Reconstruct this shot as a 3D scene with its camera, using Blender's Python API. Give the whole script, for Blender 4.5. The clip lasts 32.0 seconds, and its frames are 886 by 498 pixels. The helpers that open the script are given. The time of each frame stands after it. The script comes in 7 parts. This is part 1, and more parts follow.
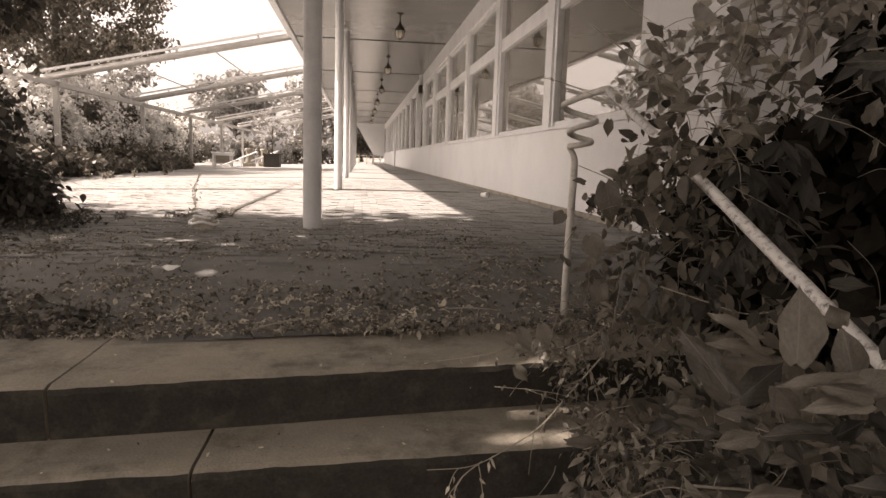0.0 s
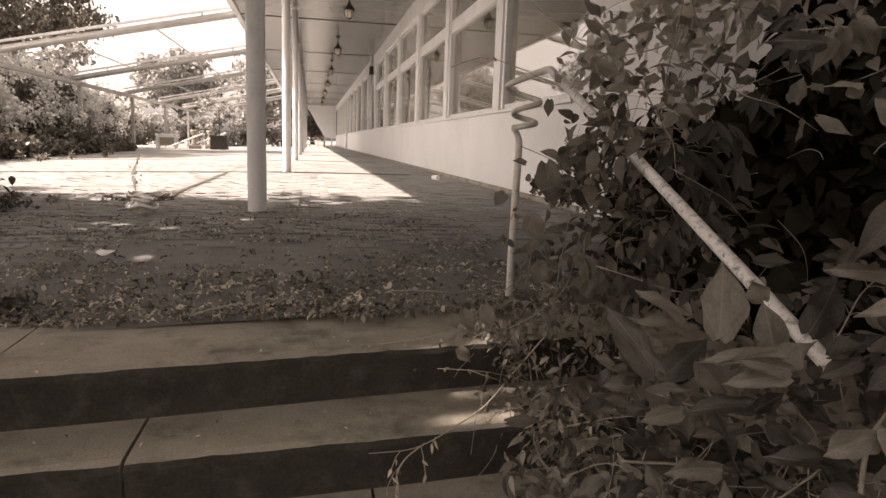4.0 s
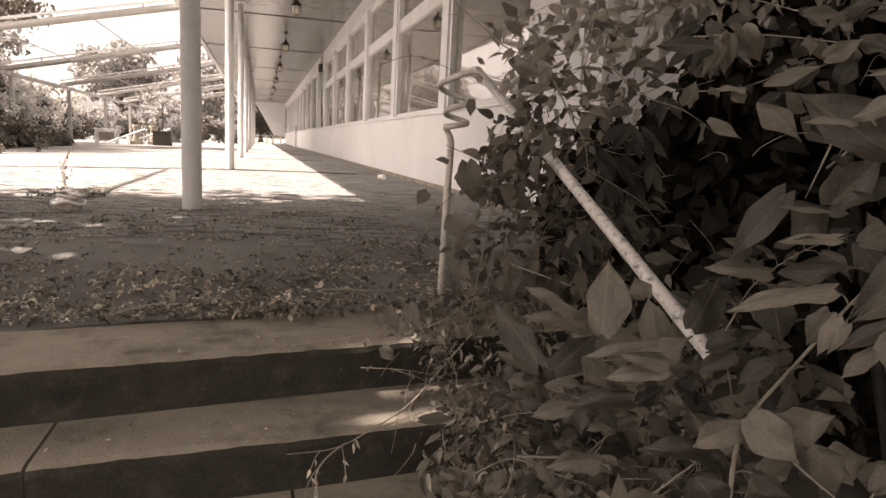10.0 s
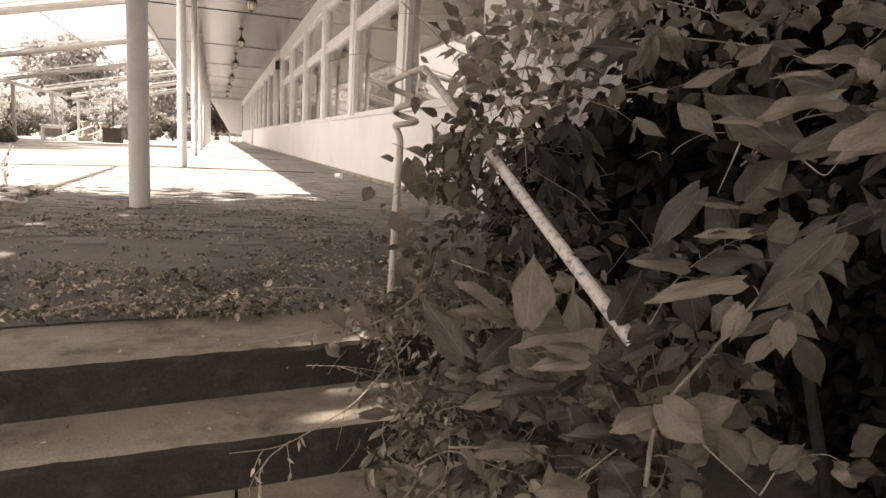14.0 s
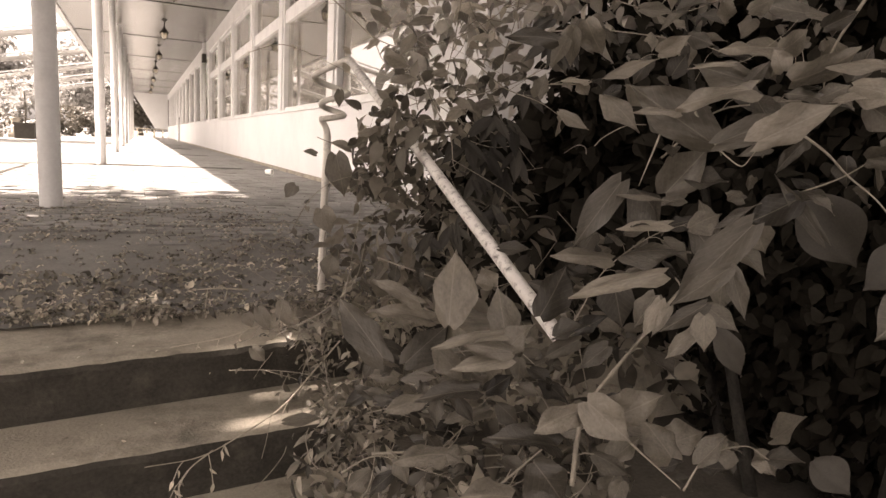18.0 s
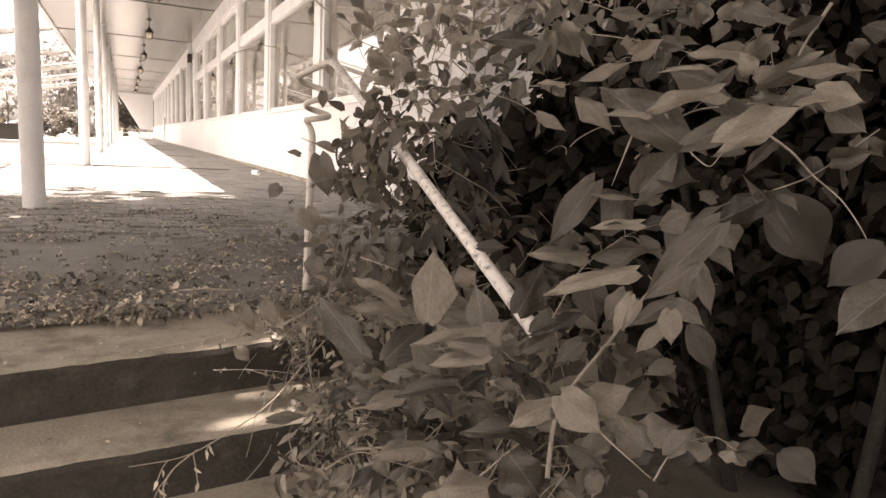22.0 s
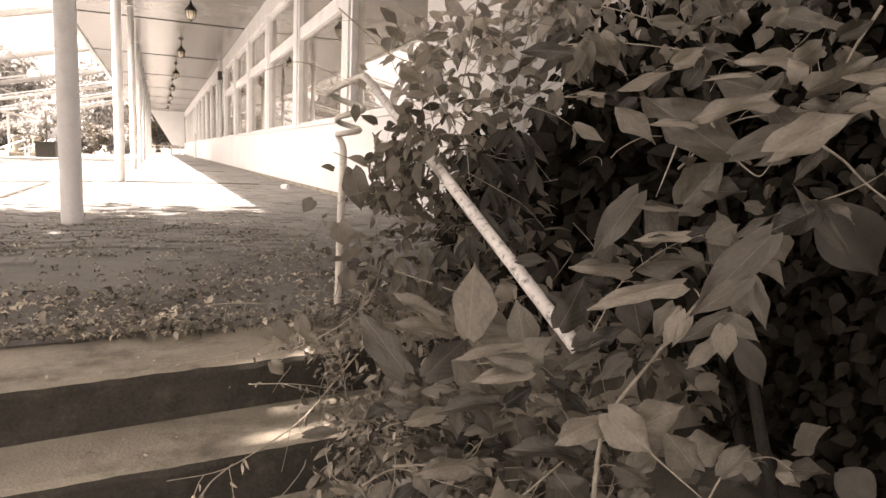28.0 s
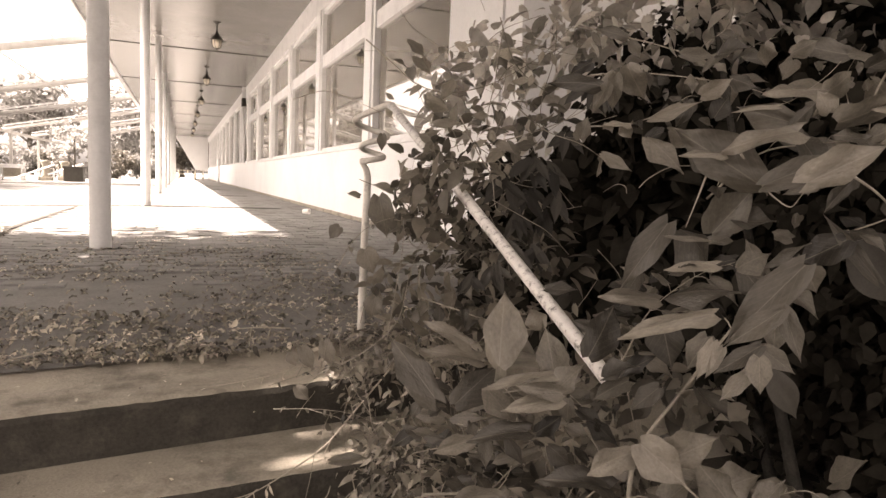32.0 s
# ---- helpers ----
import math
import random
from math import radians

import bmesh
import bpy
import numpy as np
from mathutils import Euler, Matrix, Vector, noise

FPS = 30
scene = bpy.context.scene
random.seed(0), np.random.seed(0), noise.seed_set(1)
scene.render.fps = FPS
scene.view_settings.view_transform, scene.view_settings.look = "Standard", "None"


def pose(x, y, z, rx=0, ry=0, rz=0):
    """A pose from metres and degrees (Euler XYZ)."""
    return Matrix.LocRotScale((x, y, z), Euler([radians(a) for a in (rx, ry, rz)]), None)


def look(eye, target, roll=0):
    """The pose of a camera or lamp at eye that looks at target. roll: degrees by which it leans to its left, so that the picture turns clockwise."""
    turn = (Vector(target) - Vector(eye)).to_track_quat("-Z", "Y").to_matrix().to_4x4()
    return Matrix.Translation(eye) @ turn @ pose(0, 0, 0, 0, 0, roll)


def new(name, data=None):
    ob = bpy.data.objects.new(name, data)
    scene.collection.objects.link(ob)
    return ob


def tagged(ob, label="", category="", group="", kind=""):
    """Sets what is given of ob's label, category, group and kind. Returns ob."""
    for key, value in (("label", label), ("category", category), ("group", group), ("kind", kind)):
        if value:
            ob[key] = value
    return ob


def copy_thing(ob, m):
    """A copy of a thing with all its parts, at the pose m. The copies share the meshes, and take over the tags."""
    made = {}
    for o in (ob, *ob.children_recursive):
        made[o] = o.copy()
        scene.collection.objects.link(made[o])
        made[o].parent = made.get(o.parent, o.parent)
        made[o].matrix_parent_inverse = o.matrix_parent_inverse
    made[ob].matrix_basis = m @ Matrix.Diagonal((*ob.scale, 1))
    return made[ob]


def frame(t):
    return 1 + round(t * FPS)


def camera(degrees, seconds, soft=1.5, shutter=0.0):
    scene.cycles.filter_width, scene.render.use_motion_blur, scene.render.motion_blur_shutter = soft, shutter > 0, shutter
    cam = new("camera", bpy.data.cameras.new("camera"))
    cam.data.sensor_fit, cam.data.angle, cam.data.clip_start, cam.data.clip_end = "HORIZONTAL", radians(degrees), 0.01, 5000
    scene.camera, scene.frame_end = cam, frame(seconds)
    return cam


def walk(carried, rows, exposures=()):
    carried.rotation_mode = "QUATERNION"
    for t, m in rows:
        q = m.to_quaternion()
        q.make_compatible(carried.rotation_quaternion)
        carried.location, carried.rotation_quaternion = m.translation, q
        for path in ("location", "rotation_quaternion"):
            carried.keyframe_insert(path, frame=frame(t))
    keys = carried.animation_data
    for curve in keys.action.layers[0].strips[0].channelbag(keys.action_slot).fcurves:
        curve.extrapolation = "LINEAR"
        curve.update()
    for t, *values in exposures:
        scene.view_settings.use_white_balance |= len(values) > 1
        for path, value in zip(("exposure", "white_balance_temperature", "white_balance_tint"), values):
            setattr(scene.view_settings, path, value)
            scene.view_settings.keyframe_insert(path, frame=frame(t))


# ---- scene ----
cam = camera(69.1, 32.0)
PATH = [
    (0, (0.367, 0.278, 0.595), (0.627, 2.242, 0.32), 1.8),
    (0.5, (0.37, 0.284, 0.596), (0.65, 2.243, 0.311), 1.8),
    (1, (0.377, 0.293, 0.593), (0.678, 2.248, 0.295), 1.8),
    (1.5, (0.38, 0.295, 0.592), (0.7, 2.246, 0.288), 1.8),
    (2, (0.384, 0.293, 0.592), (0.723, 2.24, 0.284), 2.0),
    (2.5, (0.391, 0.294, 0.589), (0.745, 2.237, 0.278), 2.1),
    (3, (0.396, 0.293, 0.589), (0.768, 2.233, 0.277), 2.1),
    (3.5, (0.402, 0.295, 0.588), (0.788, 2.231, 0.269), 2.0),
    (5.5, (0.435, 0.286, 0.585), (0.877, 2.21, 0.264), 2.3),
    (6, (0.441, 0.286, 0.586), (0.886, 2.209, 0.263), 2.3),
    (6.5, (0.448, 0.283, 0.586), (0.896, 2.206, 0.264), 2.2),
    (7, (0.454, 0.281, 0.585), (0.916, 2.201, 0.267), 2.1),
    (7.5, (0.466, 0.28, 0.585), (0.939, 2.197, 0.263), 2.1),
    (8, (0.473, 0.283, 0.585), (0.953, 2.197, 0.261), 2.1),
    (8.5, (0.484, 0.268, 0.583), (0.973, 2.181, 0.267), 2.0),
    (9, (0.49, 0.267, 0.584), (0.988, 2.18, 0.28), 2.2),
    (9.5, (0.494, 0.272, 0.586), (1.017, 2.178, 0.276), 2.5),
    (10, (0.5, 0.274, 0.585), (1.047, 2.172, 0.27), 2.9),
    (10.5, (0.507, 0.256, 0.585), (1.067, 2.15, 0.269), 3.0),
    (11, (0.513, 0.238, 0.583), (1.088, 2.128, 0.269), 3.2),
    (11.5, (0.521, 0.225, 0.581), (1.107, 2.111, 0.27), 3.1),
    (12, (0.525, 0.232, 0.581), (1.132, 2.112, 0.267), 3.1),
    (12.5, (0.529, 0.246, 0.582), (1.152, 2.12, 0.267), 3.0),
    (13, (0.53, 0.239, 0.582), (1.167, 2.11, 0.272), 3.1),
    (13.5, (0.535, 0.244, 0.582), (1.186, 2.109, 0.268), 3.3),
    (14, (0.541, 0.242, 0.583), (1.205, 2.103, 0.273), 3.3),
    (14.5, (0.543, 0.241, 0.582), (1.232, 2.093, 0.273), 3.4),
    (16.5, (0.561, 0.264, 0.581), (1.342, 2.079, 0.269), 3.6),
    (17, (0.567, 0.266, 0.579), (1.367, 2.071, 0.263), 3.6),
    (17.5, (0.574, 0.263, 0.578), (1.386, 2.064, 0.267), 3.3),
    (18, (0.583, 0.274, 0.579), (1.427, 2.06, 0.267), 3.2),
    (18.5, (0.585, 0.282, 0.581), (1.444, 2.061, 0.269), 3.2),
    (19, (0.59, 0.28, 0.58), (1.461, 2.054, 0.268), 3.1),
    (19.5, (0.584, 0.259, 0.578), (1.462, 2.029, 0.27), 3.3),
    (20, (0.575, 0.242, 0.581), (1.452, 2.014, 0.277), 3.3),
    (20.5, (0.583, 0.234, 0.577), (1.461, 2.007, 0.281), 3.0),
    (21, (0.584, 0.226, 0.578), (1.459, 1.999, 0.278), 2.9),
    (21.5, (0.587, 0.241, 0.577), (1.468, 2.01, 0.273), 3.1),
    (22, (0.587, 0.248, 0.58), (1.465, 2.019, 0.272), 3.2),
    (22.5, (0.59, 0.258, 0.577), (1.464, 2.029, 0.264), 3.2),
    (23, (0.586, 0.255, 0.579), (1.457, 2.029, 0.269), 3.1),
    (23.5, (0.584, 0.253, 0.58), (1.452, 2.029, 0.276), 3.1),
    (24, (0.579, 0.254, 0.58), (1.445, 2.031, 0.278), 3.1),
    (24.5, (0.578, 0.255, 0.579), (1.435, 2.037, 0.281), 3.0),
    (25, (0.574, 0.248, 0.58), (1.425, 2.033, 0.287), 3.0),
    (25.5, (0.577, 0.259, 0.58), (1.42, 2.049, 0.292), 2.8),
    (27.5, (0.575, 0.263, 0.582), (1.388, 2.069, 0.306), 2.4),
    (28, (0.573, 0.268, 0.581), (1.377, 2.079, 0.305), 2.4),
    (28.5, (0.566, 0.265, 0.586), (1.36, 2.08, 0.309), 2.2),
    (29, (0.563, 0.263, 0.584), (1.34, 2.086, 0.314), 2.2),
    (29.5, (0.559, 0.262, 0.586), (1.328, 2.089, 0.321), 2.2),
    (30, (0.558, 0.264, 0.587), (1.32, 2.096, 0.331), 2.3),
    (30.5, (0.554, 0.265, 0.588), (1.312, 2.099, 0.344), 2.4),
    (31, (0.553, 0.264, 0.587), (1.31, 2.1, 0.354), 2.4),
    (31.5, (0.551, 0.262, 0.588), (1.309, 2.099, 0.363), 2.5),
    (32, (0.551, 0.264, 0.589), (1.302, 2.106, 0.385), 2.4),
]
EXPOSURES = [(0, 1.48, 8000, 22), (6, 1.68, 8000, 22), (13, 2.02, 8000, 22), (20, 2.62, 8000, 22), (25, 2.8, 8000, 22), (32, 2.66, 8000, 22)]
walk(cam, [(t, look(eye, target, roll)) for t, eye, target, roll in PATH], EXPOSURES)

# ---------------------------------------------------------------- light
world = bpy.data.worlds.new("sky")
scene.world = world
world.use_nodes = True
wn, wl = world.node_tree.nodes, world.node_tree.links
sky = wn.new("ShaderNodeTexSky")
sky.sky_type, sky.sun_disc = "NISHITA", False
SUN_AZ, SUN_EL = radians(-86), radians(51)      # azimuth from +y, clockwise
sky.sun_elevation, sky.sun_rotation = SUN_EL, SUN_AZ
sky.dust_density = 4.0
bw = wn.new("ShaderNodeRGBToBW")                # monochrome film: the sky keeps its brightness only
wl.new(sky.outputs[0], bw.inputs[0])
wl.new(bw.outputs[0], wn["Background"].inputs[0])
wn["Background"].inputs[1].default_value = 0.15
sun = new("sun", bpy.data.lights.new("sun", "SUN"))
sun.data.energy, sun.data.angle, sun.data.color = 4.6, radians(0.6), (1.0, 0.985, 0.965)
to_sun = Vector((math.sin(SUN_AZ) * math.cos(SUN_EL), math.cos(SUN_AZ) * math.cos(SUN_EL), math.sin(SUN_EL)))
sun.matrix_world = look(to_sun * 60, (0, 0, 0))


# ---------------------------------------------------------------- materials
def material(name, low, high, scale=8.0, rough=0.8, bump=0.2, fine=60.0, metal=0.0, stain=None, island=0.0, ior=1.45):
    """Two tones mixed by coarse and fine noise, with relief. stain: (colour, scale, amount). island: variation from piece to piece."""
    m = bpy.data.materials.new(name)
    m.use_nodes = True
    n, l = m.node_tree.nodes, m.node_tree.links
    bsdf = n["Principled BSDF"]
    bsdf.inputs["Roughness"].default_value, bsdf.inputs["Metallic"].default_value = rough, metal
    bsdf.inputs["IOR"].default_value = ior
    tc = n.new("ShaderNodeTexCoord")
    a = n.new("ShaderNodeTexNoise")
    a.inputs["Scale"].default_value, a.inputs["Detail"].default_value, a.inputs["Roughness"].default_value = scale, 6, 0.65
    b = n.new("ShaderNodeTexNoise")
    b.inputs["Scale"].default_value, b.inputs["Detail"].default_value = fine, 4
    for t in (a, b):
        l.new(tc.outputs["Object"], t.inputs["Vector"])
    mixf = n.new("ShaderNodeMath")
    mixf.operation = "MULTIPLY_ADD"
    l.new(b.outputs[0], mixf.inputs[0])
    mixf.inputs[1].default_value = 0.4
    sc = n.new("ShaderNodeMath")
    sc.operation = "MULTIPLY"
    sc.inputs[1].default_value = 0.6
    l.new(a.outputs[0], sc.inputs[0])
    l.new(sc.outputs[0], mixf.inputs[2])
    ramp = n.new("ShaderNodeValToRGB")
    ramp.color_ramp.elements[0].position, ramp.color_ramp.elements[1].position = 0.35, 0.65
    ramp.color_ramp.elements[0].color, ramp.color_ramp.elements[1].color = (*low, 1), (*high, 1)
    l.new(mixf.outputs[0], ramp.inputs[0])
    out = ramp.outputs[0]
    if stain:
        s = n.new("ShaderNodeTexNoise")
        s.inputs["Scale"].default_value, s.inputs["Detail"].default_value = stain[1], 8
        s.inputs["Roughness"].default_value = 0.7
        l.new(tc.outputs["Object"], s.inputs["Vector"])
        r = n.new("ShaderNodeValToRGB")
        r.color_ramp.elements[0].position, r.color_ramp.elements[1].position = 0.5, 0.68
        r.color_ramp.elements[1].color = (stain[2],) * 3 + (1,)
        l.new(s.outputs[0], r.inputs[0])
        mx = n.new("ShaderNodeMix")
        mx.data_type = "RGBA"
        l.new(r.outputs[0], mx.inputs[0])
        l.new(out, mx.inputs[6])
        mx.inputs[7].default_value = (*stain[0], 1)
        out = mx.outputs[2]
    if island:
        g, o = n.new("ShaderNodeNewGeometry"), n.new("ShaderNodeObjectInfo")
        add = n.new("ShaderNodeMath")
        add.operation = "ADD"
        l.new(g.outputs["Random Per Island"], add.inputs[0])
        l.new(o.outputs["Random"], add.inputs[1])
        fr = n.new("ShaderNodeMath")
        fr.operation = "FRACT"
        l.new(add.outputs[0], fr.inputs[0])
        mr = n.new("ShaderNodeMapRange")
        mr.inputs["To Min"].default_value, mr.inputs["To Max"].default_value = 1 - island, 1 + island
        l.new(fr.outputs[0], mr.inputs["Value"])
        hs = n.new("ShaderNodeHueSaturation")
        l.new(mr.outputs[0], hs.inputs["Value"])
        l.new(out, hs.inputs["Color"])
        out = hs.outputs[0]
    l.new(out, bsdf.inputs["Base Color"])
    bp = n.new("ShaderNodeBump")
    bp.inputs["Strength"].default_value, bp.inputs["Distance"].default_value = bump, 0.01
    l.new(mixf.outputs[0], bp.inputs["Height"])
    l.new(bp.outputs[0], bsdf.inputs["Normal"])
    return m


def tone(v, warm=0.105):
    """A grey of the toned film, slightly warm."""
    return (v * (1 + warm), v, v * (1 - 1.6 * warm))


def leaf_material(name, v, spread=0.35, through_light=0.35, rough=0.45, bump=0.06, coarse=3, fine=40, warm=0.105):
    m = material(name, tone(v * 0.75, warm), tone(v * 1.25, warm), coarse, rough, bump, fine, island=spread)
    n, l = m.node_tree.nodes, m.node_tree.links
    bsdf = n["Principled BSDF"]
    tr = n.new("ShaderNodeBsdfTranslucent")
    l.new(bsdf.inputs["Base Color"].links[0].from_socket, tr.inputs["Color"])
    mx = n.new("ShaderNodeMixShader")
    mx.inputs[0].default_value = through_light
    l.new(bsdf.outputs[0], mx.inputs[1])
    l.new(tr.outputs[0], mx.inputs[2])
    l.new(mx.outputs[0], n["Material Output"].inputs[0])
    return m


def glass_material(name, ior=1.9, tint=0.75, dust=0.0):
    """A clear pane that mirrors by its angle, with a film of dust."""
    m = bpy.data.materials.new(name)
    m.use_nodes = True
    n, l = m.node_tree.nodes, m.node_tree.links
    n.remove(n["Principled BSDF"])
    fr, tr, gl, mx, df, md, ns = (n.new(k) for k in ("ShaderNodeFresnel", "ShaderNodeBsdfTransparent", "ShaderNodeBsdfGlossy", "ShaderNodeMixShader",
                                                     "ShaderNodeBsdfDiffuse", "ShaderNodeMixShader", "ShaderNodeTexNoise"))
    fr.inputs[0].default_value = ior
    tr.inputs[0].default_value = (tint, tint, tint, 1)
    gl.inputs["Roughness"].default_value = 0.012
    gl.inputs["Color"].default_value = (0.95, 0.95, 0.95, 1)
    df.inputs["Color"].default_value = (*tone(0.6), 1)
    ns.inputs["Scale"].default_value, ns.inputs["Detail"].default_value = 1.7, 5
    amount = n.new("ShaderNodeMath")
    amount.operation = "MULTIPLY"
    amount.inputs[1].default_value = dust * 2
    l.new(ns.outputs[0], amount.inputs[0])
    l.new(amount.outputs[0], md.inputs[0])
    l.new(tr.outputs[0], md.inputs[1])
    l.new(df.outputs[0], md.inputs[2])
    l.new(fr.outputs[0], mx.inputs[0])
    l.new(md.outputs[0], mx.inputs[1])
    l.new(gl.outputs[0], mx.inputs[2])
    l.new(mx.outputs[0], n["Material Output"].inputs[0])
    return m


M_PLASTER = material("white_plaster", tone(0.66, 0.0), tone(0.74, 0.0), 1.2, 0.85, 0.15, 40, stain=(tone(0.5, 0.0), 0.6, 0.5))
M_PAINT = material("white_paint", tone(0.66, 0.0), tone(0.76, 0.0), 3, 0.5, 0.08, 50, stain=(tone(0.45, 0.0), 2.5, 0.45))
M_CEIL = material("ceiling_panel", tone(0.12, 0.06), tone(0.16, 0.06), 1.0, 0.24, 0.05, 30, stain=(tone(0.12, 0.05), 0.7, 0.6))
M_DARK = material("dark_joint", tone(0.02), tone(0.04), 10, 0.9, 0.2)
M_PAVER = material("concrete_paver", tone(0.2, 0.02), tone(0.28, 0.02), 3, 0.9, 0.5, 90, stain=(tone(0.13, 0.06), 1.3, 0.7), island=0.1)
M_BED = material("sand_joint", tone(0.16, 0.03), tone(0.24, 0.03), 6, 0.95, 0.5, 80)
M_DARK_LINE = material("dark_line_tone", tone(0.025), tone(0.05), 12, 0.8, 0.5)
M_MOULD = leaf_material("rotting_leaf", 0.25, 0.7, 0.1, 0.7)
M_EARTH = material("leaf_mould", tone(0.05), tone(0.1), 5, 0.95, 0.8, 70)
M_CONCRETE = material("weathered_concrete", tone(0.2), tone(0.32), 4, 0.85, 0.6, 110, stain=(tone(0.08), 3.5, 0.75))
# riser tone: moss, darkened further to hold the shade of the front faces
M_RISER = material("mossy_shaded_riser", tone(0.02), tone(0.05), 7, 0.9, 0.9, 90, stain=(tone(0.1), 8, 0.5))
M_STEP = material("worn_step_concrete", tone(0.24), tone(0.37), 5, 0.85, 0.7, 110, stain=(tone(0.07), 4, 0.7))
M_STEEL = material("painted_steel", tone(0.5, 0.03), tone(0.62, 0.03), 6, 0.45, 0.1, 120, stain=(tone(0.06, 0.05), 60, 1.0))
M_COIL = material("grey_steel", tone(0.5, 0.05), tone(0.6, 0.05), 9, 0.45, 0.15, 90, stain=(tone(0.16, 0.03), 22, 0.6))
M_IRON = material("black_iron", tone(0.02), tone(0.045), 20, 0.5, 0.2)
M_ALU = material("weathered_aluminium", tone(0.34, 0.03), tone(0.46, 0.03), 4, 0.5, 0.08, 60)
M_GLASS = glass_material("window_glass", 4.0, 0.6, 0.22)
M_TWIG = material("painted_shade_bark", tone(0.012), tone(0.03), 20, 0.9, 0.8, 80)
M_BARK = material("bark", tone(0.06), tone(0.14), 14, 0.9, 1.0, 60)
M_STEM = material("vine_stem", tone(0.15), tone(0.26), 30, 0.6, 0.4, 160)
M_WOOD = material("grey_wood", tone(0.25), tone(0.4), 12, 0.7, 0.3, 90)
M_ROOM = material("dim_room", tone(0.3), tone(0.36), 1, 0.9, 0.05)
M_LEAF = leaf_material("creeper_leaf", 0.15, 0.65, 0.6)


def veined(m):
    """Pale midrib and faint side veins on a leaf that lies along y, one unit long and wide."""
    n, l = m.node_tree.nodes, m.node_tree.links
    bsdf = n["Principled BSDF"]
    tc, sep = n.new("ShaderNodeTexCoord"), n.new("ShaderNodeSeparateXYZ")
    l.new(tc.outputs["Object"], sep.inputs[0])

    def calc(op, a, b):
        c = n.new("ShaderNodeMath")
        c.operation = op
        for k, v in enumerate((a, b)):
            if isinstance(v, (int, float)):
                c.inputs[k].default_value = v
            elif v is not None:
                l.new(v, c.inputs[k])
        return c.outputs[0]
    ax = calc("ABSOLUTE", sep.outputs[0], None)
    rib = calc("LESS_THAN", ax, 0.014)
    wave = calc("SINE", calc("MULTIPLY", calc("SUBTRACT", sep.outputs[1], calc("MULTIPLY", ax, 0.9)), 42.0), None)
    vein = calc("GREATER_THAN", wave, 0.86)
    amount = calc("MAXIMUM", calc("MULTIPLY", rib, 0.16), calc("MULTIPLY", vein, 0.035))
    mx = n.new("ShaderNodeMix")
    mx.data_type = "RGBA"
    src = bsdf.inputs["Base Color"].links[0].from_socket
    l.new(amount, mx.inputs[0])
    l.new(src, mx.inputs[6])
    mx.inputs[7].default_value = (*tone(0.34), 1)
    for link in list(src.links):
        if link.to_node != mx:
            l.new(mx.outputs[2], link.to_socket)
    return m


M_LEAF_BIG = veined(leaf_material("broad_leaf", 0.15, 0.35, 0.3, 0.3, 0.35, 2.6, 14))
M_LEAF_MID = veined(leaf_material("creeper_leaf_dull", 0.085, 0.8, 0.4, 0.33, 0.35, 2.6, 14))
M_LEAF_EVEN = veined(leaf_material("creeper_leaf_even", 0.11, 0.6, 0.3, 0.3, 0.35, 2.6, 14))
M_LEAF_SMALL = leaf_material("small_leaf", 0.18, 0.8, 0.3)
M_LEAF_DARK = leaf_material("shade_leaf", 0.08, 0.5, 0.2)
# leaf tone near black, standing in for the shade inside the hollow
M_LEAF_BLACK = leaf_material("painted_shade_leaf", 0.022, 0.1, 0.1, 0.95)
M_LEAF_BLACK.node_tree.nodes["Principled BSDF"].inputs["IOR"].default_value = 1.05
# paler copies of the creeper leaf: light on the upper growth put into colour
M_LEAF_LIT = veined(leaf_material("lit_creeper_leaf", 0.24, 0.6, 0.5, 0.36, 0.3, 2.6, 14))
M_LEAF_BACKLIT = leaf_material("backlit_leaf", 0.46, 0.4, 0.6, warm=0.06)
# darker leaf with the creeper's inner shade put into its colour
M_LEAF_DIM = leaf_material("shaded_drooping_leaf", 0.034, 0.5, 0.25, 0.6)
M_LEAF_PALE = leaf_material("hedge_leaf", 0.75, 0.3, 0.4, 0.5, warm=0.02)
M_LEAF_FAR = leaf_material("far_leaf", 0.26, 0.4, 0.4, 0.5, warm=0.03)
M_LEAF_TREE = leaf_material("tree_leaf", 0.12, 0.4, 0.3)
M_LEAF_OAK = leaf_material("broad_tree_leaf", 0.18, 0.5, 0.4)
M_DRY = leaf_material("dry_leaf", 0.38, 0.9, 0.1, 0.7)
M_PAPER = material("torn_paper", tone(0.8, 0.02), tone(0.9, 0.02), 10, 0.7, 0.2)
M_POT = material("dark_pot", tone(0.03), tone(0.05), 8, 0.6, 0.1)


# ---------------------------------------------------------------- mesh tools
def part(name, bm, mat, parent=None, label="", smooth=False, **tags):
    me = bpy.data.meshes.new(name)
    bm.to_mesh(me)
    bm.free()
    me.materials.append(mat)
    if smooth:
        me.polygons.foreach_set("use_smooth", [True] * len(me.polygons))
    ob = new(name, me)
    ob.parent = parent
    return tagged(ob, label=label, **tags)


def thing(name, at, label, category, group="", kind=""):
    ob = new(name)
    ob.empty_display_size = 0.1
    ob.location = at
    return tagged(ob, label, category, group, kind)


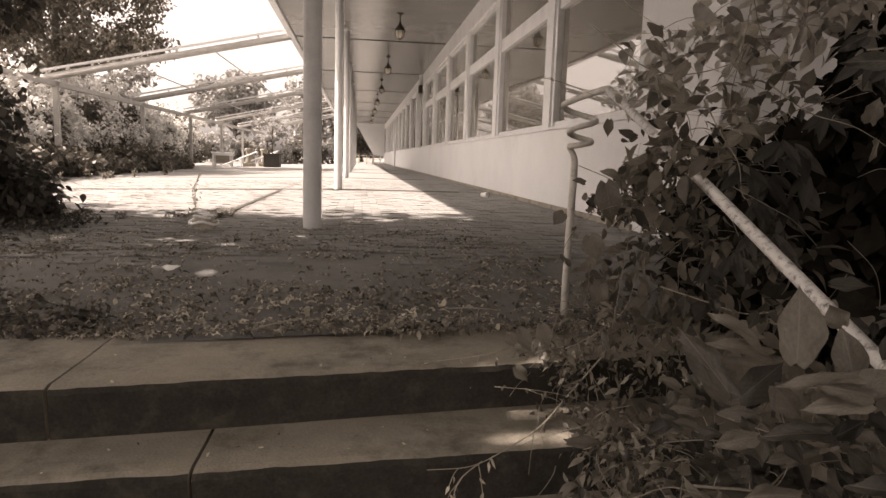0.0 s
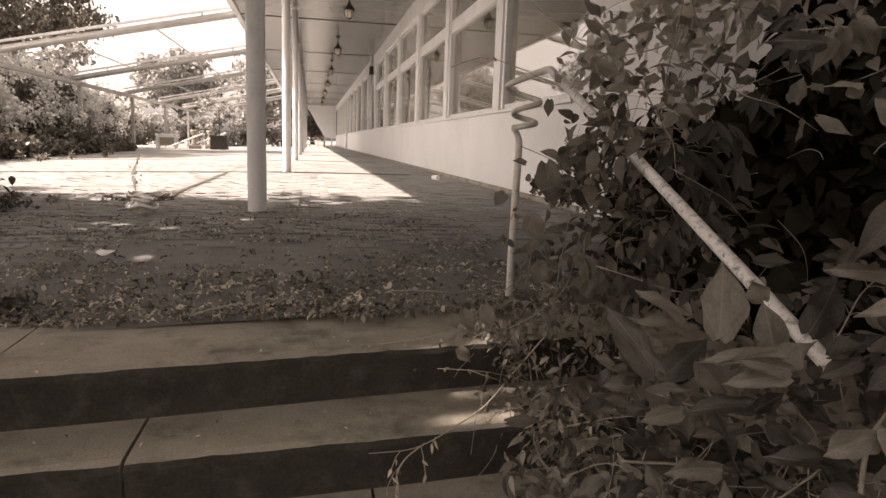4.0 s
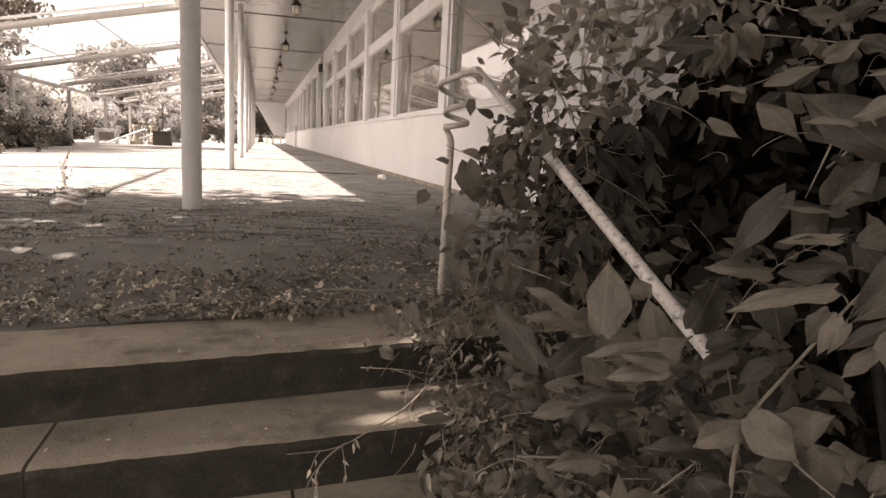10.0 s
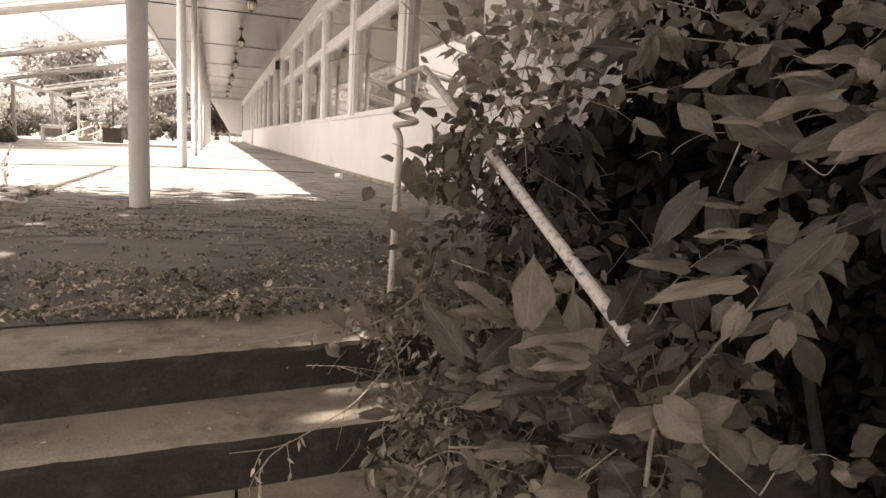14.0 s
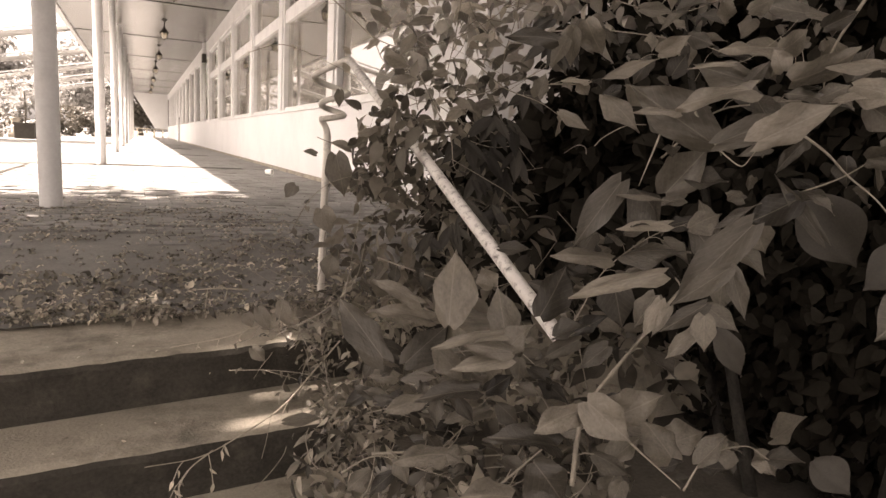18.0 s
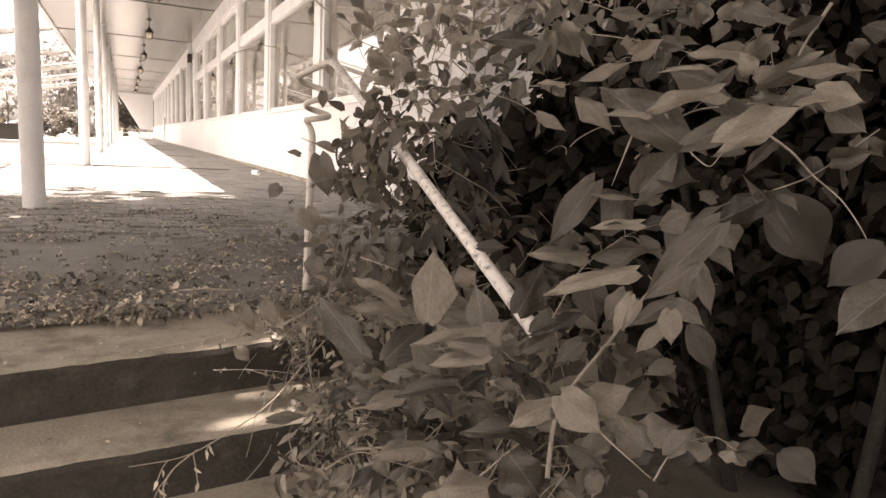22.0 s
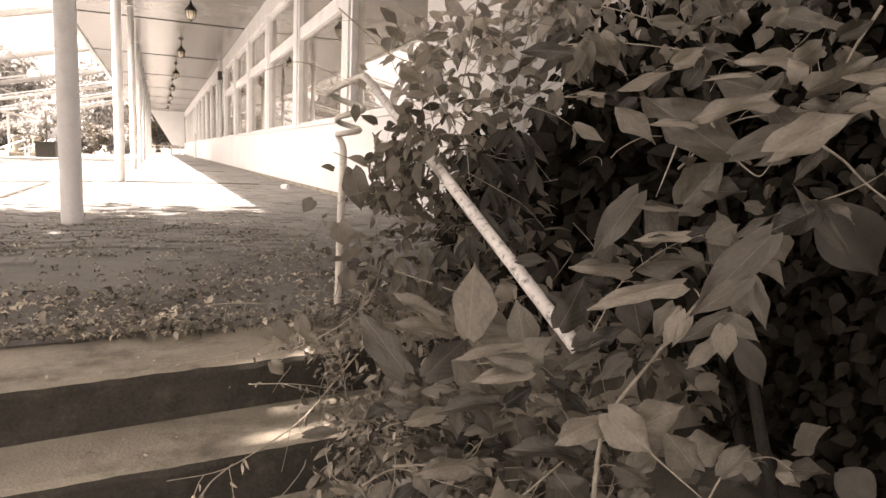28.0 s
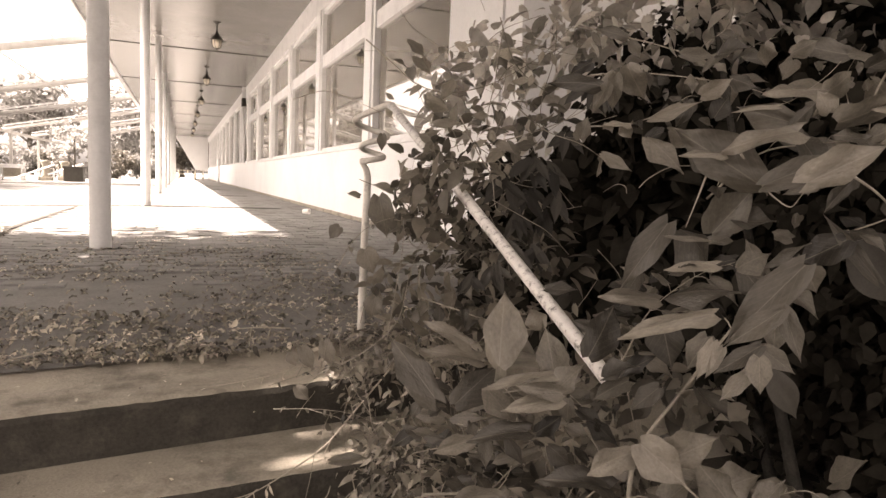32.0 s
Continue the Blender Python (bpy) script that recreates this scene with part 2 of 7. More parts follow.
def box(bm, x0, x1, y0, y1, z0, z1, bevel=0.0, m=None):
    geo = bmesh.ops.create_cube(bm, size=1)["verts"]
    for v in geo:
        v.co = Vector((x0 + (v.co.x + .5) * (x1 - x0), y0 + (v.co.y + .5) * (y1 - y0), z0 + (v.co.z + .5) * (z1 - z0)))
    if bevel:
        edges = list({e for v in geo for e in v.link_edges})
        r = bmesh.ops.bevel(bm, geom=edges, offset=bevel, segments=2, affect="EDGES", profile=0.6)
        geo = list({v for f in r["faces"] for v in f.verts} | {v for v in geo if v.is_valid})
    if m is not None:
        for v in geo:
            v.co = m @ v.co
    return bm


def boxed(x0, x1, y0, y1, z0, z1, bevel=0.0, m=None):
    return box(bmesh.new(), x0, x1, y0, y1, z0, z1, bevel, m)


def tube(points, radii, sides=10, bm=None, closed_ends=True):
    """A round bar along points, with a radius at each point."""
    bm = bm or bmesh.new()
    pts = [Vector(p) for p in points]
    if isinstance(radii, (int, float)):
        radii = [radii] * len(pts)
    rings, up = [], None
    for i, p in enumerate(pts):
        d = (pts[min(i + 1, len(pts) - 1)] - pts[max(i - 1, 0)]).normalized()
        if up is None:
            up = d.orthogonal().normalized()
        up = (up - d * up.dot(d)).normalized()
        side = d.cross(up)
        rings.append([bm.verts.new(p + (up * math.cos(a) + side * math.sin(a)) * radii[i])
                      for a in (2 * math.pi * k / sides for k in range(sides))])
    for a, b in zip(rings, rings[1:]):
        for k in range(sides):
            bm.faces.new((a[k], a[(k + 1) % sides], b[(k + 1) % sides], b[k]))
    if closed_ends:
        bm.faces.new(rings[0][::-1])
        bm.faces.new(rings[-1])
    return bm


def lathe(profile, sides=16, bm=None, at=(0, 0, 0)):
    """profile: (radius, z) from the bottom to the top."""
    bm = bm or bmesh.new()
    at = Vector(at)
    rings = [[bm.verts.new(at + Vector((r * math.cos(a), r * math.sin(a), z))) for a in (2 * math.pi * k / sides for k in range(sides))]
             for r, z in profile]
    for a, b in zip(rings, rings[1:]):
        for k in range(sides):
            bm.faces.new((a[k], a[(k + 1) % sides], b[(k + 1) % sides], b[k]))
    bm.faces.new(rings[0][::-1])
    bm.faces.new(rings[-1])
    return bm


def curve_points(way, steps=8):
    """A smooth run of points through the given ones."""
    p = [Vector(w) for w in way]
    p = [p[0] * 2 - p[1]] + p + [p[-1] * 2 - p[-2]]
    out = []
    for i in range(1, len(p) - 2):
        a, b, c, d = p[i - 1:i + 3]
        for k in range(steps):
            t = k / steps
            out.append(0.5 * (2 * b + (c - a) * t + (2 * a - 5 * b + 4 * c - d) * t * t + (3 * b - a - 3 * c + d) * t ** 3))
    return out + [p[-2]]


# ---------------------------------------------------------------- plan
WALL_X, CEIL_Z, EAVE_X = 2.905, 4.05, -1.68
SILL_Z, TRANSOM_Z = 1.07, 2.7
FAR_Y, ROOF_Y = 69.0, 0.6
POST_X, POST_Y0, POST_STEP = -0.017, 5.68, 6.57
BEAM_Y0, BEAM_STEP = 20.2, 7.4


def ground_z(x, y):
    """Level under the roof, with a slight fall to the open side and down to the top step."""
    z = 0.024 * min(x, 0.0) if x > -9 else -0.216
    e = max(0.0, min(1.0, (4.1 - y) / 1.2))
    return z - 0.125 * e * e * (3 - 2 * e)


# ---------------------------------------------------------------- large structure
def sheet(name, xs, ys, zf, mat, start=None, **tags):
    bm = bmesh.new()
    near = (lambda x, y: max(y, start(x))) if start else (lambda x, y: y)
    grid = [[bm.verts.new((x, near(x, y) + 0.0001 * k, zf(x, near(x, y)))) for x in xs] for k, y in enumerate(ys)]
    for a, b in zip(grid, grid[1:]):
        for k in range(len(xs) - 1):
            bm.faces.new((a[k], a[k + 1], b[k + 1], b[k]))
    return part(name, bm, mat, smooth=True, **tags)


def span(a, b, n):
    return [a + (b - a) * k / n for k in range(n + 1)]


def step_y(x):
    """The top step's front edge, which runs a little askew of the building."""
    return 2.42 + 0.13 * x


ground = sheet("ground", [-400, -60, -20, -9, *span(-8, 2.9, 22), 20, 60, 400],
               [2.0, *span(2.75, 4.4, 8), *span(5, 16, 11), 30, 70, 160, 600],
               lambda x, y: ground_z(x, y) - 0.012, M_BED, start=lambda x: step_y(max(-5.0, min(5.0, x))) + 0.46, label="sandy joints and bedding under the old paving", category="ground", kind="structure")
sheet("ground_lower", [-400, -30, -5, *span(-3, 5, 8), 30, 400], [-400, -30, -6, -2, 0, 1.0, 1.9, 2.56],
              lambda x, y: -0.66, M_EARTH, label="trodden dark earth below the garden steps", category="ground", kind="structure")

for k, (x0, x1, y0, y1) in enumerate(((1.76, 60, 2.5, 3.5), (-60, -4.21, 1.93, 2.7))):
    part("retaining_wall_%d" % (k + 1), boxed(x0, x1, y0, y1, -0.8, -0.152), M_CONCRETE, label="low old concrete retaining wall beside the steps", category="wall", kind="structure")
wall = part("wall_east", boxed(WALL_X, WALL_X + 0.3, 4.95, FAR_Y, -0.2, SILL_Z - 0.04), M_PLASTER, label="long white plastered parapet wall under the windows",
            category="wall", kind="structure")
part("wall_head", boxed(WALL_X, WALL_X + 0.3, 4.95, FAR_Y, CEIL_Z - 0.42, CEIL_Z + 0.3), M_PAINT, wall)
part("wall_base", boxed(WALL_X - 0.035, WALL_X, 6.0, FAR_Y, -0.2, 0.05, 0.006), M_CONCRETE, wall)
corner = part("wall_corner", boxed(WALL_X - 0.02, WALL_X + 0.6, 4.95, 6.05, SILL_Z - 0.04, CEIL_Z - 0.42), M_PLASTER,
              label="white plastered corner pier beside the windows", category="wall", kind="structure")
part("wall_north", boxed(WALL_X + 5.5, WALL_X + 5.8, 4.95, FAR_Y, -0.2, CEIL_Z), M_ROOM, label="plain back wall of the dim room", category="wall", kind="structure")
part("wall_return", boxed(WALL_X + 0.001, WALL_X + 5.8, 4.65, 4.949, -0.2, CEIL_Z), M_PLASTER, label="plastered end wall of the building", category="wall", kind="structure")
part("floor", boxed(WALL_X + 0.3, WALL_X + 5.5, 4.95, FAR_Y, -0.2, 0.02), M_ROOM, label="dull floor of the room behind the glass", category="floor", kind="structure")


def ceiling_mesh():
    """Wide sheets with a dark gap between them."""
    bm = bmesh.new()
    y = BEAM_Y0 - 2 * BEAM_STEP
    while y < FAR_Y:
        n = len(bm.faces)
        box(bm, EAVE_X + 0.12, WALL_X, y - 0.045, y + 0.045, CEIL_Z - 0.012, CEIL_Z + 0.03)
        bm.faces.ensure_lookup_table()
        for f in bm.faces[n:]:
            f.material_index = 1
        box(bm, EAVE_X + 0.12, WALL_X, y + 0.046, min(y + BEAM_STEP, FAR_Y) - 0.046, CEIL_Z, CEIL_Z + 0.03)
        y += BEAM_STEP
    return bm


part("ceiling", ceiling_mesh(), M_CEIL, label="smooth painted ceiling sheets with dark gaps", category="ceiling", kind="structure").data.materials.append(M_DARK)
# near end is unseen, stretched past the building to dim the steps
roof = part("roof", boxed(EAVE_X, WALL_X + 6, ROOF_Y, FAR_Y + 0.5, CEIL_Z + 0.034, CEIL_Z + 0.3), M_DARK, label="flat roof over the covered walk, run on unseen to shade the steps", category="roof", kind="structure")
part("fascia", boxed(EAVE_X - 0.04, EAVE_X + 0.12, ROOF_Y, FAR_Y + 0.5, CEIL_Z - 0.06, CEIL_Z + 0.32, 0.01), M_PAINT, roof)


# ---------------------------------------------------------------- posts of the covered walk
def roof_post():
    ob = thing("roof_post", (POST_X, POST_Y0, 0), "round white painted steel post holding up the flat roof", "post", "posts of the covered walk")
    part("shaft", lathe([(0.075, -0.1), (0.075, 0.02), (0.0745, 2.0), (0.0745, CEIL_Z)], 28), M_PAINT, ob, smooth=True)
    part("head_plate", boxed(-0.11, 0.11, -0.11, 0.11, CEIL_Z - 0.012, CEIL_Z - 0.001, 0.003), M_PAINT, ob)
    part("weld_collar", lathe([(0.0755, 1.0), (0.0762, 1.004), (0.0755, 1.008)], 28), M_PAINT, ob)
    return ob


post = roof_post()
for k in range(1, 9):
    copy_thing(post, pose(POST_X, POST_Y0 + POST_STEP * k, 0, 0, 0, 40 * k))


# ---------------------------------------------------------------- windows
def window_bay(k, y0, y1, broad):
    """One bay, from its near post to the next; the posts stand proud of the glass."""
    ob = thing("window_%d" % k, (WALL_X + 0.06, y0, SILL_Z), "tall fixed window with white painted frame and dusty reflecting panes", "window", "windows along the walk", "structure")
    w, top = y1 - y0, CEIL_Z - 0.42 - SILL_Z
    part("window_sill", boxed(-0.10, 0.1, -0.1, w - 0.1, -0.04, 0.0, 0.008), M_PAINT, ob)
    part("mullion", boxed(-0.075, 0.12, 0.0, broad, 0.0, top + 0.02, 0.006), M_PAINT, ob)
    part("mullion_lip", boxed(-0.045, 0.1, -0.09, -0.001, 0.0, top, 0.004), M_PAINT, ob)
    parted = k < 6                              # the far bays have one tall pane
    if parted:
        part("transom", boxed(-0.03, 0.1, broad + 0.002, w - 0.092, TRANSOM_Z - SILL_Z - 0.11, TRANSOM_Z - SILL_Z + 0.11, 0.006), M_PAINT, ob)
    part("bottom_rail", boxed(-0.02, 0.09, broad + 0.002, w - 0.092, 0.0, 0.06, 0.005), M_PAINT, ob)
    part("top_rail", boxed(-0.02, 0.09, broad + 0.002, w - 0.092, top - 0.08, top, 0.005), M_PAINT, ob)
    za = TRANSOM_Z - SILL_Z
    for z0, z1 in ((0.06, za - 0.11), (za + 0.11, top - 0.08)) if parted else ((0.06, top - 0.08),):
        part("pane", boxed(0.035, 0.043, broad, w - 0.09, z0, z1), M_GLASS, ob)
    return ob


MULLION_Y = 8.88


def first_window():
    """The near window, between the corner pier and the first tall post."""
    ob = thing("window_0", (WALL_X + 0.06, 6.05, SILL_Z), "wide fixed window beside the corner pier, glass mirroring the pergola", "window", "windows along the walk", "structure")
    top, w = CEIL_Z - 0.42 - SILL_Z, MULLION_Y - 0.1 - 6.05
    part("window_sill", boxed(-0.10, 0.1, 0, w, -0.04, 0.0, 0.008), M_PAINT, ob)
    part("bottom_rail", boxed(-0.02, 0.09, 0, w, 0.0, 0.07, 0.005), M_PAINT, ob)
    part("top_rail", boxed(-0.02, 0.09, 0, w, top - 0.08, top, 0.005), M_PAINT, ob)
    part("side_rail", boxed(-0.02, 0.09, 0, 0.07, 0.07, top - 0.08, 0.005), M_PAINT, ob)
    part("transom", boxed(-0.03, 0.1, 0.07, w - 0.02, TRANSOM_Z - SILL_Z - 0.11, TRANSOM_Z - SILL_Z + 0.11, 0.006), M_PAINT, ob)
    za = TRANSOM_Z - SILL_Z
    for z0, z1 in ((0.07, za - 0.11), (za + 0.11, top - 0.08)):
        part("pane", boxed(0.035, 0.043, 0.07, w - 0.02, z0, z1), M_GLASS, ob)


first_window()
MULLIONS = [MULLION_Y + 3.52 * k for k in range(17)]
for k, (a, b) in enumerate(zip(MULLIONS, MULLIONS[1:] + [FAR_Y - 1])):
    window_bay(k + 1, a, b, 0.32)


# ---------------------------------------------------------------- lanterns
def lantern():
    ob = thing("pendant_lantern", (LAMP_X, LAMP_Y0, CEIL_Z), "small black iron lantern with clear glass hanging from the ceiling", "lantern", "lanterns along the walk")
    part("ceiling_rose", lathe([(0.03, -0.05), (0.055, -0.03), (0.085, -0.012), (0.085, 0.0)], 14), M_IRON, ob)
    part("rod", tube([(0, 0, -0.02), (0, 0, -0.27)], 0.014, 8), M_IRON, ob)
    part("cap", lathe([(0.135, -0.41), (0.14, -0.4), (0.11, -0.35), (0.06, -0.29), (0.03, -0.24), (0.02, -0.2)], 16), M_IRON, ob, smooth=True)
    globe = part("globe", lathe([(0.04, -0.585), (0.075, -0.56), (0.1, -0.49), (0.108, -0.41)], 16), M_LAMP, ob, "clear glass globe", True)
    for k in range(6):
        a = k * math.pi / 3
        c, s = math.cos(a), math.sin(a)
        part("cage_bar", tube([(0.116 * c, 0.116 * s, -0.41), (0.107 * c, 0.107 * s, -0.49), (0.082 * c, 0.082 * s, -0.565), (0.02 * c, 0.02 * s, -0.6)], 0.007, 6), M_IRON, globe)
    part("finial", lathe([(0.006, -0.64), (0.018, -0.62), (0.028, -0.6), (0.02, -0.59)], 10), M_IRON, globe)
    return ob


LAMP_X, LAMP_Y0, LAMP_STEP = 1.29, 16.4, 6.75
M_LAMP = material("milky_glass", tone(0.55), tone(0.65), 12, 0.15, 0.05)
lamp = lantern()
for k in range(1, 7):
    copy_thing(lamp, pose(LAMP_X, LAMP_Y0 + LAMP_STEP * k, CEIL_Z, 0, 0, 20 * k))

# ---------------------------------------------------------------- pergola over the open side
PERG_X, PERG_Z, PERG_HI = -8.2, 2.47, CEIL_Z - 0.02
pergola = thing("pergola", (EAVE_X, BEAM_Y0, 0), "bare pergola of white sloping metal beams beside the walk", "pergola")
for k in range(6):
    y = BEAM_STEP * k
    dx = PERG_X - EAVE_X
    slope = (PERG_Z + 0.05 - PERG_HI) / (dx - 0.35)
    b = part("beam", tube([(0, y, PERG_HI), (dx - 0.35, y, PERG_HI + slope * (dx - 0.35))], 0.1, 14), M_ALU, pergola, smooth=True)
    r = part("upper_rail", boxed(0, 1, -0.05, 0.05, -0.03, 0.03), M_PAINT, b)
    for v in r.data.vertices:
        x = v.co.x * (dx - 0.35)
        v.co = Vector((x, y - 0.05 + v.co.y, PERG_HI + 0.2 + slope * x + v.co.z))
    for j in range(3):
        x = (dx - 0.35) * (j + 0.4) / 3
        part("spacer", boxed(x - 0.03, x + 0.03, y - 0.06, y - 0.02, PERG_HI + slope * x + 0.1, PERG_HI + slope * x + 0.18), M_PAINT, b)
    part("post", boxed(dx - 0.07, dx + 0.07, y - 0.07, y + 0.07, -0.3, PERG_Z - 0.02, 0.01), M_ALU, pergola)
    if k < 5:
        for f in (0.332, 0.682):
            x0 = x1 = dx * f
            part("brace_wire", tube([(x0, y, PERG_HI + slope * x0 - 0.06), (x1, y + BEAM_STEP, PERG_HI + slope * x1 - 0.06)], 0.022, 6), M_ALU, pergola)
part("eaves_rail", boxed(dx - 0.07, dx + 0.07, -7, BEAM_STEP * 5 + 3, PERG_Z - 0.16, PERG_Z - 0.02, 0.01), M_ALU, pergola)

# ---------------------------------------------------------------- steps
stairs = tagged(new("stairs"), "worn grey concrete garden steps with open joints", "steps", kind="structure")
# height, front edge at x = 0 and its slant, depth, joints
TREADS = [(-0.15, 2.42, 0.13, 0.6, (-4.2, -2.6, -0.6, 1.75)), (-0.326, 2.118, 0.085, 0.44, (-4.2, -1.9, -0.11, 1.75)), (-0.495, 1.83, 0.085, 0.42, (-4.2, -1.2, 0.6, 1.75))]


def tread(x0, x1, z, front, slant, depth, seed):
    """A slab with a worn front edge and a face that leans a little."""
    rnd = random.Random(seed)
    bm = bmesh.new()
    n = max(6, int((x1 - x0) * 22))
    rows = []
    for k in range(n + 1):
        x = x0 + 0.005 + (x1 - x0 - 0.01) * k / n
        yf = front + slant * x
        c = rnd.uniform(-0.006, 0.006) + 0.006 * math.sin(9 * x + seed)
        w = rnd.uniform(0.002, 0.012)
        prof = [(yf + depth, z - 0.176), (yf + depth, z + 0.002), (yf + depth * 0.5, z + 0.003 * math.sin(3 * x + seed)), (yf + 0.03 + w, z + c * 0.2),
                (yf + 0.01 + c * 0.4, z - 0.004 - w * 0.4), (yf + c, z - 0.016 - w), (yf + 0.003 + c * 0.5, z - 0.05), (yf + 0.01 + rnd.uniform(-.004, .004), z - 0.11),
                (yf + 0.012, z - 0.176)]
        rows.append([bm.verts.new((x, a, b)) for a, b in prof])
    for a, b in zip(rows, rows[1:]):
        for k in range(len(a)):
            f = bm.faces.new((a[k], b[k], b[(k + 1) % len(a)], a[(k + 1) % len(a)]))
            # front faces get the moss colour with their shade painted in
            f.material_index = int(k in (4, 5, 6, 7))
    bm.faces.new(rows[0])
    bm.faces.new(rows[-1][::-1])
    bmesh.ops.recalc_face_normals(bm, faces=bm.faces)
    return bm


for i, (z, front, slant, depth, joints) in enumerate(TREADS):
    for j, (a, b) in enumerate(zip(joints, joints[1:])):
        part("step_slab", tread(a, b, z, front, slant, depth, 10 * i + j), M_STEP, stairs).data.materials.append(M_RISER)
part("core", boxed(-4.2, 1.75, 2.46, 3.4, -0.7, -0.335), M_DARK, stairs)

# ---------------------------------------------------------------- handrail
rail = thing("handrail", (1.305, 3.1, 0), "bent steel tube handrail with a coiled end, paint flaking", "handrail")
way = [(0.008, 0, -0.15), (0.014, 0, 0.3), (0.02, 0, 0.55), (0.018, 0.008, 0.625)]
for k in range(33):
    n = 2.0 * k / 32                           # turns, from the side of the steps round by the front
    radius = 0.05 - 0.012 * n + 0.0145 * n * n
    height = 0.668 + 0.048 * n + 0.023 * n * n
    a = 2 * math.pi * n
    way.append((0.045 - radius * math.cos(a), 0.01 - radius * math.sin(a), height))
way += [(-0.034, -0.12, 0.866), (-0.033, -0.3, 0.872), (-0.031, -0.46, 0.874), (-0.031, -0.5, 0.866)]
rise = curve_points(way, 4)
part("coiled_post", tube(rise, [0.0165 if p.z < 0.6 else max(0.013, 0.0165 - 0.08 * (p.z - 0.6)) for p in rise], 12), M_COIL, rail, "grey coiled upright", True)
bar = part("rail", tube(curve_points([(-0.031, -0.49, 0.868), (-0.045, -1.25, 0.547), (-0.047, -1.85, 0.279), (-0.048, -1.93, 0.243)], 8), 0.0145, 14), M_STEEL, rail, "pale sloping rail with rust specks", True)
part("coupling", tube([(-0.0425, -1.12, 0.602), (-0.0435, -1.16, 0.585)], 0.017, 14), M_STEEL, bar, smooth=True)


# ---------------------------------------------------------------- leaves
def leaf_shape(length, width, rows=6, fold=0.35, droop=0.25, heart=0.12, wave=0.0, peak=0.36, cols=2, lobes=0.0, skew=0.0):
    """A pointed leaf from its stalk at 0 along +y, face up +z: vertices and faces."""
    verts, faces = [], []
    n = 2 * cols + 1
    p = math.log(0.5) / math.log(peak)
    for i in range(rows + 1):
        t = i / rows
        q = min(0.992, max(0.012, t))
        for c in range(-cols, cols + 1):
            s = c / cols
            w = width / 2 * math.sin(math.pi * q ** p) ** (0.62 + 0.75 * t)
            w *= 1 + lobes * math.sin(15 * t + 2.0 * (s > 0)) * (1 - t) + skew * s
            y = t * length - heart * length * abs(s) * max(0.0, 1 - t / peak) ** 1.5
            z = -droop * length * t * t + fold * abs(s) * w - 0.45 * fold * w * s * s + wave * length * math.sin(8 * t + 2.2 * s) * abs(s)
            verts.append((s * w + skew * 0.15 * length * width * math.sin(3.1 * t) * 0.5, y, z))
    for i in range(rows):
        for c in range(n - 1):
            k = i * n + c
            faces.append((k, k + 1, k + n + 1, k + n))
    return np.array(verts), faces


def to_mesh(name, verts, faces, mat, smooth=True):
    me = bpy.data.meshes.new(name)
    me.from_pydata([tuple(v) for v in verts], [], [tuple(f) for f in faces])
    me.materials.append(mat)
    if smooth:
        me.polygons.foreach_set("use_smooth", [True] * len(me.polygons))
    return me


def turn_rows(tips, faces_up):
    """Rotation matrices with +y along tips and +z near faces_up."""
    y = tips / np.linalg.norm(tips, axis=1, keepdims=True)
    x = np.cross(y, faces_up)
    x /= np.linalg.norm(x, axis=1, keepdims=True) + 1e-9
    z = np.cross(x, y)
    return np.stack([x, y, z], axis=2)


def cloud(name, shape, at, tips, ups, sizes, mat, parent=None, label="", **tags):
    """Many leaves of one shape joined into one mesh."""
    v, f = shape
    R = turn_rows(tips, ups)
    allv = (np.einsum("nij,vj->nvi", R, v) * sizes[:, None, None] + at[:, None, :]).reshape(-1, 3)
    k, nf = len(v), len(f)
    fa = (np.array(f)[None] + (np.arange(len(at)) * k)[:, None, None]).reshape(-1, 4)
    me = bpy.data.meshes.new(name)
    me.vertices.add(len(allv))
    me.vertices.foreach_set("co", allv.astype(np.float32).ravel())
    me.loops.add(fa.size)
    me.loops.foreach_set("vertex_index", fa.astype(np.int32).ravel())
    me.polygons.add(len(fa))
    me.polygons.foreach_set("loop_start", np.arange(0, fa.size, 4, dtype=np.int32))
    me.polygons.foreach_set("use_smooth", [True] * len(fa))
    me.materials.append(mat)
    me.update(calc_edges=True)
    ob = new(name, me)
    ob.parent = parent
    return tagged(ob, label=label, **tags)


def blob(rng, n, centre, radii, shell=0.55):
    """n random places in an ellipsoid, denser towards its skin."""
    d = rng.normal(size=(n, 3))
    d /= np.linalg.norm(d, axis=1, keepdims=True)
    r = shell + (1 - shell) * rng.random((n, 1)) ** 0.6
    return np.array(centre) + d * r * np.array(radii), d


def leaf_dirs(rng, n, out, hang=0.5, spread=0.9):
    tips = out * 0.6 + rng.normal(size=(n, 3)) * spread
    tips[:, 2] -= hang
    ups = rng.normal(size=(n, 3)) * 0.55 + out * 0.5
    ups[:, 2] += 0.8
    return tips, ups


BROAD = leaf_shape(1.0, 0.62, 5, cols=1)
OVAL = leaf_shape(1.0, 0.56, 6, cols=1, fold=0.55, droop=0.3, heart=0.1, peak=0.38)
NARROW = leaf_shape(1.0, 0.42, 4, cols=1, fold=0.5)
CARD = leaf_shape(1.0, 0.7, 3, cols=1, fold=0.3, heart=0.0)


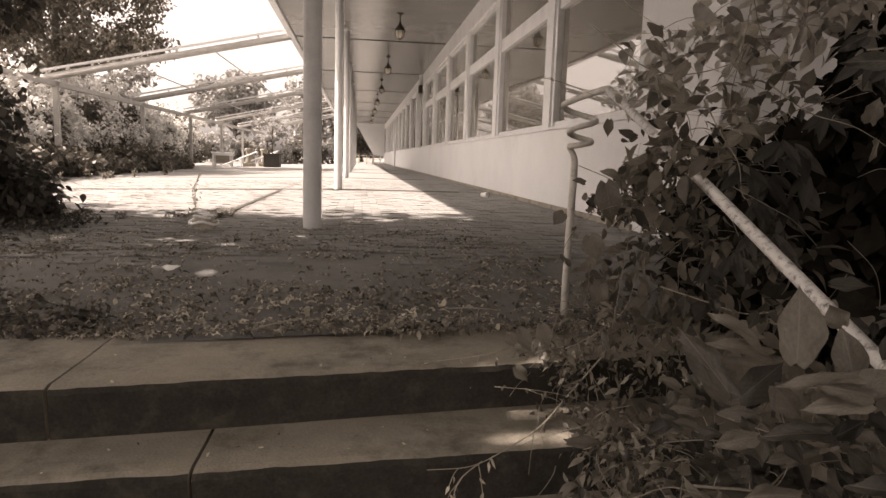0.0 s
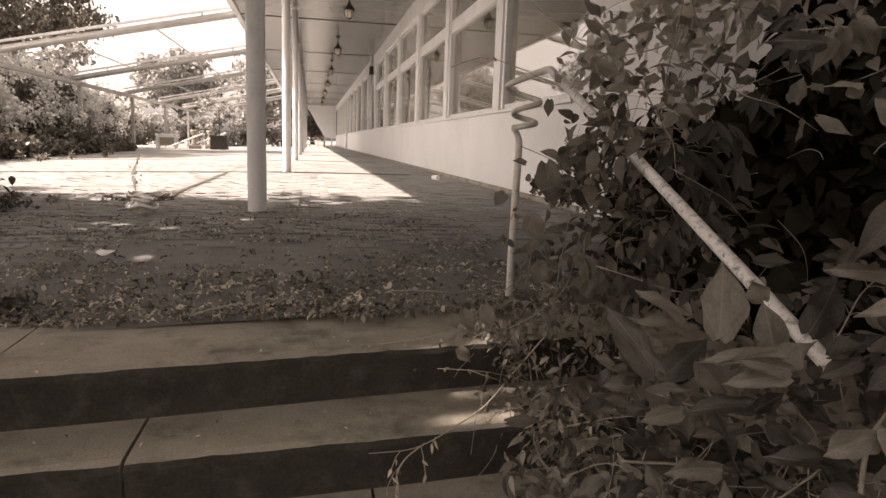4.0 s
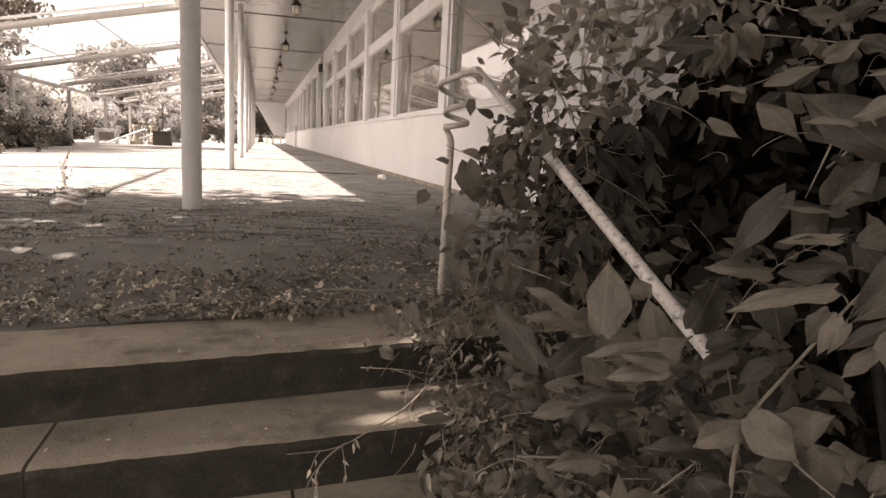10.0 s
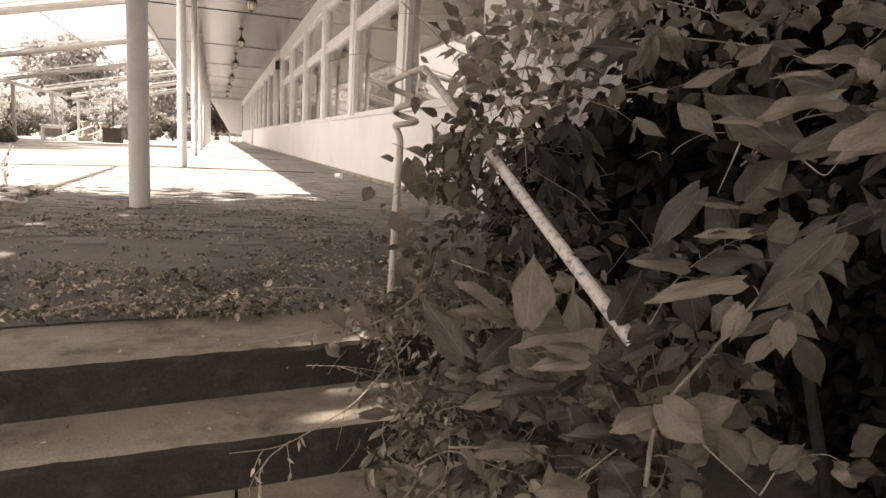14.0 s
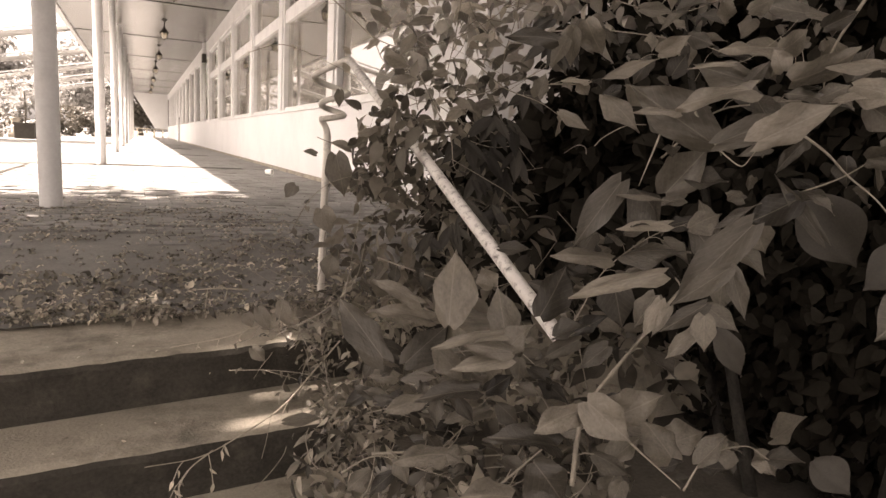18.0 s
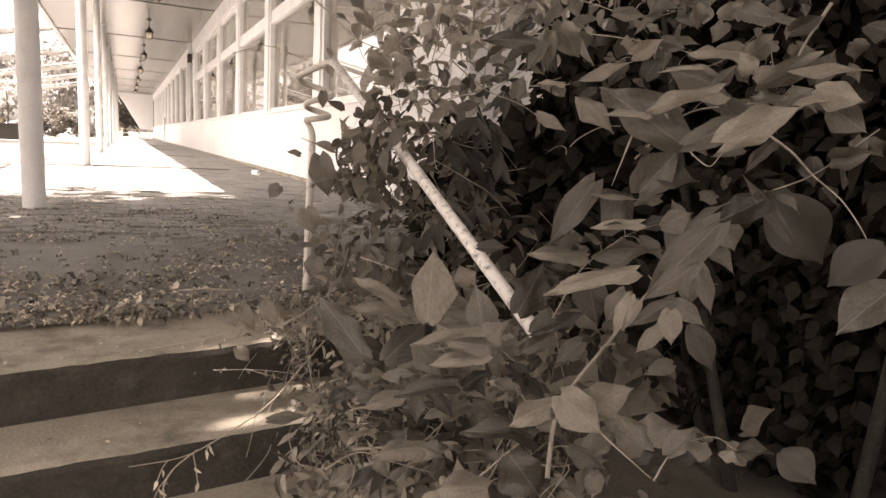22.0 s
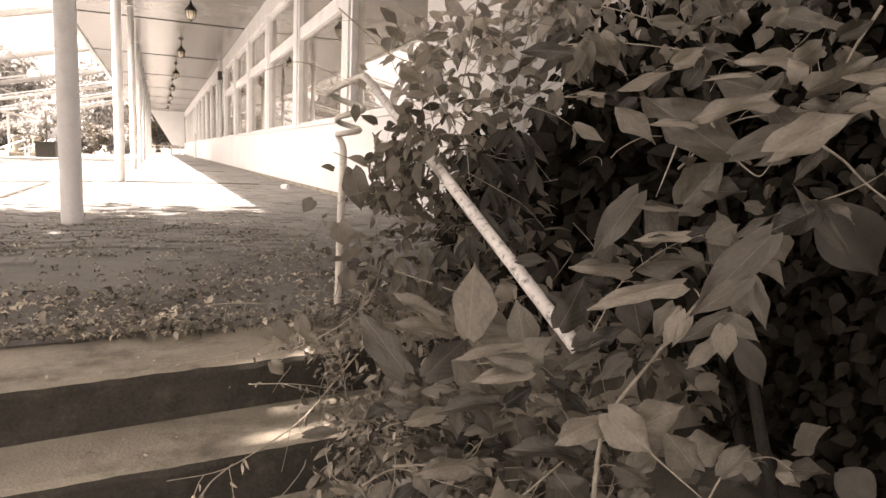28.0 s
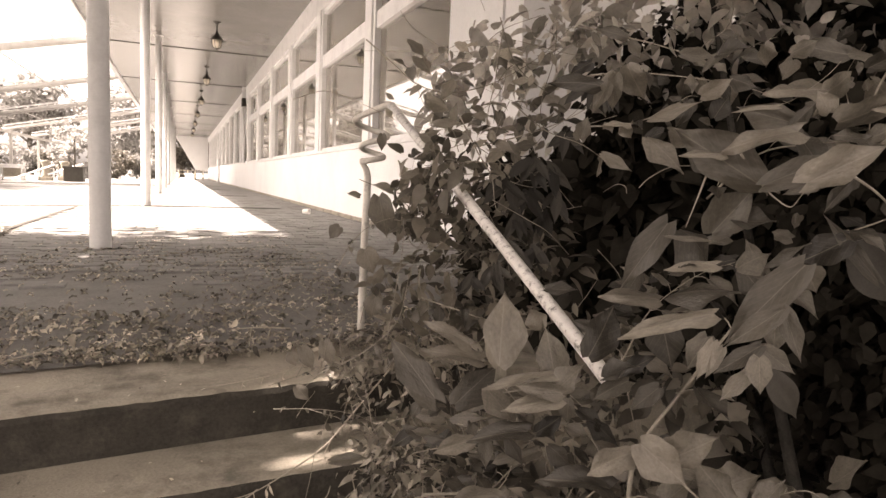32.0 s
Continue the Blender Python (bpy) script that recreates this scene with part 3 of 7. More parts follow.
def clumpy(rng, n, centre, radii, lumps, lump_r, shell=0.5):
    """Leaves gathered in lumps inside an ellipsoid, so that its outline is uneven and has gaps."""
    c, d = blob(rng, lumps, centre, radii, shell)
    pick = rng.integers(0, lumps, n)
    p, o = blob(rng, n, (0, 0, 0), (lump_r, lump_r, lump_r * 0.7), 0.35)
    return c[pick] + p * (0.6 + 0.8 * rng.random((n, 1))), d[pick] * 0.5 + o * 0.5


def tree(name, at, height, spread, crown_z, seed, label, leaves=9000, size=0.22, trunk=0.2, mat=None, lumps=70, lump=0.3, gaps=(), filled=(), category="tree"):
    rng, rnd = np.random.default_rng(seed), random.Random(seed)
    ob = thing(name, at, label, category)
    h = height - crown_z
    mid = crown_z + h / 2
    way = [(0, 0, -0.4), (0.05, 0.03, 0.5), (rnd.uniform(-.15, .15), rnd.uniform(-.15, .15), crown_z), (rnd.uniform(-.4, .4), rnd.uniform(-.4, .4), mid + h * 0.2)]
    pts = curve_points(way, 5)
    part("trunk", tube(pts, [trunk * (1.3 - 1.1 * k / len(pts)) for k in range(len(pts))], 12), M_BARK, ob, smooth=True)
    for k in range(9):
        a, z = k * 2.4 + rnd.random(), crown_z * 0.85 + h * 0.06 * k
        r = spread * rnd.uniform(0.55, 0.85)
        limb = curve_points([(0, 0, z), (r * 0.4 * math.cos(a), r * 0.4 * math.sin(a), z + h * 0.12), (r * math.cos(a), r * math.sin(a), z + h * rnd.uniform(0.1, 0.35))], 5)
        part("limb", tube(limb, [trunk * 0.4 * (1.05 - k2 / len(limb)) for k2 in range(len(limb))], 7), M_BARK, ob, smooth=True)
    at_, out = clumpy(rng, leaves, (0, 0, mid), (spread, spread, h / 2 * 1.0), lumps, spread * lump, 0.45)
    # leaves are cut along sun lines to aim dapples; added clumps block stray ones
    line = np.array(to_sun)
    few = np.random.default_rng(seed + 500)
    for x, y, z, r in filled:
        reach = (crown_z + h * 0.45) / line[2]
        more = np.array((x, y, z)) + line * reach - np.array(at) + rng.normal(size=(60, 3)) * (r * 0.6)
        at_, out = np.vstack((at_, more)), np.vstack((out, rng.normal(size=(60, 3)) * 0.5))
    for x, y, z, r in gaps:
        rel = at_ + np.array(at) - np.array((x, y, z))
        off = np.linalg.norm(rel - (rel @ line)[:, None] * line, axis=1)
        keep = (off > r + 0.13) | ((off > 0.05) & (few.random(len(off)) < 0.03))
        at_, out = at_[keep], out[keep]
    leaves = len(at_)
    tips, ups = leaf_dirs(rng, leaves, out, 0.6)
    cloud("crown", CARD, at_, tips, ups, size * (0.6 + 0.8 * rng.random(leaves)), mat or M_LEAF_TREE, ob)
    return ob


def bush(name, at, radii, seed, label, leaves=3000, size=0.12, mat=None, lumps=40, lump=0.35, stems=6, category="bush", group="", flowers=None, sprays=0):
    rng, rnd = np.random.default_rng(seed), random.Random(seed)
    ob = thing(name, at, label, category, group)
    for k in range(stems):
        a = k * 2.4
        limb = curve_points([(0.1 * math.cos(a), 0.1 * math.sin(a), -0.25), (radii[0] * 0.35 * math.cos(a), radii[1] * 0.35 * math.sin(a), radii[2] * 0.7),
                             (radii[0] * 0.7 * math.cos(a), radii[1] * 0.7 * math.sin(a), radii[2] * rnd.uniform(1.1, 1.6))], 4)
        part("branch", tube(limb, [0.03 * (1.1 - k2 / len(limb)) for k2 in range(len(limb))], 6), M_BARK, ob, smooth=True)
    at_, out = clumpy(rng, leaves, (0, 0, radii[2]), radii, lumps, lump, 0.4)
    # long shoots that stand out of the top, set with leaves
    for k in range(sprays):
        a, q = rnd.uniform(0, 6.28), rnd.uniform(0.2, 0.95)
        foot = np.array((radii[0] * q * math.cos(a), radii[1] * q * math.sin(a), radii[2] * (1 + 0.85 * math.sqrt(1 - q * q))))
        lean = np.array((rnd.uniform(-.5, .5), rnd.uniform(-.5, .5), 1.0)) * rnd.uniform(0.35, 0.8)
        u = rng.random((24, 1))
        at_ = np.vstack((at_, foot + u * lean + rng.normal(size=(24, 3)) * 0.05))
        out = np.vstack((out, rng.normal(size=(24, 3)) * 0.5 + (0, 0, 0.4)))
    leaves = len(at_)
    at_[:, 2] = np.abs(at_[:, 2] + 0.1) - 0.1
    tips, ups = leaf_dirs(rng, leaves, out, 0.4)
    sizes = size * (0.6 + 0.8 * rng.random(leaves))
    shell = np.linalg.norm((at_ - (0, 0, radii[2])) / np.array(radii), axis=1) + rng.normal(size=leaves) * 0.08
    # pale blossom on top and skin, its sunlit brightness put into the colour
    high = (at_[:, 2] + rng.normal(size=leaves) * 0.25 * radii[2] > 0.45 * radii[2]) & (shell > 0.75) if flowers else np.zeros(leaves, bool)
    for name_, pick, m in (("foliage", ~high, mat or M_LEAF_TREE), ("blossom", high, flowers)):
        if pick.any():
            cloud(name_, CARD, at_[pick], tips[pick], ups[pick], sizes[pick] * (0.8 if m == flowers else 1), m, ob)
    return ob


# ---------------------------------------------------------------- trees and hedges
# unseen high crowns on the open side, which shade the steps and near paving
tree("shade_tree", (-4.65, 2.5, -0.3), 10.0, 4.4, 3.4, 3, "tall leafy garden tree shading the steps", 14500, 0.27, 0.28, lumps=90,
     # gaps place each dapple; filled clumps are put in to stop stray light
     gaps=((0.76, 2.66, -0.15, -0.035), (1.05, 2.57, -0.15, 0.014), (0.81, 2.4, -0.326, -0.005), (0.72, 2.31, -0.326, -0.025), (0.84, 2.26, -0.326, 0.0),
           (1.05, 2.26, -0.326, 0.0), (1.13, 2.24, -0.326, -0.01), (0.42, 2.23, -0.326, -0.035), (0.27, 2.29, -0.326, -0.04)),
     filled=((-0.6, 2.1, -0.326, 0.25), (-0.9, 2.05, -0.326, 0.25), (1.25, 1.0, 0.1, 0.25), (-0.73, 2.74, -0.15, 0.3), (1.3, 2.2, -0.2, 0.3), (1.3, 1.9, -0.2, 0.3), (0.192, 2.45, -0.15, 0.25), (0.6, 2.62, -0.15, 0.2), (1.15, 2.9, 0.0, 0.25),
             (0.44, 4.11, 0.0, 0.25), (1.3, 3.61, 0.0, 0.25), (1.37, 3.74, 0.0, 0.2), (1.05, 3.15, 0.0, 0.2), (1.19, 2.82, -0.05, 0.15), (-0.36, 2.56, -0.15, 0.2), (-0.41, 5.45, 0.0, 0.25), (-0.58, 5.47, 0.0, 0.25), (-0.2, 5.5, 0.0, 0.25)))
tree("shade_tree", (-6.0, -3.6, -0.66), 9.0, 3.6, 3.2, 4, "tall leafy garden tree behind the steps", 12000, 0.3, 0.25, lumps=80)
bush("ivy_thicket", (-2.75, 6.2, -0.1), (0.5, 0.7, 0.3), 9, "dark ivy mound spilling onto the paving", 4600, 0.07, M_LEAF_DARK, 30, 0.24)
bush("ivy_thicket", (-3.3, 6.2, -0.1), (0.95, 0.95, 1.9), 6, "dark ivy thicket hanging over the edge of the paving", 17000, 0.08, M_LEAF_DARK, 60, 0.4)
bush("ivy_thicket", (-5.0, 7.6, -0.1), (1.2, 1.0, 2.2), 7, "dark ivy thicket climbing beside the paving", 5000, 0.15, M_LEAF_DARK, 50, 0.45)
# unseen shrub, added only to block light from the right and behind
bush("evergreen_shrub", (2.75, -0.75, -0.66), (1.05, 1.0, 1.45), 8, "unseen dark shrub added to block light beside the path", 5000, 0.15, M_LEAF_DARK, 45, 0.4)
# flowering hedge along the far edge of the open paving
for k in range(9):
    y = 13.6 + 3.3 * k
    w = 1.55 + 0.3 * math.sin(2.1 * k)
    bush("hedge_bush", (-9.3 - 0.12 * k, y + 1.0, -0.2), (w, 1.9, 1.5 + 0.22 * math.cos(1.7 * k)), 20 + k, "sunlit flowering hedge bush beside the open paving", 8500, 0.15,
         M_LEAF_TREE, 34, 0.42, group="bushes of the hedge", flowers=M_LEAF_PALE, sprays=26)
for k in range(9):
    y = 12.5 + 2.2 * k
    bush("low_shrub", (-7.35 - 0.06 * k, y, -0.2), (0.7, 1.2, 0.36 + 0.12 * math.sin(1.3 * k)), 60 + k, "dark low shrub at the foot of the hedge", 1300, 0.15,
         M_LEAF_TREE, 30, 0.3, 3, group="low shrubs along the hedge")
tree("broad_tree", (-12.6, 31, -0.2), 13.5, 4.4, 2.5, 31, "big dense deciduous tree behind the hedge", 38000, 0.17, 0.35, M_LEAF_OAK, 85, 0.2)
tree("broad_tree", (-15.5, 24, -0.2), 13.0, 4.6, 2.4, 32, "big dense deciduous tree behind the hedge", 32000, 0.17, 0.35, M_LEAF_OAK, 85, 0.2)
# far crowns take the paler leaf, which puts distance haze into colour
tree("broad_tree", (-12.5, 70, -0.2), 9.0, 4.0, 3.0, 33, "distant leafy tree beyond the garden", 4200, 0.42, 0.3, M_LEAF_FAR, 60)
tree("broad_tree", (-4.5, 80, -0.2), 10.5, 4.8, 2.2, 34, "distant leafy tree beyond the garden", 4200, 0.42, 0.3, M_LEAF_FAR, 60)
tree("broad_tree", (-24, 62, -0.2), 11.0, 5.5, 2.5, 35, "distant leafy tree beyond the garden", 4200, 0.42, 0.3, M_LEAF_FAR, 60)
tree("broad_tree", (0.5, 84, -0.2), 9.0, 4.5, 1.2, 36, "distant dark tree behind the end of the walk", 6000, 0.4, 0.3)
for k in range(6):
    bush("far_shrub", (-12.5 + 2.1 * k, 52 + 1.5 * (k % 3), -0.2), (1.6, 1.4, 1.0 + 0.3 * (k % 2)), 40 + k, "distant garden shrub in full sun", 1800, 0.2,
         M_LEAF_FAR if k % 2 else M_LEAF_TREE, 30, 0.45, group="shrubs at the end of the garden")

# ---------------------------------------------------------------- creeper on the handrail
rng = np.random.default_rng(77)
creeper = thing("climbing_creeper", (1.4, 2.0, -0.5), "wild climbing vine swallowing the handrail and the steps", "creeper")
C0 = np.array(creeper.location)


def creeper_clump(n, centre, radii, size, shape, mat, lumps=14, lump=0.16, hang=0.5):
    p, o = clumpy(rng, n, np.array(centre) - C0 - (0.05, -0.03, 0), radii, lumps, lump, 0.35)
    tips, ups = leaf_dirs(rng, n, o, hang)
    tips[:, 1] -= 0.35                       # towards the light of the open steps
    tips[:, 0] -= 0.25
    cloud("foliage", shape, p, tips, ups, size * (0.55 + 0.9 * rng.random(n)), mat, creeper)


def tendrils(bm, n, centre, radii, length, r=0.001):
    """Thin wiry shoots that wander out of the foliage."""
    rnd = random.Random(int(1000 * centre[0] + 77 * centre[1]))
    for k in range(n):
        p = Vector([c + rnd.uniform(-1, 1) * q - o - 0.02 for c, q, o in zip(centre, radii, C0)])
        d = Vector((rnd.uniform(-1, 0.5), rnd.uniform(-0.9, 0.7), rnd.uniform(-0.5, 0.8))).normalized()
        way = [p]
        for j in range(3):
            d = (d + Vector((rnd.uniform(-.5, .5), rnd.uniform(-.5, .5), rnd.uniform(-.6, .4)))).normalized()
            way.append(way[-1] + d * length * rnd.uniform(0.2, 0.5))
        tube(curve_points(way, 4), r * rnd.uniform(0.7, 1.5), 5, bm)


creeper_clump(950, (1.36, 2.42, -0.16), (0.26, 0.45, 0.26), 0.036, NARROW, M_LEAF_SMALL, 26, 0.12)
creeper_clump(1150, (1.3, 1.75, -0.32), (0.26, 0.4, 0.2), 0.038, NARROW, M_LEAF_SMALL, 22, 0.13)
creeper_clump(420, (1.5, 2.25, 0.28), (0.28, 0.45, 0.3), 0.055, OVAL, M_LEAF, 18, 0.14)
creeper_clump(130, (1.62, 2.5, 0.72), (0.22, 0.4, 0.26), 0.055, OVAL, M_LEAF, 18, 0.13)
# clumps before the wall, backlight painted in by a paler leaf
creeper_clump(620, (2.38, 2.2, 1.3), (0.42, 0.5, 0.38), 0.07, OVAL, M_LEAF_BACKLIT, 26, 0.18)
creeper_clump(170, (2.15, 2.85, 1.2), (0.28, 0.35, 0.38), 0.08, OVAL, M_LEAF_BACKLIT, 14, 0.18)
creeper_clump(170, (1.76, 2.75, 1.0), (0.24, 0.3, 0.24), 0.075, OVAL, M_LEAF_BACKLIT, 16, 0.12)
creeper_clump(260, (1.6, 1.5, 0.0), (0.22, 0.35, 0.25), 0.055, OVAL, M_LEAF, 12, 0.14)
creeper_clump(110, (1.28, 1.98, 0.6), (0.06, 0.2, 0.09), 0.05, OVAL, M_LEAF, 10, 0.07)
creeper_clump(240, (1.5, 2.75, 0.42), (0.1, 0.3, 0.22), 0.045, OVAL, M_LEAF, 14, 0.11)
creeper_clump(420, (1.3, 1.35, -0.1), (0.25, 0.28, 0.14), 0.045, OVAL, M_LEAF_SMALL, 20, 0.1)
# darker low leaves put shade into the gaps of the mass
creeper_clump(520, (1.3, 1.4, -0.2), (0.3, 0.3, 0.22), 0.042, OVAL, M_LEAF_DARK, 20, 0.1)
shoots = bmesh.new()
tendrils(shoots, 8, (1.55, 1.1, 0.8), (0.2, 0.2, 0.15), 0.13, 0.0006)
tendrils(shoots, 12, (1.15, 1.1, 0.05), (0.12, 0.12, 0.12), 0.12, 0.0007)
for n, c, r, le in ((40, (1.2, 2.35, 0.0), (0.26, 0.4, 0.26), 0.18), (45, (1.2, 1.6, -0.15), (0.28, 0.4, 0.25), 0.18), (40, (1.6, 2.3, 0.6), (0.25, 0.4, 0.3), 0.28),
                    (20, (1.25, 1.35, 0.0), (0.2, 0.2, 0.2), 0.16), (14, (1.9, 2.5, 1.1), (0.3, 0.3, 0.3), 0.4)):
    tendrils(shoots, n, c, r, le)
part("wiry_growth", shoots, M_STEM, creeper, "thin wiry pale shoots of the creeper", True, kind="stuff")

# ---------------------------------------------------------------- dark shrub behind it
shrub = thing("evergreen_shrub", (2.9, 1.6, -0.6), "evergreen shrub behind the creeper, the hollow's shade put into its colour", "shrub")
S0 = np.array(shrub.location)
for k in range(7):
    a = k * 0.9
    pts = curve_points([(0.25 * math.cos(a), 0.5 * math.sin(a), -0.1), (0.5 * math.cos(a), 0.9 * math.sin(a), 1.0), (0.8 * math.cos(a), 1.3 * math.sin(a), 2.4)], 5)
    # branches share the hollow's shade through an almost black bark
    part("branch", tube(pts, [0.024 * (1.1 - j / len(pts)) for j in range(len(pts))], 7), M_TWIG, shrub, smooth=True)
# near-black leaves: the shade of the hollow is their colour
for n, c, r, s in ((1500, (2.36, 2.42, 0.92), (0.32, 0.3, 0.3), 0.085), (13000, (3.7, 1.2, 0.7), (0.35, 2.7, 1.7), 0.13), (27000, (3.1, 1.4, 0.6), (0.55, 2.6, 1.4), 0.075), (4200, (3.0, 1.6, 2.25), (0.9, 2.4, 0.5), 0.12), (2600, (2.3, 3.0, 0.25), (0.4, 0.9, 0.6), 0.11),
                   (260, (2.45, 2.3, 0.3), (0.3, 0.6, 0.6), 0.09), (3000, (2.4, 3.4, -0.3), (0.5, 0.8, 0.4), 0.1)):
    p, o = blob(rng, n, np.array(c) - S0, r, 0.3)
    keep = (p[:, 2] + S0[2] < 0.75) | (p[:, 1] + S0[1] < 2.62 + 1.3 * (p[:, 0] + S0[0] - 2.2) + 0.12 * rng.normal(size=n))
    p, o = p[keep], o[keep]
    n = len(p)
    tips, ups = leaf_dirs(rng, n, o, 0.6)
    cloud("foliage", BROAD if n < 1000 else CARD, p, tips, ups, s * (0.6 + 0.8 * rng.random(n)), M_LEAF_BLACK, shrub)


LEAF_FORMS = ((0.4, 0.2, 0.1, 0.08, 0.36, 0.08, 0.05), (-0.45, 0.4, 0.08, 0.1, 0.4, 0.12, 0.1), (0.9, 0.45, 0.1, 0.13, 0.34, 0.14, -0.12), (-0.3, 0.55, 0.06, 0.12, 0.42, 0.1, 0.14),
              (0.6, -0.25, 0.1, 0.11, 0.38, 0.12, -0.08), (0.6, 0.22, 0.02, 0.04, 0.45, 0.0, 0.0), (-0.7, 0.7, 0.08, 0.14, 0.38, 0.16, 0.16), (0.25, 0.35, 0.14, 0.15, 0.36, 0.18, -0.14))
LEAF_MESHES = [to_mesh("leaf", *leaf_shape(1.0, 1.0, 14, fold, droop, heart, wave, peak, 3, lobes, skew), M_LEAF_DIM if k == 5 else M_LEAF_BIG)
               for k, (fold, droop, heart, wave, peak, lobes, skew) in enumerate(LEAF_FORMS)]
# the same leaves in darker tones, chosen by how brightly each is lit
MID_MESHES = []
for me in LEAF_MESHES:
    MID_MESHES.append(me.copy())
    MID_MESHES[-1].materials[0] = M_LEAF_EVEN
DULL_MESHES = []
for me in LEAF_MESHES:
    DULL_MESHES.append(me.copy())
    DULL_MESHES[-1].materials[0] = M_LEAF_MID
# the lit copy of every leaf form, its light held in the colour
LIT_MESHES = []
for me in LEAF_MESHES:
    LIT_MESHES.append(me.copy())
    LIT_MESHES[-1].materials[0] = M_LEAF_LIT


def leaf(base, tip, width, normal, shape=0, meshes=LEAF_MESHES):
    """One leaf from its stalk to its tip; width in metres."""
    b, t, n = Vector(base), Vector(tip), Vector(normal)
    y = t - b
    size = y.length
    y.normalize()
    x = y.cross(n).normalized()
    z = x.cross(y)
    ob = new("leaf", meshes[shape])
    ob.parent = creeper
    m = Matrix((x * width, y * size, z * min(width, size))).transposed().to_4x4()
    m.translation = b - Vector(C0)
    ob.matrix_local = m
    return ob


vines = random.Random(9)


def vine(way, r, n, size):
    """A stem with stalked pairs of leaves."""
    pts = curve_points([Vector(w) - Vector(C0) for w in way], 6)
    r *= 0.66
    # high vines take the paler leaf, their light painted in
    forms = LIT_MESHES if way[-1][1] > 1.75 and way[-1][2] > 0.6 else DULL_MESHES
    bm = tube(pts, [r * (1.05 - 0.85 * k / len(pts)) for k in range(len(pts))], 7)
    for k in range(n):
        i = min(len(pts) - 2, int((k + 0.5) / n * (len(pts) - 1)))
        p, d = pts[i], (pts[i + 1] - pts[i]).normalized()
        side = d.cross(Vector((vines.uniform(-.6, .6), vines.uniform(-.6, .6), 1))).normalized()
        for s in (-1, 1):
            if vines.random() < 0.18:
                continue
            out = (side * s + d * 0.5 + Vector((0, 0, vines.uniform(-0.5, 0.25)))).normalized()
            L = size * vines.uniform(0.7, 1.3)
            stalk = p + out * L * 0.45 + Vector((0, 0, 0.1 * L))
            tube([p, p + out * L * 0.22 + Vector((0, 0, 0.1 * L)), stalk], r * 0.35, 5, bm)
            tip = stalk + (out + Vector((vines.uniform(-.4, .2), vines.uniform(-.6, .1), vines.uniform(-.9, .1)))).normalized() * L
            nrm = Vector((-0.45 + vines.uniform(-.5, .5), -0.6 + vines.uniform(-.5, .5), 0.75))
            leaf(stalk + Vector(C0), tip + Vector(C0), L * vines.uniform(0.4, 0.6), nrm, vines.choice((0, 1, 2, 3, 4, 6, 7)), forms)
    part("stem", bm, M_STEM, creeper, smooth=True)



# ---------------------------------------------------------------- vines and single leaves of the creeper
vine([(1.128, 0.957, 0.115), (1.152, 0.982, 0.187), (1.186, 1.000, 0.223), (1.270, 1.013, 0.294), (1.354, 1.015, 0.379), (1.441, 1.024, 0.439), (1.504, 0.984, 0.520), (1.567, 0.917, 0.571), (1.616, 0.854, 0.646)], 0.0055, 7, 0.06)
vine([(1.186, 1.000, 0.221), (1.190, 0.922, 0.191), (1.200, 0.831, 0.166)], 0.0040, 0, 0.056)
vine([(0.949, 2.843, 0.887), (1.038, 2.753, 0.916), (1.109, 2.689, 0.899), (1.205, 2.569, 0.842), (1.292, 2.443, 0.786), (1.402, 2.297, 0.766), (1.480, 2.154, 0.749)], 0.0028, 2, 0.032)
vine([(1.116, 2.400, 1.051), (1.181, 2.295, 0.963), (1.237, 2.234, 0.900), (1.304, 2.161, 0.869), (1.379, 2.074, 0.878), (1.442, 1.982, 0.912), (1.495, 1.885, 0.965), (1.523, 1.792, 1.024)], 0.0038, 4, 0.048)
vine([(1.383, 1.928, 1.026), (1.373, 1.942, 0.884), (1.351, 1.935, 0.774), (1.373, 1.930, 0.721)], 0.0030, 3, 0.040)
vine([(1.229, 1.847, 0.765), (1.271, 1.815, 0.672), (1.299, 1.783, 0.608), (1.303, 1.758, 0.530), (1.333, 1.743, 0.517)], 0.0030, 3, 0.040)
vine([(1.294, 1.681, 0.789), (1.361, 1.630, 0.725), (1.421, 1.561, 0.692), (1.484, 1.521, 0.643)], 0.0025, 3, 0.040)
vine([(0.916, 1.208, 0.078), (0.973, 1.187, 0.082), (1.029, 1.185, 0.081), (1.109, 1.227, 0.097), (1.241, 1.266, 0.085)], 0.0040, 4, 0.048)
vine([(0.984, 2.205, 0.296), (1.030, 2.185, 0.393), (1.087, 2.145, 0.456), (1.176, 2.068, 0.496)], 0.0025, 5, 0.040)
vine([(1.106, 2.032, 0.119), (1.141, 2.074, 0.261), (1.173, 2.114, 0.391), (1.193, 2.169, 0.542), (1.251, 2.254, 0.667)], 0.0025, 6, 0.036)
vine([(0.989, 2.095, 0.042), (1.058, 2.042, 0.102), (1.125, 1.991, 0.194), (1.159, 2.003, 0.321), (1.191, 2.004, 0.419)], 0.0030, 5, 0.040)
vine([(1.298, 0.974, 0.649), (1.312, 0.962, 0.621), (1.316, 0.944, 0.602), (1.318, 0.927, 0.588), (1.324, 0.906, 0.576), (1.339, 0.904, 0.590), (1.345, 0.896, 0.609)], 0.0028, 0, 0.050)
vine([(1.536, 0.977, 0.629), (1.549, 0.943, 0.603), (1.559, 0.912, 0.571), (1.573, 0.870, 0.536), (1.578, 0.837, 0.497), (1.584, 0.823, 0.471)], 0.0034, 0, 0.050)
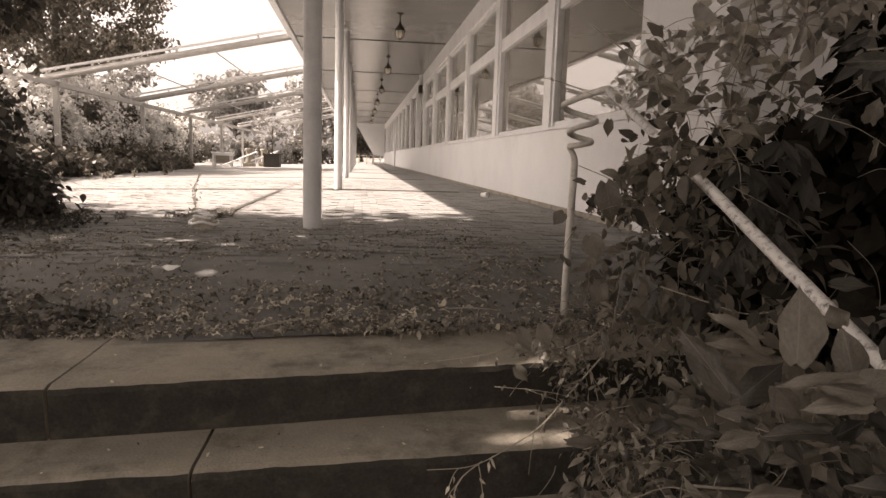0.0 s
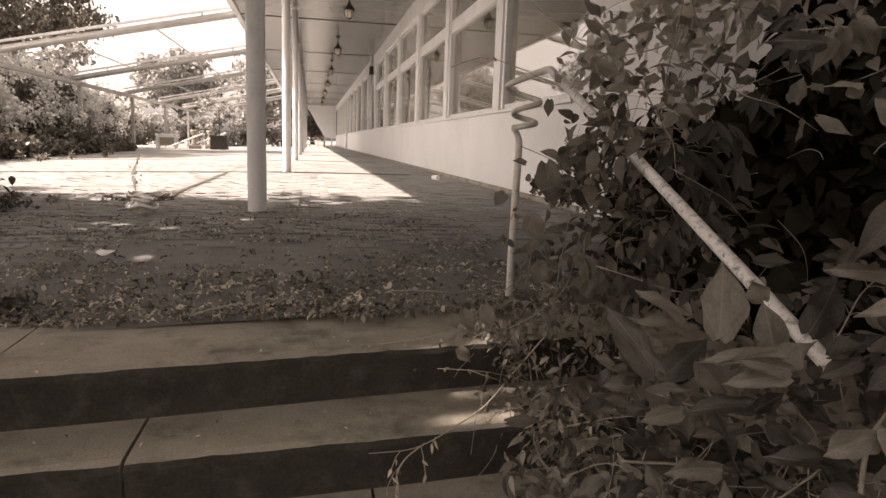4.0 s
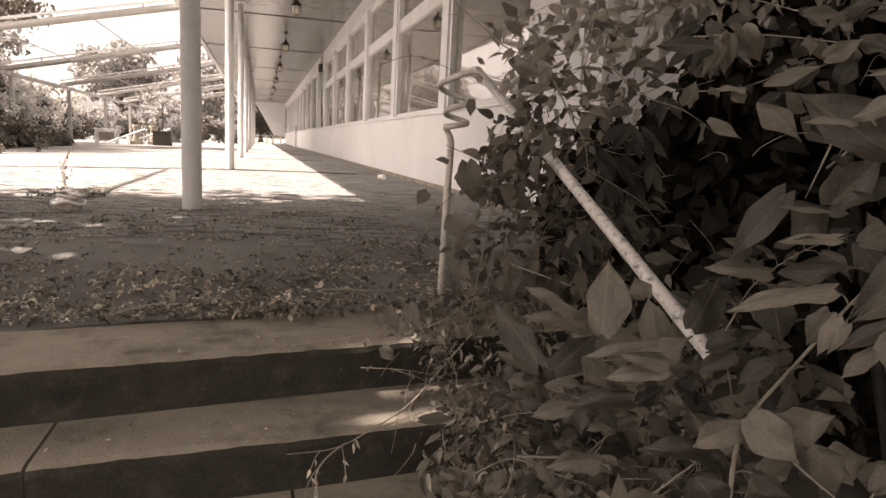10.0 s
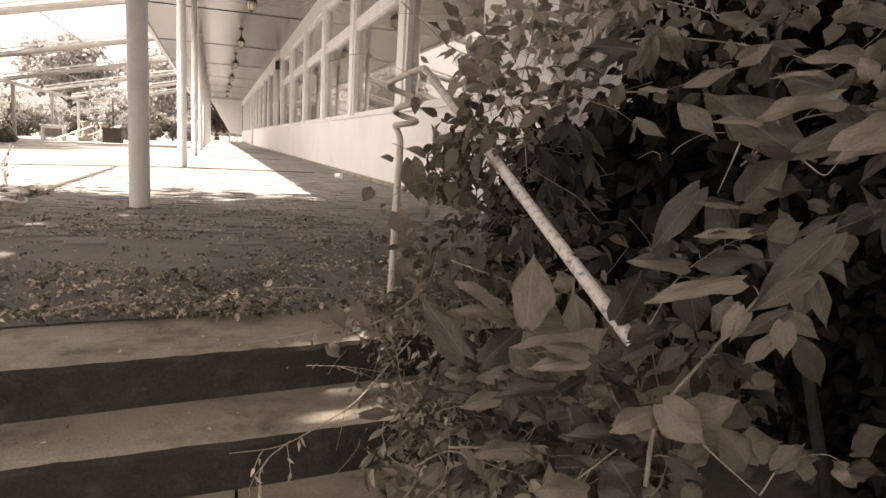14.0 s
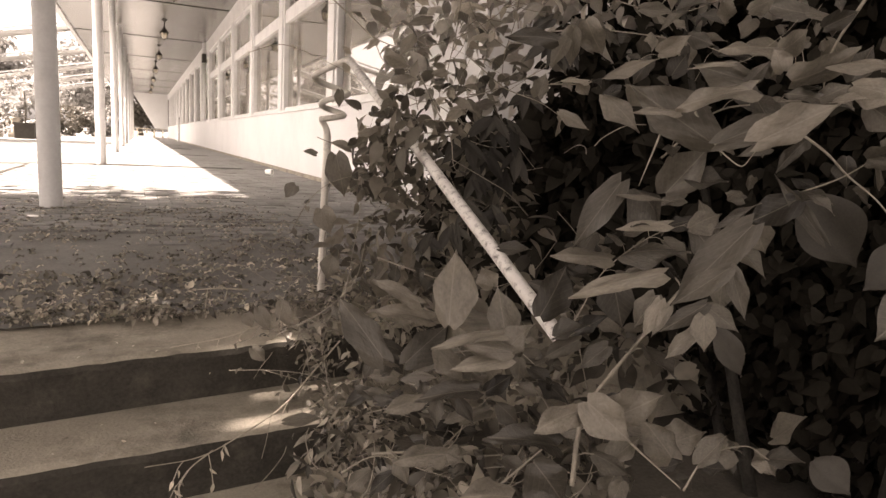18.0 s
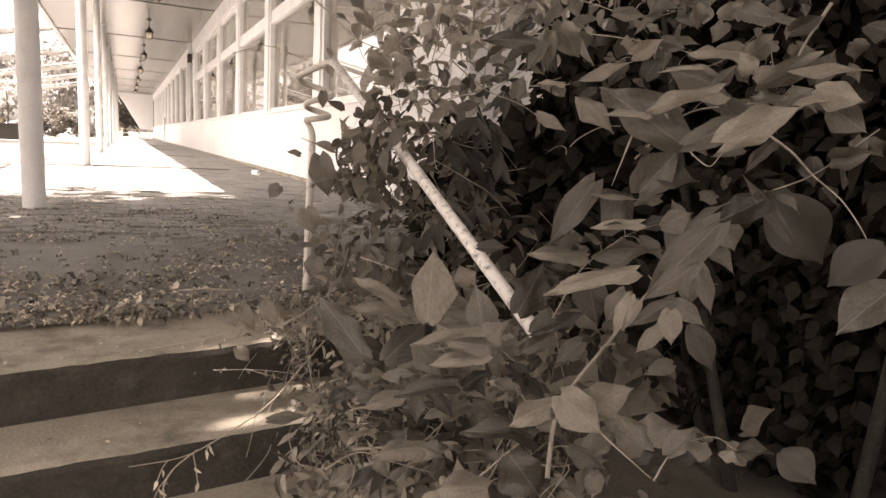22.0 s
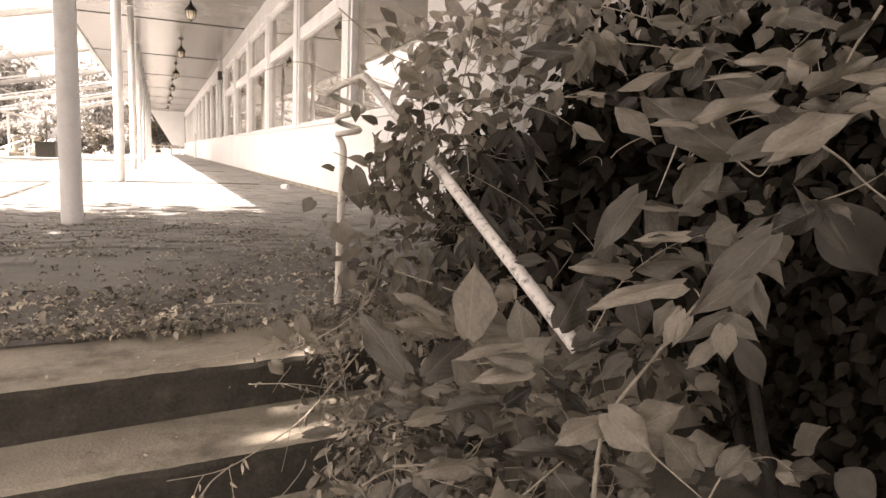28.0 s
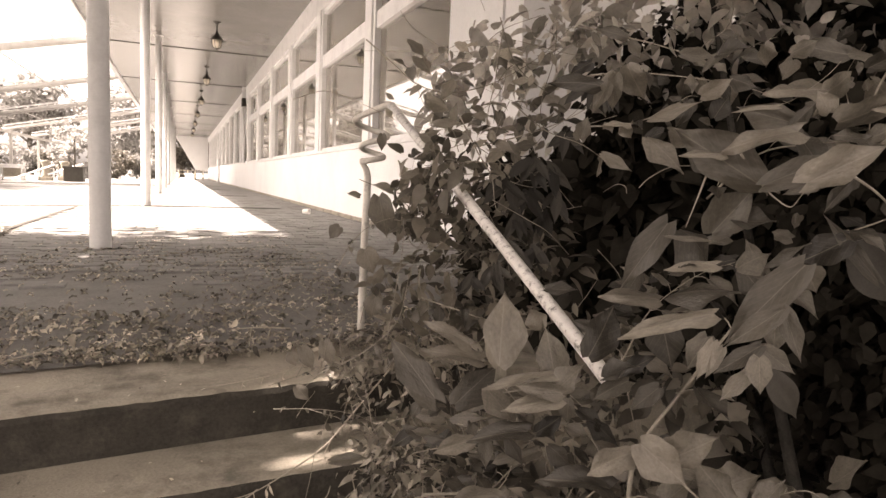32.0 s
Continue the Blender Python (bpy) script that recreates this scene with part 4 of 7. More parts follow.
vine([(1.632, 0.971, 0.852), (1.623, 1.011, 0.769), (1.644, 1.031, 0.698)], 0.0045, 0, 0.072)
vine([(1.279, 1.007, 0.641), (1.263, 1.010, 0.593), (1.251, 1.021, 0.538)], 0.0032, 0, 0.050)
vine([(1.209, 0.834, 0.159), (1.238, 0.830, 0.202), (1.273, 0.803, 0.225), (1.287, 0.777, 0.216)], 0.0022, 1, 0.032)
vine([(1.405, 1.507, 0.730), (1.465, 1.464, 0.734), (1.518, 1.419, 0.759), (1.557, 1.380, 0.794), (1.574, 1.364, 0.796)], 0.0025, 5, 0.040)
vine([(1.445, 1.581, 0.857), (1.498, 1.482, 0.854), (1.559, 1.370, 0.834), (1.599, 1.267, 0.807), (1.622, 1.176, 0.767)], 0.0030, 5, 0.048)
vine([(1.457, 1.662, 0.989), (1.535, 1.498, 0.929), (1.576, 1.344, 0.877), (1.622, 1.218, 0.898)], 0.0030, 6, 0.048)
vine([(0.820, 2.444, -0.120), (0.979, 2.387, -0.058), (1.103, 2.270, 0.004), (1.214, 2.141, 0.049)], 0.0020, 6, 0.024)
vine([(0.818, 2.278, -0.142), (0.946, 2.208, -0.131), (1.039, 2.084, -0.116), (1.118, 1.994, -0.144)], 0.0020, 6, 0.024)
vine([(0.959, 2.889, 0.059), (1.080, 2.699, 0.002), (1.207, 2.508, -0.003)], 0.0020, 5, 0.024)
vine([(0.997, 1.256, 0.173), (1.076, 1.213, 0.159), (1.189, 1.211, 0.167), (1.293, 1.203, 0.169)], 0.0030, 9, 0.042)
vine([(0.980, 1.385, 0.195), (1.040, 1.307, 0.204), (1.134, 1.265, 0.219), (1.251, 1.259, 0.232), (1.351, 1.255, 0.248)], 0.0030, 8, 0.042)
vine([(1.255, 1.191, 0.231), (1.324, 1.224, 0.291), (1.393, 1.252, 0.359), (1.491, 1.245, 0.425), (1.587, 1.226, 0.460)], 0.0030, 7, 0.056)
vine([(1.365, 1.101, 0.581), (1.391, 1.029, 0.654), (1.425, 0.958, 0.670), (1.471, 0.895, 0.678)], 0.0030, 6, 0.064)
vine([(1.046, 1.050, 0.065), (1.116, 1.040, 0.121), (1.194, 1.064, 0.145), (1.235, 1.051, 0.183)], 0.0030, 5, 0.045)
vine([(1.105, 1.751, 0.302), (1.145, 1.625, 0.296), (1.206, 1.539, 0.285), (1.260, 1.460, 0.324)], 0.0030, 6, 0.048)
vine([(0.975, 1.576, -0.033), (1.017, 1.475, 0.029), (1.087, 1.403, 0.061), (1.145, 1.315, 0.066)], 0.0030, 8, 0.034)
vine([(0.964, 1.531, -0.128), (1.007, 1.439, -0.052), (1.043, 1.319, -0.023), (1.067, 1.201, 0.010)], 0.0030, 8, 0.032)
vine([(1.352, 1.997, 0.699), (1.419, 1.850, 0.728), (1.493, 1.744, 0.770), (1.551, 1.635, 0.835)], 0.0030, 7, 0.048)
vine([(1.237, 2.154, 0.630), (1.314, 2.071, 0.650), (1.414, 1.970, 0.653), (1.519, 1.857, 0.626)], 0.0030, 6, 0.044)
# form 5 leaves: drooping, their shade carried by the dark tone
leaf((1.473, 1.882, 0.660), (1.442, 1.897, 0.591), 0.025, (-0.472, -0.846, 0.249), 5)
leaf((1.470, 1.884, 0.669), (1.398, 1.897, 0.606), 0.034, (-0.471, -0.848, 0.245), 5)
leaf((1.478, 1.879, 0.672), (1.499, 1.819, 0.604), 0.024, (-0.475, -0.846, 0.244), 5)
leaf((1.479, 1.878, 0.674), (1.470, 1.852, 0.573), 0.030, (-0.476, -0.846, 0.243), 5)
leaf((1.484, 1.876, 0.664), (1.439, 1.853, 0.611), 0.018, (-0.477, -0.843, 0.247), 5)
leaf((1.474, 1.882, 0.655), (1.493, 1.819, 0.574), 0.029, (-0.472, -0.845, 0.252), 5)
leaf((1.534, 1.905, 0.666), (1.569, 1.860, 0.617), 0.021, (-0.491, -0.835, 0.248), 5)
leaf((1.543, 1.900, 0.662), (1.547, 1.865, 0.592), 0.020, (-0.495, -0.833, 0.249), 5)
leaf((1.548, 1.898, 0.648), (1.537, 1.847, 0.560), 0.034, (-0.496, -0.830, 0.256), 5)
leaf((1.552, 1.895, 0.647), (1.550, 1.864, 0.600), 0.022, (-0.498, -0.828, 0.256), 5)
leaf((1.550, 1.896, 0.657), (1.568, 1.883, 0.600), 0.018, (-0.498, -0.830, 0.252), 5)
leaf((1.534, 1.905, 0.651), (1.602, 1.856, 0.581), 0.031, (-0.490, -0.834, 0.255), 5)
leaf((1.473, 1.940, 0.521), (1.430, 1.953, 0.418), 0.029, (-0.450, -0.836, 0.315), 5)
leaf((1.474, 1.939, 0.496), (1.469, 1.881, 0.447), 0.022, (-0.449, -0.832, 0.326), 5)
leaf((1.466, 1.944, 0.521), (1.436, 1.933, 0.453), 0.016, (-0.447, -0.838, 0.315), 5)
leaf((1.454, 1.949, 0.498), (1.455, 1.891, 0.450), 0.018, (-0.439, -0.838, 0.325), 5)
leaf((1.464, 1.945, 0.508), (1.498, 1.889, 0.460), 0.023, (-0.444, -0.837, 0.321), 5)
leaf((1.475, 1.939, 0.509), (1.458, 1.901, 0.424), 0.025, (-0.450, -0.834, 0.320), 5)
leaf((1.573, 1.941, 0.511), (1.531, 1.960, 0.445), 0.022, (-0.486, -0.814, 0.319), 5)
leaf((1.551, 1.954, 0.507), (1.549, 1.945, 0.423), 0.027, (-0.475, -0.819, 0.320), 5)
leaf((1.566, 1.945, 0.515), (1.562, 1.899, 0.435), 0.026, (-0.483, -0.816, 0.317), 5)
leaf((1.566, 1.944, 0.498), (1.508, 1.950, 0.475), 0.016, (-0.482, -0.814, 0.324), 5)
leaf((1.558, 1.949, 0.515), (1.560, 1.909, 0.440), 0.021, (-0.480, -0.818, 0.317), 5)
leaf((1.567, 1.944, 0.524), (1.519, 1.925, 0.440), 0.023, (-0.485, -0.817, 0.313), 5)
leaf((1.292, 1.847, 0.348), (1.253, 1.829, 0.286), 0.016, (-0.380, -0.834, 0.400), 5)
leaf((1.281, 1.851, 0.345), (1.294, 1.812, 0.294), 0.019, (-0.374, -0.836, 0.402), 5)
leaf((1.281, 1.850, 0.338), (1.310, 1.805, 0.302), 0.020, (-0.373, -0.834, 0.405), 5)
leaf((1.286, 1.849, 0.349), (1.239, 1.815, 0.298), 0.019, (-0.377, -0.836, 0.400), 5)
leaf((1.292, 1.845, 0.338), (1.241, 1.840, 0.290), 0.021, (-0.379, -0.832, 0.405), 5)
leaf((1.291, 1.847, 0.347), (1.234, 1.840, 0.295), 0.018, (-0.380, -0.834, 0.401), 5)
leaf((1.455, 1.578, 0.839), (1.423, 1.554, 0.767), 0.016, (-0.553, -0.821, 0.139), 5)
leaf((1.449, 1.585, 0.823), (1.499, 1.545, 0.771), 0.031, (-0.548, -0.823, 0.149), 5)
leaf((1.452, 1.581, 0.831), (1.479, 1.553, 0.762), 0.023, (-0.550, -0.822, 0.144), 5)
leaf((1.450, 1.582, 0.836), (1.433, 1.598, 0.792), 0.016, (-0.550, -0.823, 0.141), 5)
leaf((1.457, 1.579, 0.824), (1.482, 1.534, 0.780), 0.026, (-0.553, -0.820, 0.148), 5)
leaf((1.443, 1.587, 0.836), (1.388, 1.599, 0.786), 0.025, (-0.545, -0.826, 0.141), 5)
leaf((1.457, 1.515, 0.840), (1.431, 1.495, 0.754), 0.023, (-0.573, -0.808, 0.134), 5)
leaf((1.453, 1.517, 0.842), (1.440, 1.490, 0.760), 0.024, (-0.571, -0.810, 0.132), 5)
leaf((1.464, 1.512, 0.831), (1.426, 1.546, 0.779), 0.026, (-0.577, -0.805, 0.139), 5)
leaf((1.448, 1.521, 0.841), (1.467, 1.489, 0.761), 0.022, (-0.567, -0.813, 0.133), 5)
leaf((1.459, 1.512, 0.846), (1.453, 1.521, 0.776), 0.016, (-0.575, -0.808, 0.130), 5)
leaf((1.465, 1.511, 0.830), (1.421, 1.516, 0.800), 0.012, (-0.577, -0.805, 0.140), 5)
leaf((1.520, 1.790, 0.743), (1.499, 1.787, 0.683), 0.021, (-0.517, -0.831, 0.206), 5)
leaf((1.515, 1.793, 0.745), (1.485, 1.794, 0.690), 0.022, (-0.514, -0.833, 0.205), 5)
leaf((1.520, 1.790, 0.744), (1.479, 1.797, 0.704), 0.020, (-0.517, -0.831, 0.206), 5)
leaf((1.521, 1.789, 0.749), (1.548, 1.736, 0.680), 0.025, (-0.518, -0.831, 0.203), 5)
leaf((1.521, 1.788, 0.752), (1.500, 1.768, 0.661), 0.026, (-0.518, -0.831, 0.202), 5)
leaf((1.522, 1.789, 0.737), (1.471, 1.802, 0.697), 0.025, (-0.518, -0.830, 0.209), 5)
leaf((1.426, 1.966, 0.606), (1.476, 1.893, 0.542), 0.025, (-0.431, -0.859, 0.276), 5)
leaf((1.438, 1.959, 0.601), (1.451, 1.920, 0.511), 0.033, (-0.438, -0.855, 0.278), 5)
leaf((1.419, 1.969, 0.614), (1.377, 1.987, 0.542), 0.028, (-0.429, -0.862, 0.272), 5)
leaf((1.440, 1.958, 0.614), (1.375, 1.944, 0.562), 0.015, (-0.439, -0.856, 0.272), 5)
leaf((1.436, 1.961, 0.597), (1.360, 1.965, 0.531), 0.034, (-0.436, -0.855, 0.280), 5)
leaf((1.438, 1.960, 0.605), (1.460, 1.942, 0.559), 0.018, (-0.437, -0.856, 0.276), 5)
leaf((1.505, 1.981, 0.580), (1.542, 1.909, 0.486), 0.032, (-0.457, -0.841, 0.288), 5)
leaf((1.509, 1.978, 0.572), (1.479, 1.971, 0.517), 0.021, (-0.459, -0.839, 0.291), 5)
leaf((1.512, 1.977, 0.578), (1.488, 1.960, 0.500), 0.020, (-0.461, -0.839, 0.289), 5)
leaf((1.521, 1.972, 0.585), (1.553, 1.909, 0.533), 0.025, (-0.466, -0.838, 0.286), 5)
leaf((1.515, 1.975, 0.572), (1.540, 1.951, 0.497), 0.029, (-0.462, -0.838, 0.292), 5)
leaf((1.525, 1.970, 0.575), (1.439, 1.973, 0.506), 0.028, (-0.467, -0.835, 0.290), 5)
leaf((1.555, 1.895, 0.577), (1.523, 1.899, 0.521), 0.019, (-0.495, -0.819, 0.289), 5)
leaf((1.557, 1.893, 0.573), (1.575, 1.829, 0.486), 0.030, (-0.496, -0.818, 0.291), 5)
leaf((1.555, 1.895, 0.591), (1.564, 1.865, 0.512), 0.020, (-0.496, -0.821, 0.283), 5)
leaf((1.558, 1.893, 0.572), (1.500, 1.868, 0.520), 0.019, (-0.496, -0.818, 0.292), 5)
leaf((1.561, 1.891, 0.570), (1.547, 1.864, 0.494), 0.029, (-0.497, -0.817, 0.292), 5)
leaf((1.569, 1.886, 0.582), (1.537, 1.847, 0.488), 0.030, (-0.502, -0.816, 0.287), 5)
leaf((1.422, 1.904, 0.424), (1.402, 1.854, 0.369), 0.021, (-0.430, -0.828, 0.360), 5)
leaf((1.421, 1.906, 0.435), (1.450, 1.845, 0.385), 0.018, (-0.430, -0.830, 0.355), 5)
leaf((1.423, 1.903, 0.420), (1.476, 1.843, 0.359), 0.028, (-0.430, -0.827, 0.362), 5)
leaf((1.419, 1.905, 0.420), (1.443, 1.868, 0.380), 0.016, (-0.428, -0.828, 0.362), 5)
leaf((1.417, 1.908, 0.433), (1.429, 1.863, 0.345), 0.026, (-0.428, -0.831, 0.356), 5)
leaf((1.439, 1.896, 0.433), (1.384, 1.909, 0.357), 0.025, (-0.439, -0.825, 0.356), 5)
leaf((1.354, 1.874, 0.359), (1.325, 1.872, 0.290), 0.029, (-0.402, -0.827, 0.393), 5)
leaf((1.369, 1.868, 0.363), (1.396, 1.810, 0.331), 0.020, (-0.410, -0.824, 0.391), 5)
leaf((1.357, 1.873, 0.362), (1.371, 1.816, 0.287), 0.032, (-0.404, -0.827, 0.391), 5)
leaf((1.363, 1.872, 0.372), (1.351, 1.831, 0.315), 0.019, (-0.407, -0.828, 0.386), 5)
leaf((1.366, 1.869, 0.366), (1.349, 1.820, 0.314), 0.016, (-0.409, -0.825, 0.389), 5)
leaf((1.373, 1.868, 0.378), (1.362, 1.824, 0.319), 0.016, (-0.413, -0.826, 0.384), 5)
leaf((1.520, 1.907, 0.414), (1.526, 1.882, 0.331), 0.023, (-0.466, -0.807, 0.363), 5)
leaf((1.523, 1.905, 0.412), (1.445, 1.920, 0.350), 0.030, (-0.467, -0.806, 0.364), 5)
leaf((1.525, 1.905, 0.425), (1.480, 1.906, 0.344), 0.022, (-0.469, -0.807, 0.358), 5)
leaf((1.513, 1.911, 0.415), (1.530, 1.849, 0.355), 0.022, (-0.463, -0.809, 0.362), 5)
leaf((1.508, 1.914, 0.418), (1.488, 1.906, 0.316), 0.025, (-0.460, -0.811, 0.361), 5)
leaf((1.509, 1.913, 0.420), (1.540, 1.842, 0.340), 0.027, (-0.461, -0.811, 0.360), 5)
# high leaves before the wall, coloured paler as if lit
leaf((1.470, 2.055, 0.756), (1.414, 2.077, 0.759), 0.024, (-0.410, -0.817, 0.404), 1, LIT_MESHES)
leaf((1.430, 1.940, 0.882), (1.486, 1.921, 0.889), 0.026, (-0.380, -0.741, 0.554), 4, LIT_MESHES)
leaf((1.242, 2.119, 0.838), (1.319, 2.114, 0.807), 0.043, (-0.338, -0.936, -0.100), 6, LIT_MESHES)
leaf((1.128, 2.216, 0.732), (1.127, 2.218, 0.679), 0.031, (-0.272, -0.955, 0.118), 0, LIT_MESHES)
leaf((1.530, 2.169, 0.694), (1.481, 2.195, 0.705), 0.028, (-0.447, -0.889, 0.099), 0, LIT_MESHES)
leaf((1.332, 1.990, 0.991), (1.303, 2.016, 0.984), 0.019, (-0.325, -0.738, 0.592), 7, LIT_MESHES)
leaf((1.207, 1.974, 0.751), (1.264, 1.919, 0.755), 0.027, (-0.348, -0.937, -0.013), 7, LIT_MESHES)
leaf((1.149, 2.005, 0.967), (1.187, 2.001, 0.951), 0.020, (-0.271, -0.816, 0.510), 7, LIT_MESHES)
leaf((1.182, 2.108, 0.954), (1.239, 2.106, 0.931), 0.030, (-0.285, -0.860, 0.424), 3, LIT_MESHES)
leaf((1.298, 2.073, 0.766), (1.293, 2.081, 0.736), 0.016, (-0.297, -0.740, 0.604), 2, LIT_MESHES)
leaf((1.279, 1.892, 0.909), (1.222, 1.937, 0.900), 0.029, (-0.384, -0.882, 0.272), 1, LIT_MESHES)
leaf((1.118, 2.155, 0.798), (1.151, 2.168, 0.774), 0.022, (-0.263, -0.911, 0.318), 7, LIT_MESHES)
leaf((1.107, 2.117, 0.843), (1.146, 2.137, 0.832), 0.017, (-0.268, -0.929, 0.255), 1, LIT_MESHES)
leaf((1.172, 2.014, 0.858), (1.140, 2.009, 0.833), 0.023, (-0.296, -0.862, 0.411), 2, LIT_MESHES)
leaf((1.227, 2.113, 0.727), (1.262, 2.078, 0.748), 0.022, (-0.328, -0.926, 0.189), 6, LIT_MESHES)
leaf((1.436, 1.841, 0.888), (1.424, 1.840, 0.858), 0.019, (-0.480, -0.875, -0.064), 0, LIT_MESHES)
leaf((1.119, 1.960, 0.964), (1.173, 1.952, 0.925), 0.032, (-0.242, -0.750, 0.615), 7, LIT_MESHES)
leaf((1.325, 2.127, 0.902), (1.280, 2.124, 0.845), 0.040, (-0.365, -0.902, 0.233), 1, LIT_MESHES)
leaf((1.427, 1.961, 0.975), (1.380, 1.976, 0.934), 0.041, (-0.450, -0.892, -0.030), 6, LIT_MESHES)
leaf((1.263, 2.064, 0.671), (1.184, 2.079, 0.663), 0.036, (-0.333, -0.867, 0.370), 2, LIT_MESHES)
leaf((1.236, 2.171, 0.968), (1.283, 2.185, 0.922), 0.035, (-0.315, -0.903, 0.291), 6, LIT_MESHES)
leaf((1.370, 1.913, 0.713), (1.413, 1.873, 0.682), 0.029, (-0.385, -0.795, 0.468), 0, LIT_MESHES)
leaf((1.477, 2.000, 0.706), (1.552, 1.986, 0.730), 0.033, (-0.442, -0.847, 0.293), 3, LIT_MESHES)
leaf((1.424, 1.984, 0.686), (1.378, 1.996, 0.654), 0.032, (-0.439, -0.885, 0.154), 1, LIT_MESHES)
leaf((1.556, 2.126, 1.008), (1.507, 2.148, 1.018), 0.023, (-0.390, -0.736, 0.554), 4, LIT_MESHES)
leaf((1.481, 2.120, 0.818), (1.484, 2.101, 0.778), 0.020, (-0.440, -0.897, -0.035), 0, LIT_MESHES)
leaf((1.313, 1.944, 0.698), (1.340, 1.908, 0.718), 0.018, (-0.383, -0.867, 0.318), 6, LIT_MESHES)
leaf((1.407, 2.146, 0.799), (1.468, 2.142, 0.814), 0.029, (-0.384, -0.865, 0.324), 7, LIT_MESHES)
leaf((1.476, 1.953, 0.862), (1.449, 1.977, 0.869), 0.015, (-0.422, -0.787, 0.449), 1, LIT_MESHES)
leaf((1.303, 2.076, 0.996), (1.361, 2.074, 0.983), 0.030, (-0.347, -0.859, 0.377), 2, LIT_MESHES)
leaf((1.194, 1.213, 0.235), (1.196, 1.234, 0.203), 0.017, (-0.348, -0.530, 0.774), 1, DULL_MESHES)
leaf((1.238, 1.229, -0.020), (1.249, 1.181, 0.025), 0.026, (-0.289, -0.417, 0.862), 3, DULL_MESHES)
leaf((1.099, 1.258, 0.046), (1.149, 1.281, 0.070), 0.031, (-0.245, -0.462, 0.852), 0, DULL_MESHES)
leaf((0.986, 1.404, 0.171), (0.951, 1.419, 0.192), 0.022, (-0.274, -0.753, 0.599), 0, DULL_MESHES)
leaf((1.105, 1.378, -0.001), (1.091, 1.420, -0.029), 0.017, (-0.290, -0.606, 0.741), 1, DULL_MESHES)
leaf((1.081, 1.220, 0.057), (1.045, 1.224, 0.027), 0.032, (-0.244, -0.457, 0.855), 3, DULL_MESHES)
leaf((1.061, 1.187, 0.029), (1.091, 1.192, 0.041), 0.016, (-0.310, -0.583, 0.751), 7, DULL_MESHES)
leaf((1.113, 1.452, 0.115), (1.108, 1.495, 0.124), 0.019, (-0.282, -0.617, 0.735), 0, DULL_MESHES)
leaf((0.986, 1.411, -0.067), (0.934, 1.408, -0.095), 0.037, (-0.205, -0.567, 0.798), 1, DULL_MESHES)
leaf((0.957, 1.331, 0.125), (0.931, 1.371, 0.138), 0.021, (-0.250, -0.692, 0.678), 7, DULL_MESHES)
leaf((1.095, 1.242, 0.067), (1.067, 1.228, 0.093), 0.018, (-0.360, -0.672, 0.648), 4, DULL_MESHES)
leaf((1.092, 1.454, 0.148), (1.150, 1.448, 0.142), 0.031, (-0.274, -0.626, 0.730), 1, DULL_MESHES)
leaf((0.934, 1.238, 0.150), (0.958, 1.186, 0.170), 0.022, (-0.206, -0.553, 0.807), 4, DULL_MESHES)
leaf((1.157, 1.355, 0.108), (1.146, 1.396, 0.082), 0.014, (-0.275, -0.512, 0.814), 7, DULL_MESHES)
leaf((1.125, 1.423, 0.062), (1.099, 1.405, 0.019), 0.034, (-0.316, -0.662, 0.680), 3, DULL_MESHES)
leaf((1.125, 1.321, 0.163), (1.154, 1.336, 0.127), 0.019, (-0.307, -0.586, 0.750), 1, DULL_MESHES)
leaf((1.106, 1.439, -0.018), (1.041, 1.427, 0.018), 0.031, (-0.266, -0.583, 0.768), 7, DULL_MESHES)
leaf((1.251, 1.431, 0.123), (1.216, 1.472, 0.116), 0.029, (-0.383, -0.657, 0.649), 0, DULL_MESHES)
leaf((1.245, 1.219, 0.162), (1.241, 1.264, 0.136), 0.015, (-0.319, -0.451, 0.834), 1, DULL_MESHES)
leaf((1.289, 1.261, 0.026), (1.225, 1.258, 0.054), 0.026, (-0.324, -0.449, 0.832), 2, DULL_MESHES)
leaf((1.246, 1.193, 0.075), (1.290, 1.210, 0.089), 0.022, (-0.375, -0.515, 0.771), 3, DULL_MESHES)
leaf((1.353, 1.369, 0.148), (1.305, 1.440, 0.136), 0.044, (-0.381, -0.538, 0.752), 0, DULL_MESHES)
leaf((1.000, 1.286, 0.087), (1.030, 1.299, 0.060), 0.014, (-0.250, -0.595, 0.764), 1, DULL_MESHES)
leaf((1.086, 1.326, 0.198), (1.124, 1.353, 0.210), 0.017, (-0.362, -0.746, 0.559), 2, DULL_MESHES)
leaf((1.334, 1.339, 0.024), (1.338, 1.396, 0.030), 0.022, (-0.388, -0.546, 0.743), 4, DULL_MESHES)
leaf((1.299, 1.287, 0.085), (1.258, 1.268, 0.085), 0.015, (-0.348, -0.488, 0.801), 4, DULL_MESHES)
leaf((1.069, 1.262, 0.110), (1.037, 1.298, 0.108), 0.022, (-0.262, -0.525, 0.810), 6, DULL_MESHES)
leaf((1.328, 1.404, 0.129), (1.385, 1.420, 0.124), 0.019, (-0.446, -0.671, 0.592), 0, DULL_MESHES)
leaf((1.032, 1.178, 0.070), (0.997, 1.184, 0.107), 0.034, (-0.226, -0.448, 0.865), 4, DULL_MESHES)
leaf((1.188, 1.285, 0.156), (1.200, 1.268, 0.133), 0.022, (-0.409, -0.675, 0.614), 4, DULL_MESHES)
leaf((1.073, 1.301, 0.152), (1.081, 1.238, 0.132), 0.041, (-0.251, -0.519, 0.817), 2, DULL_MESHES)
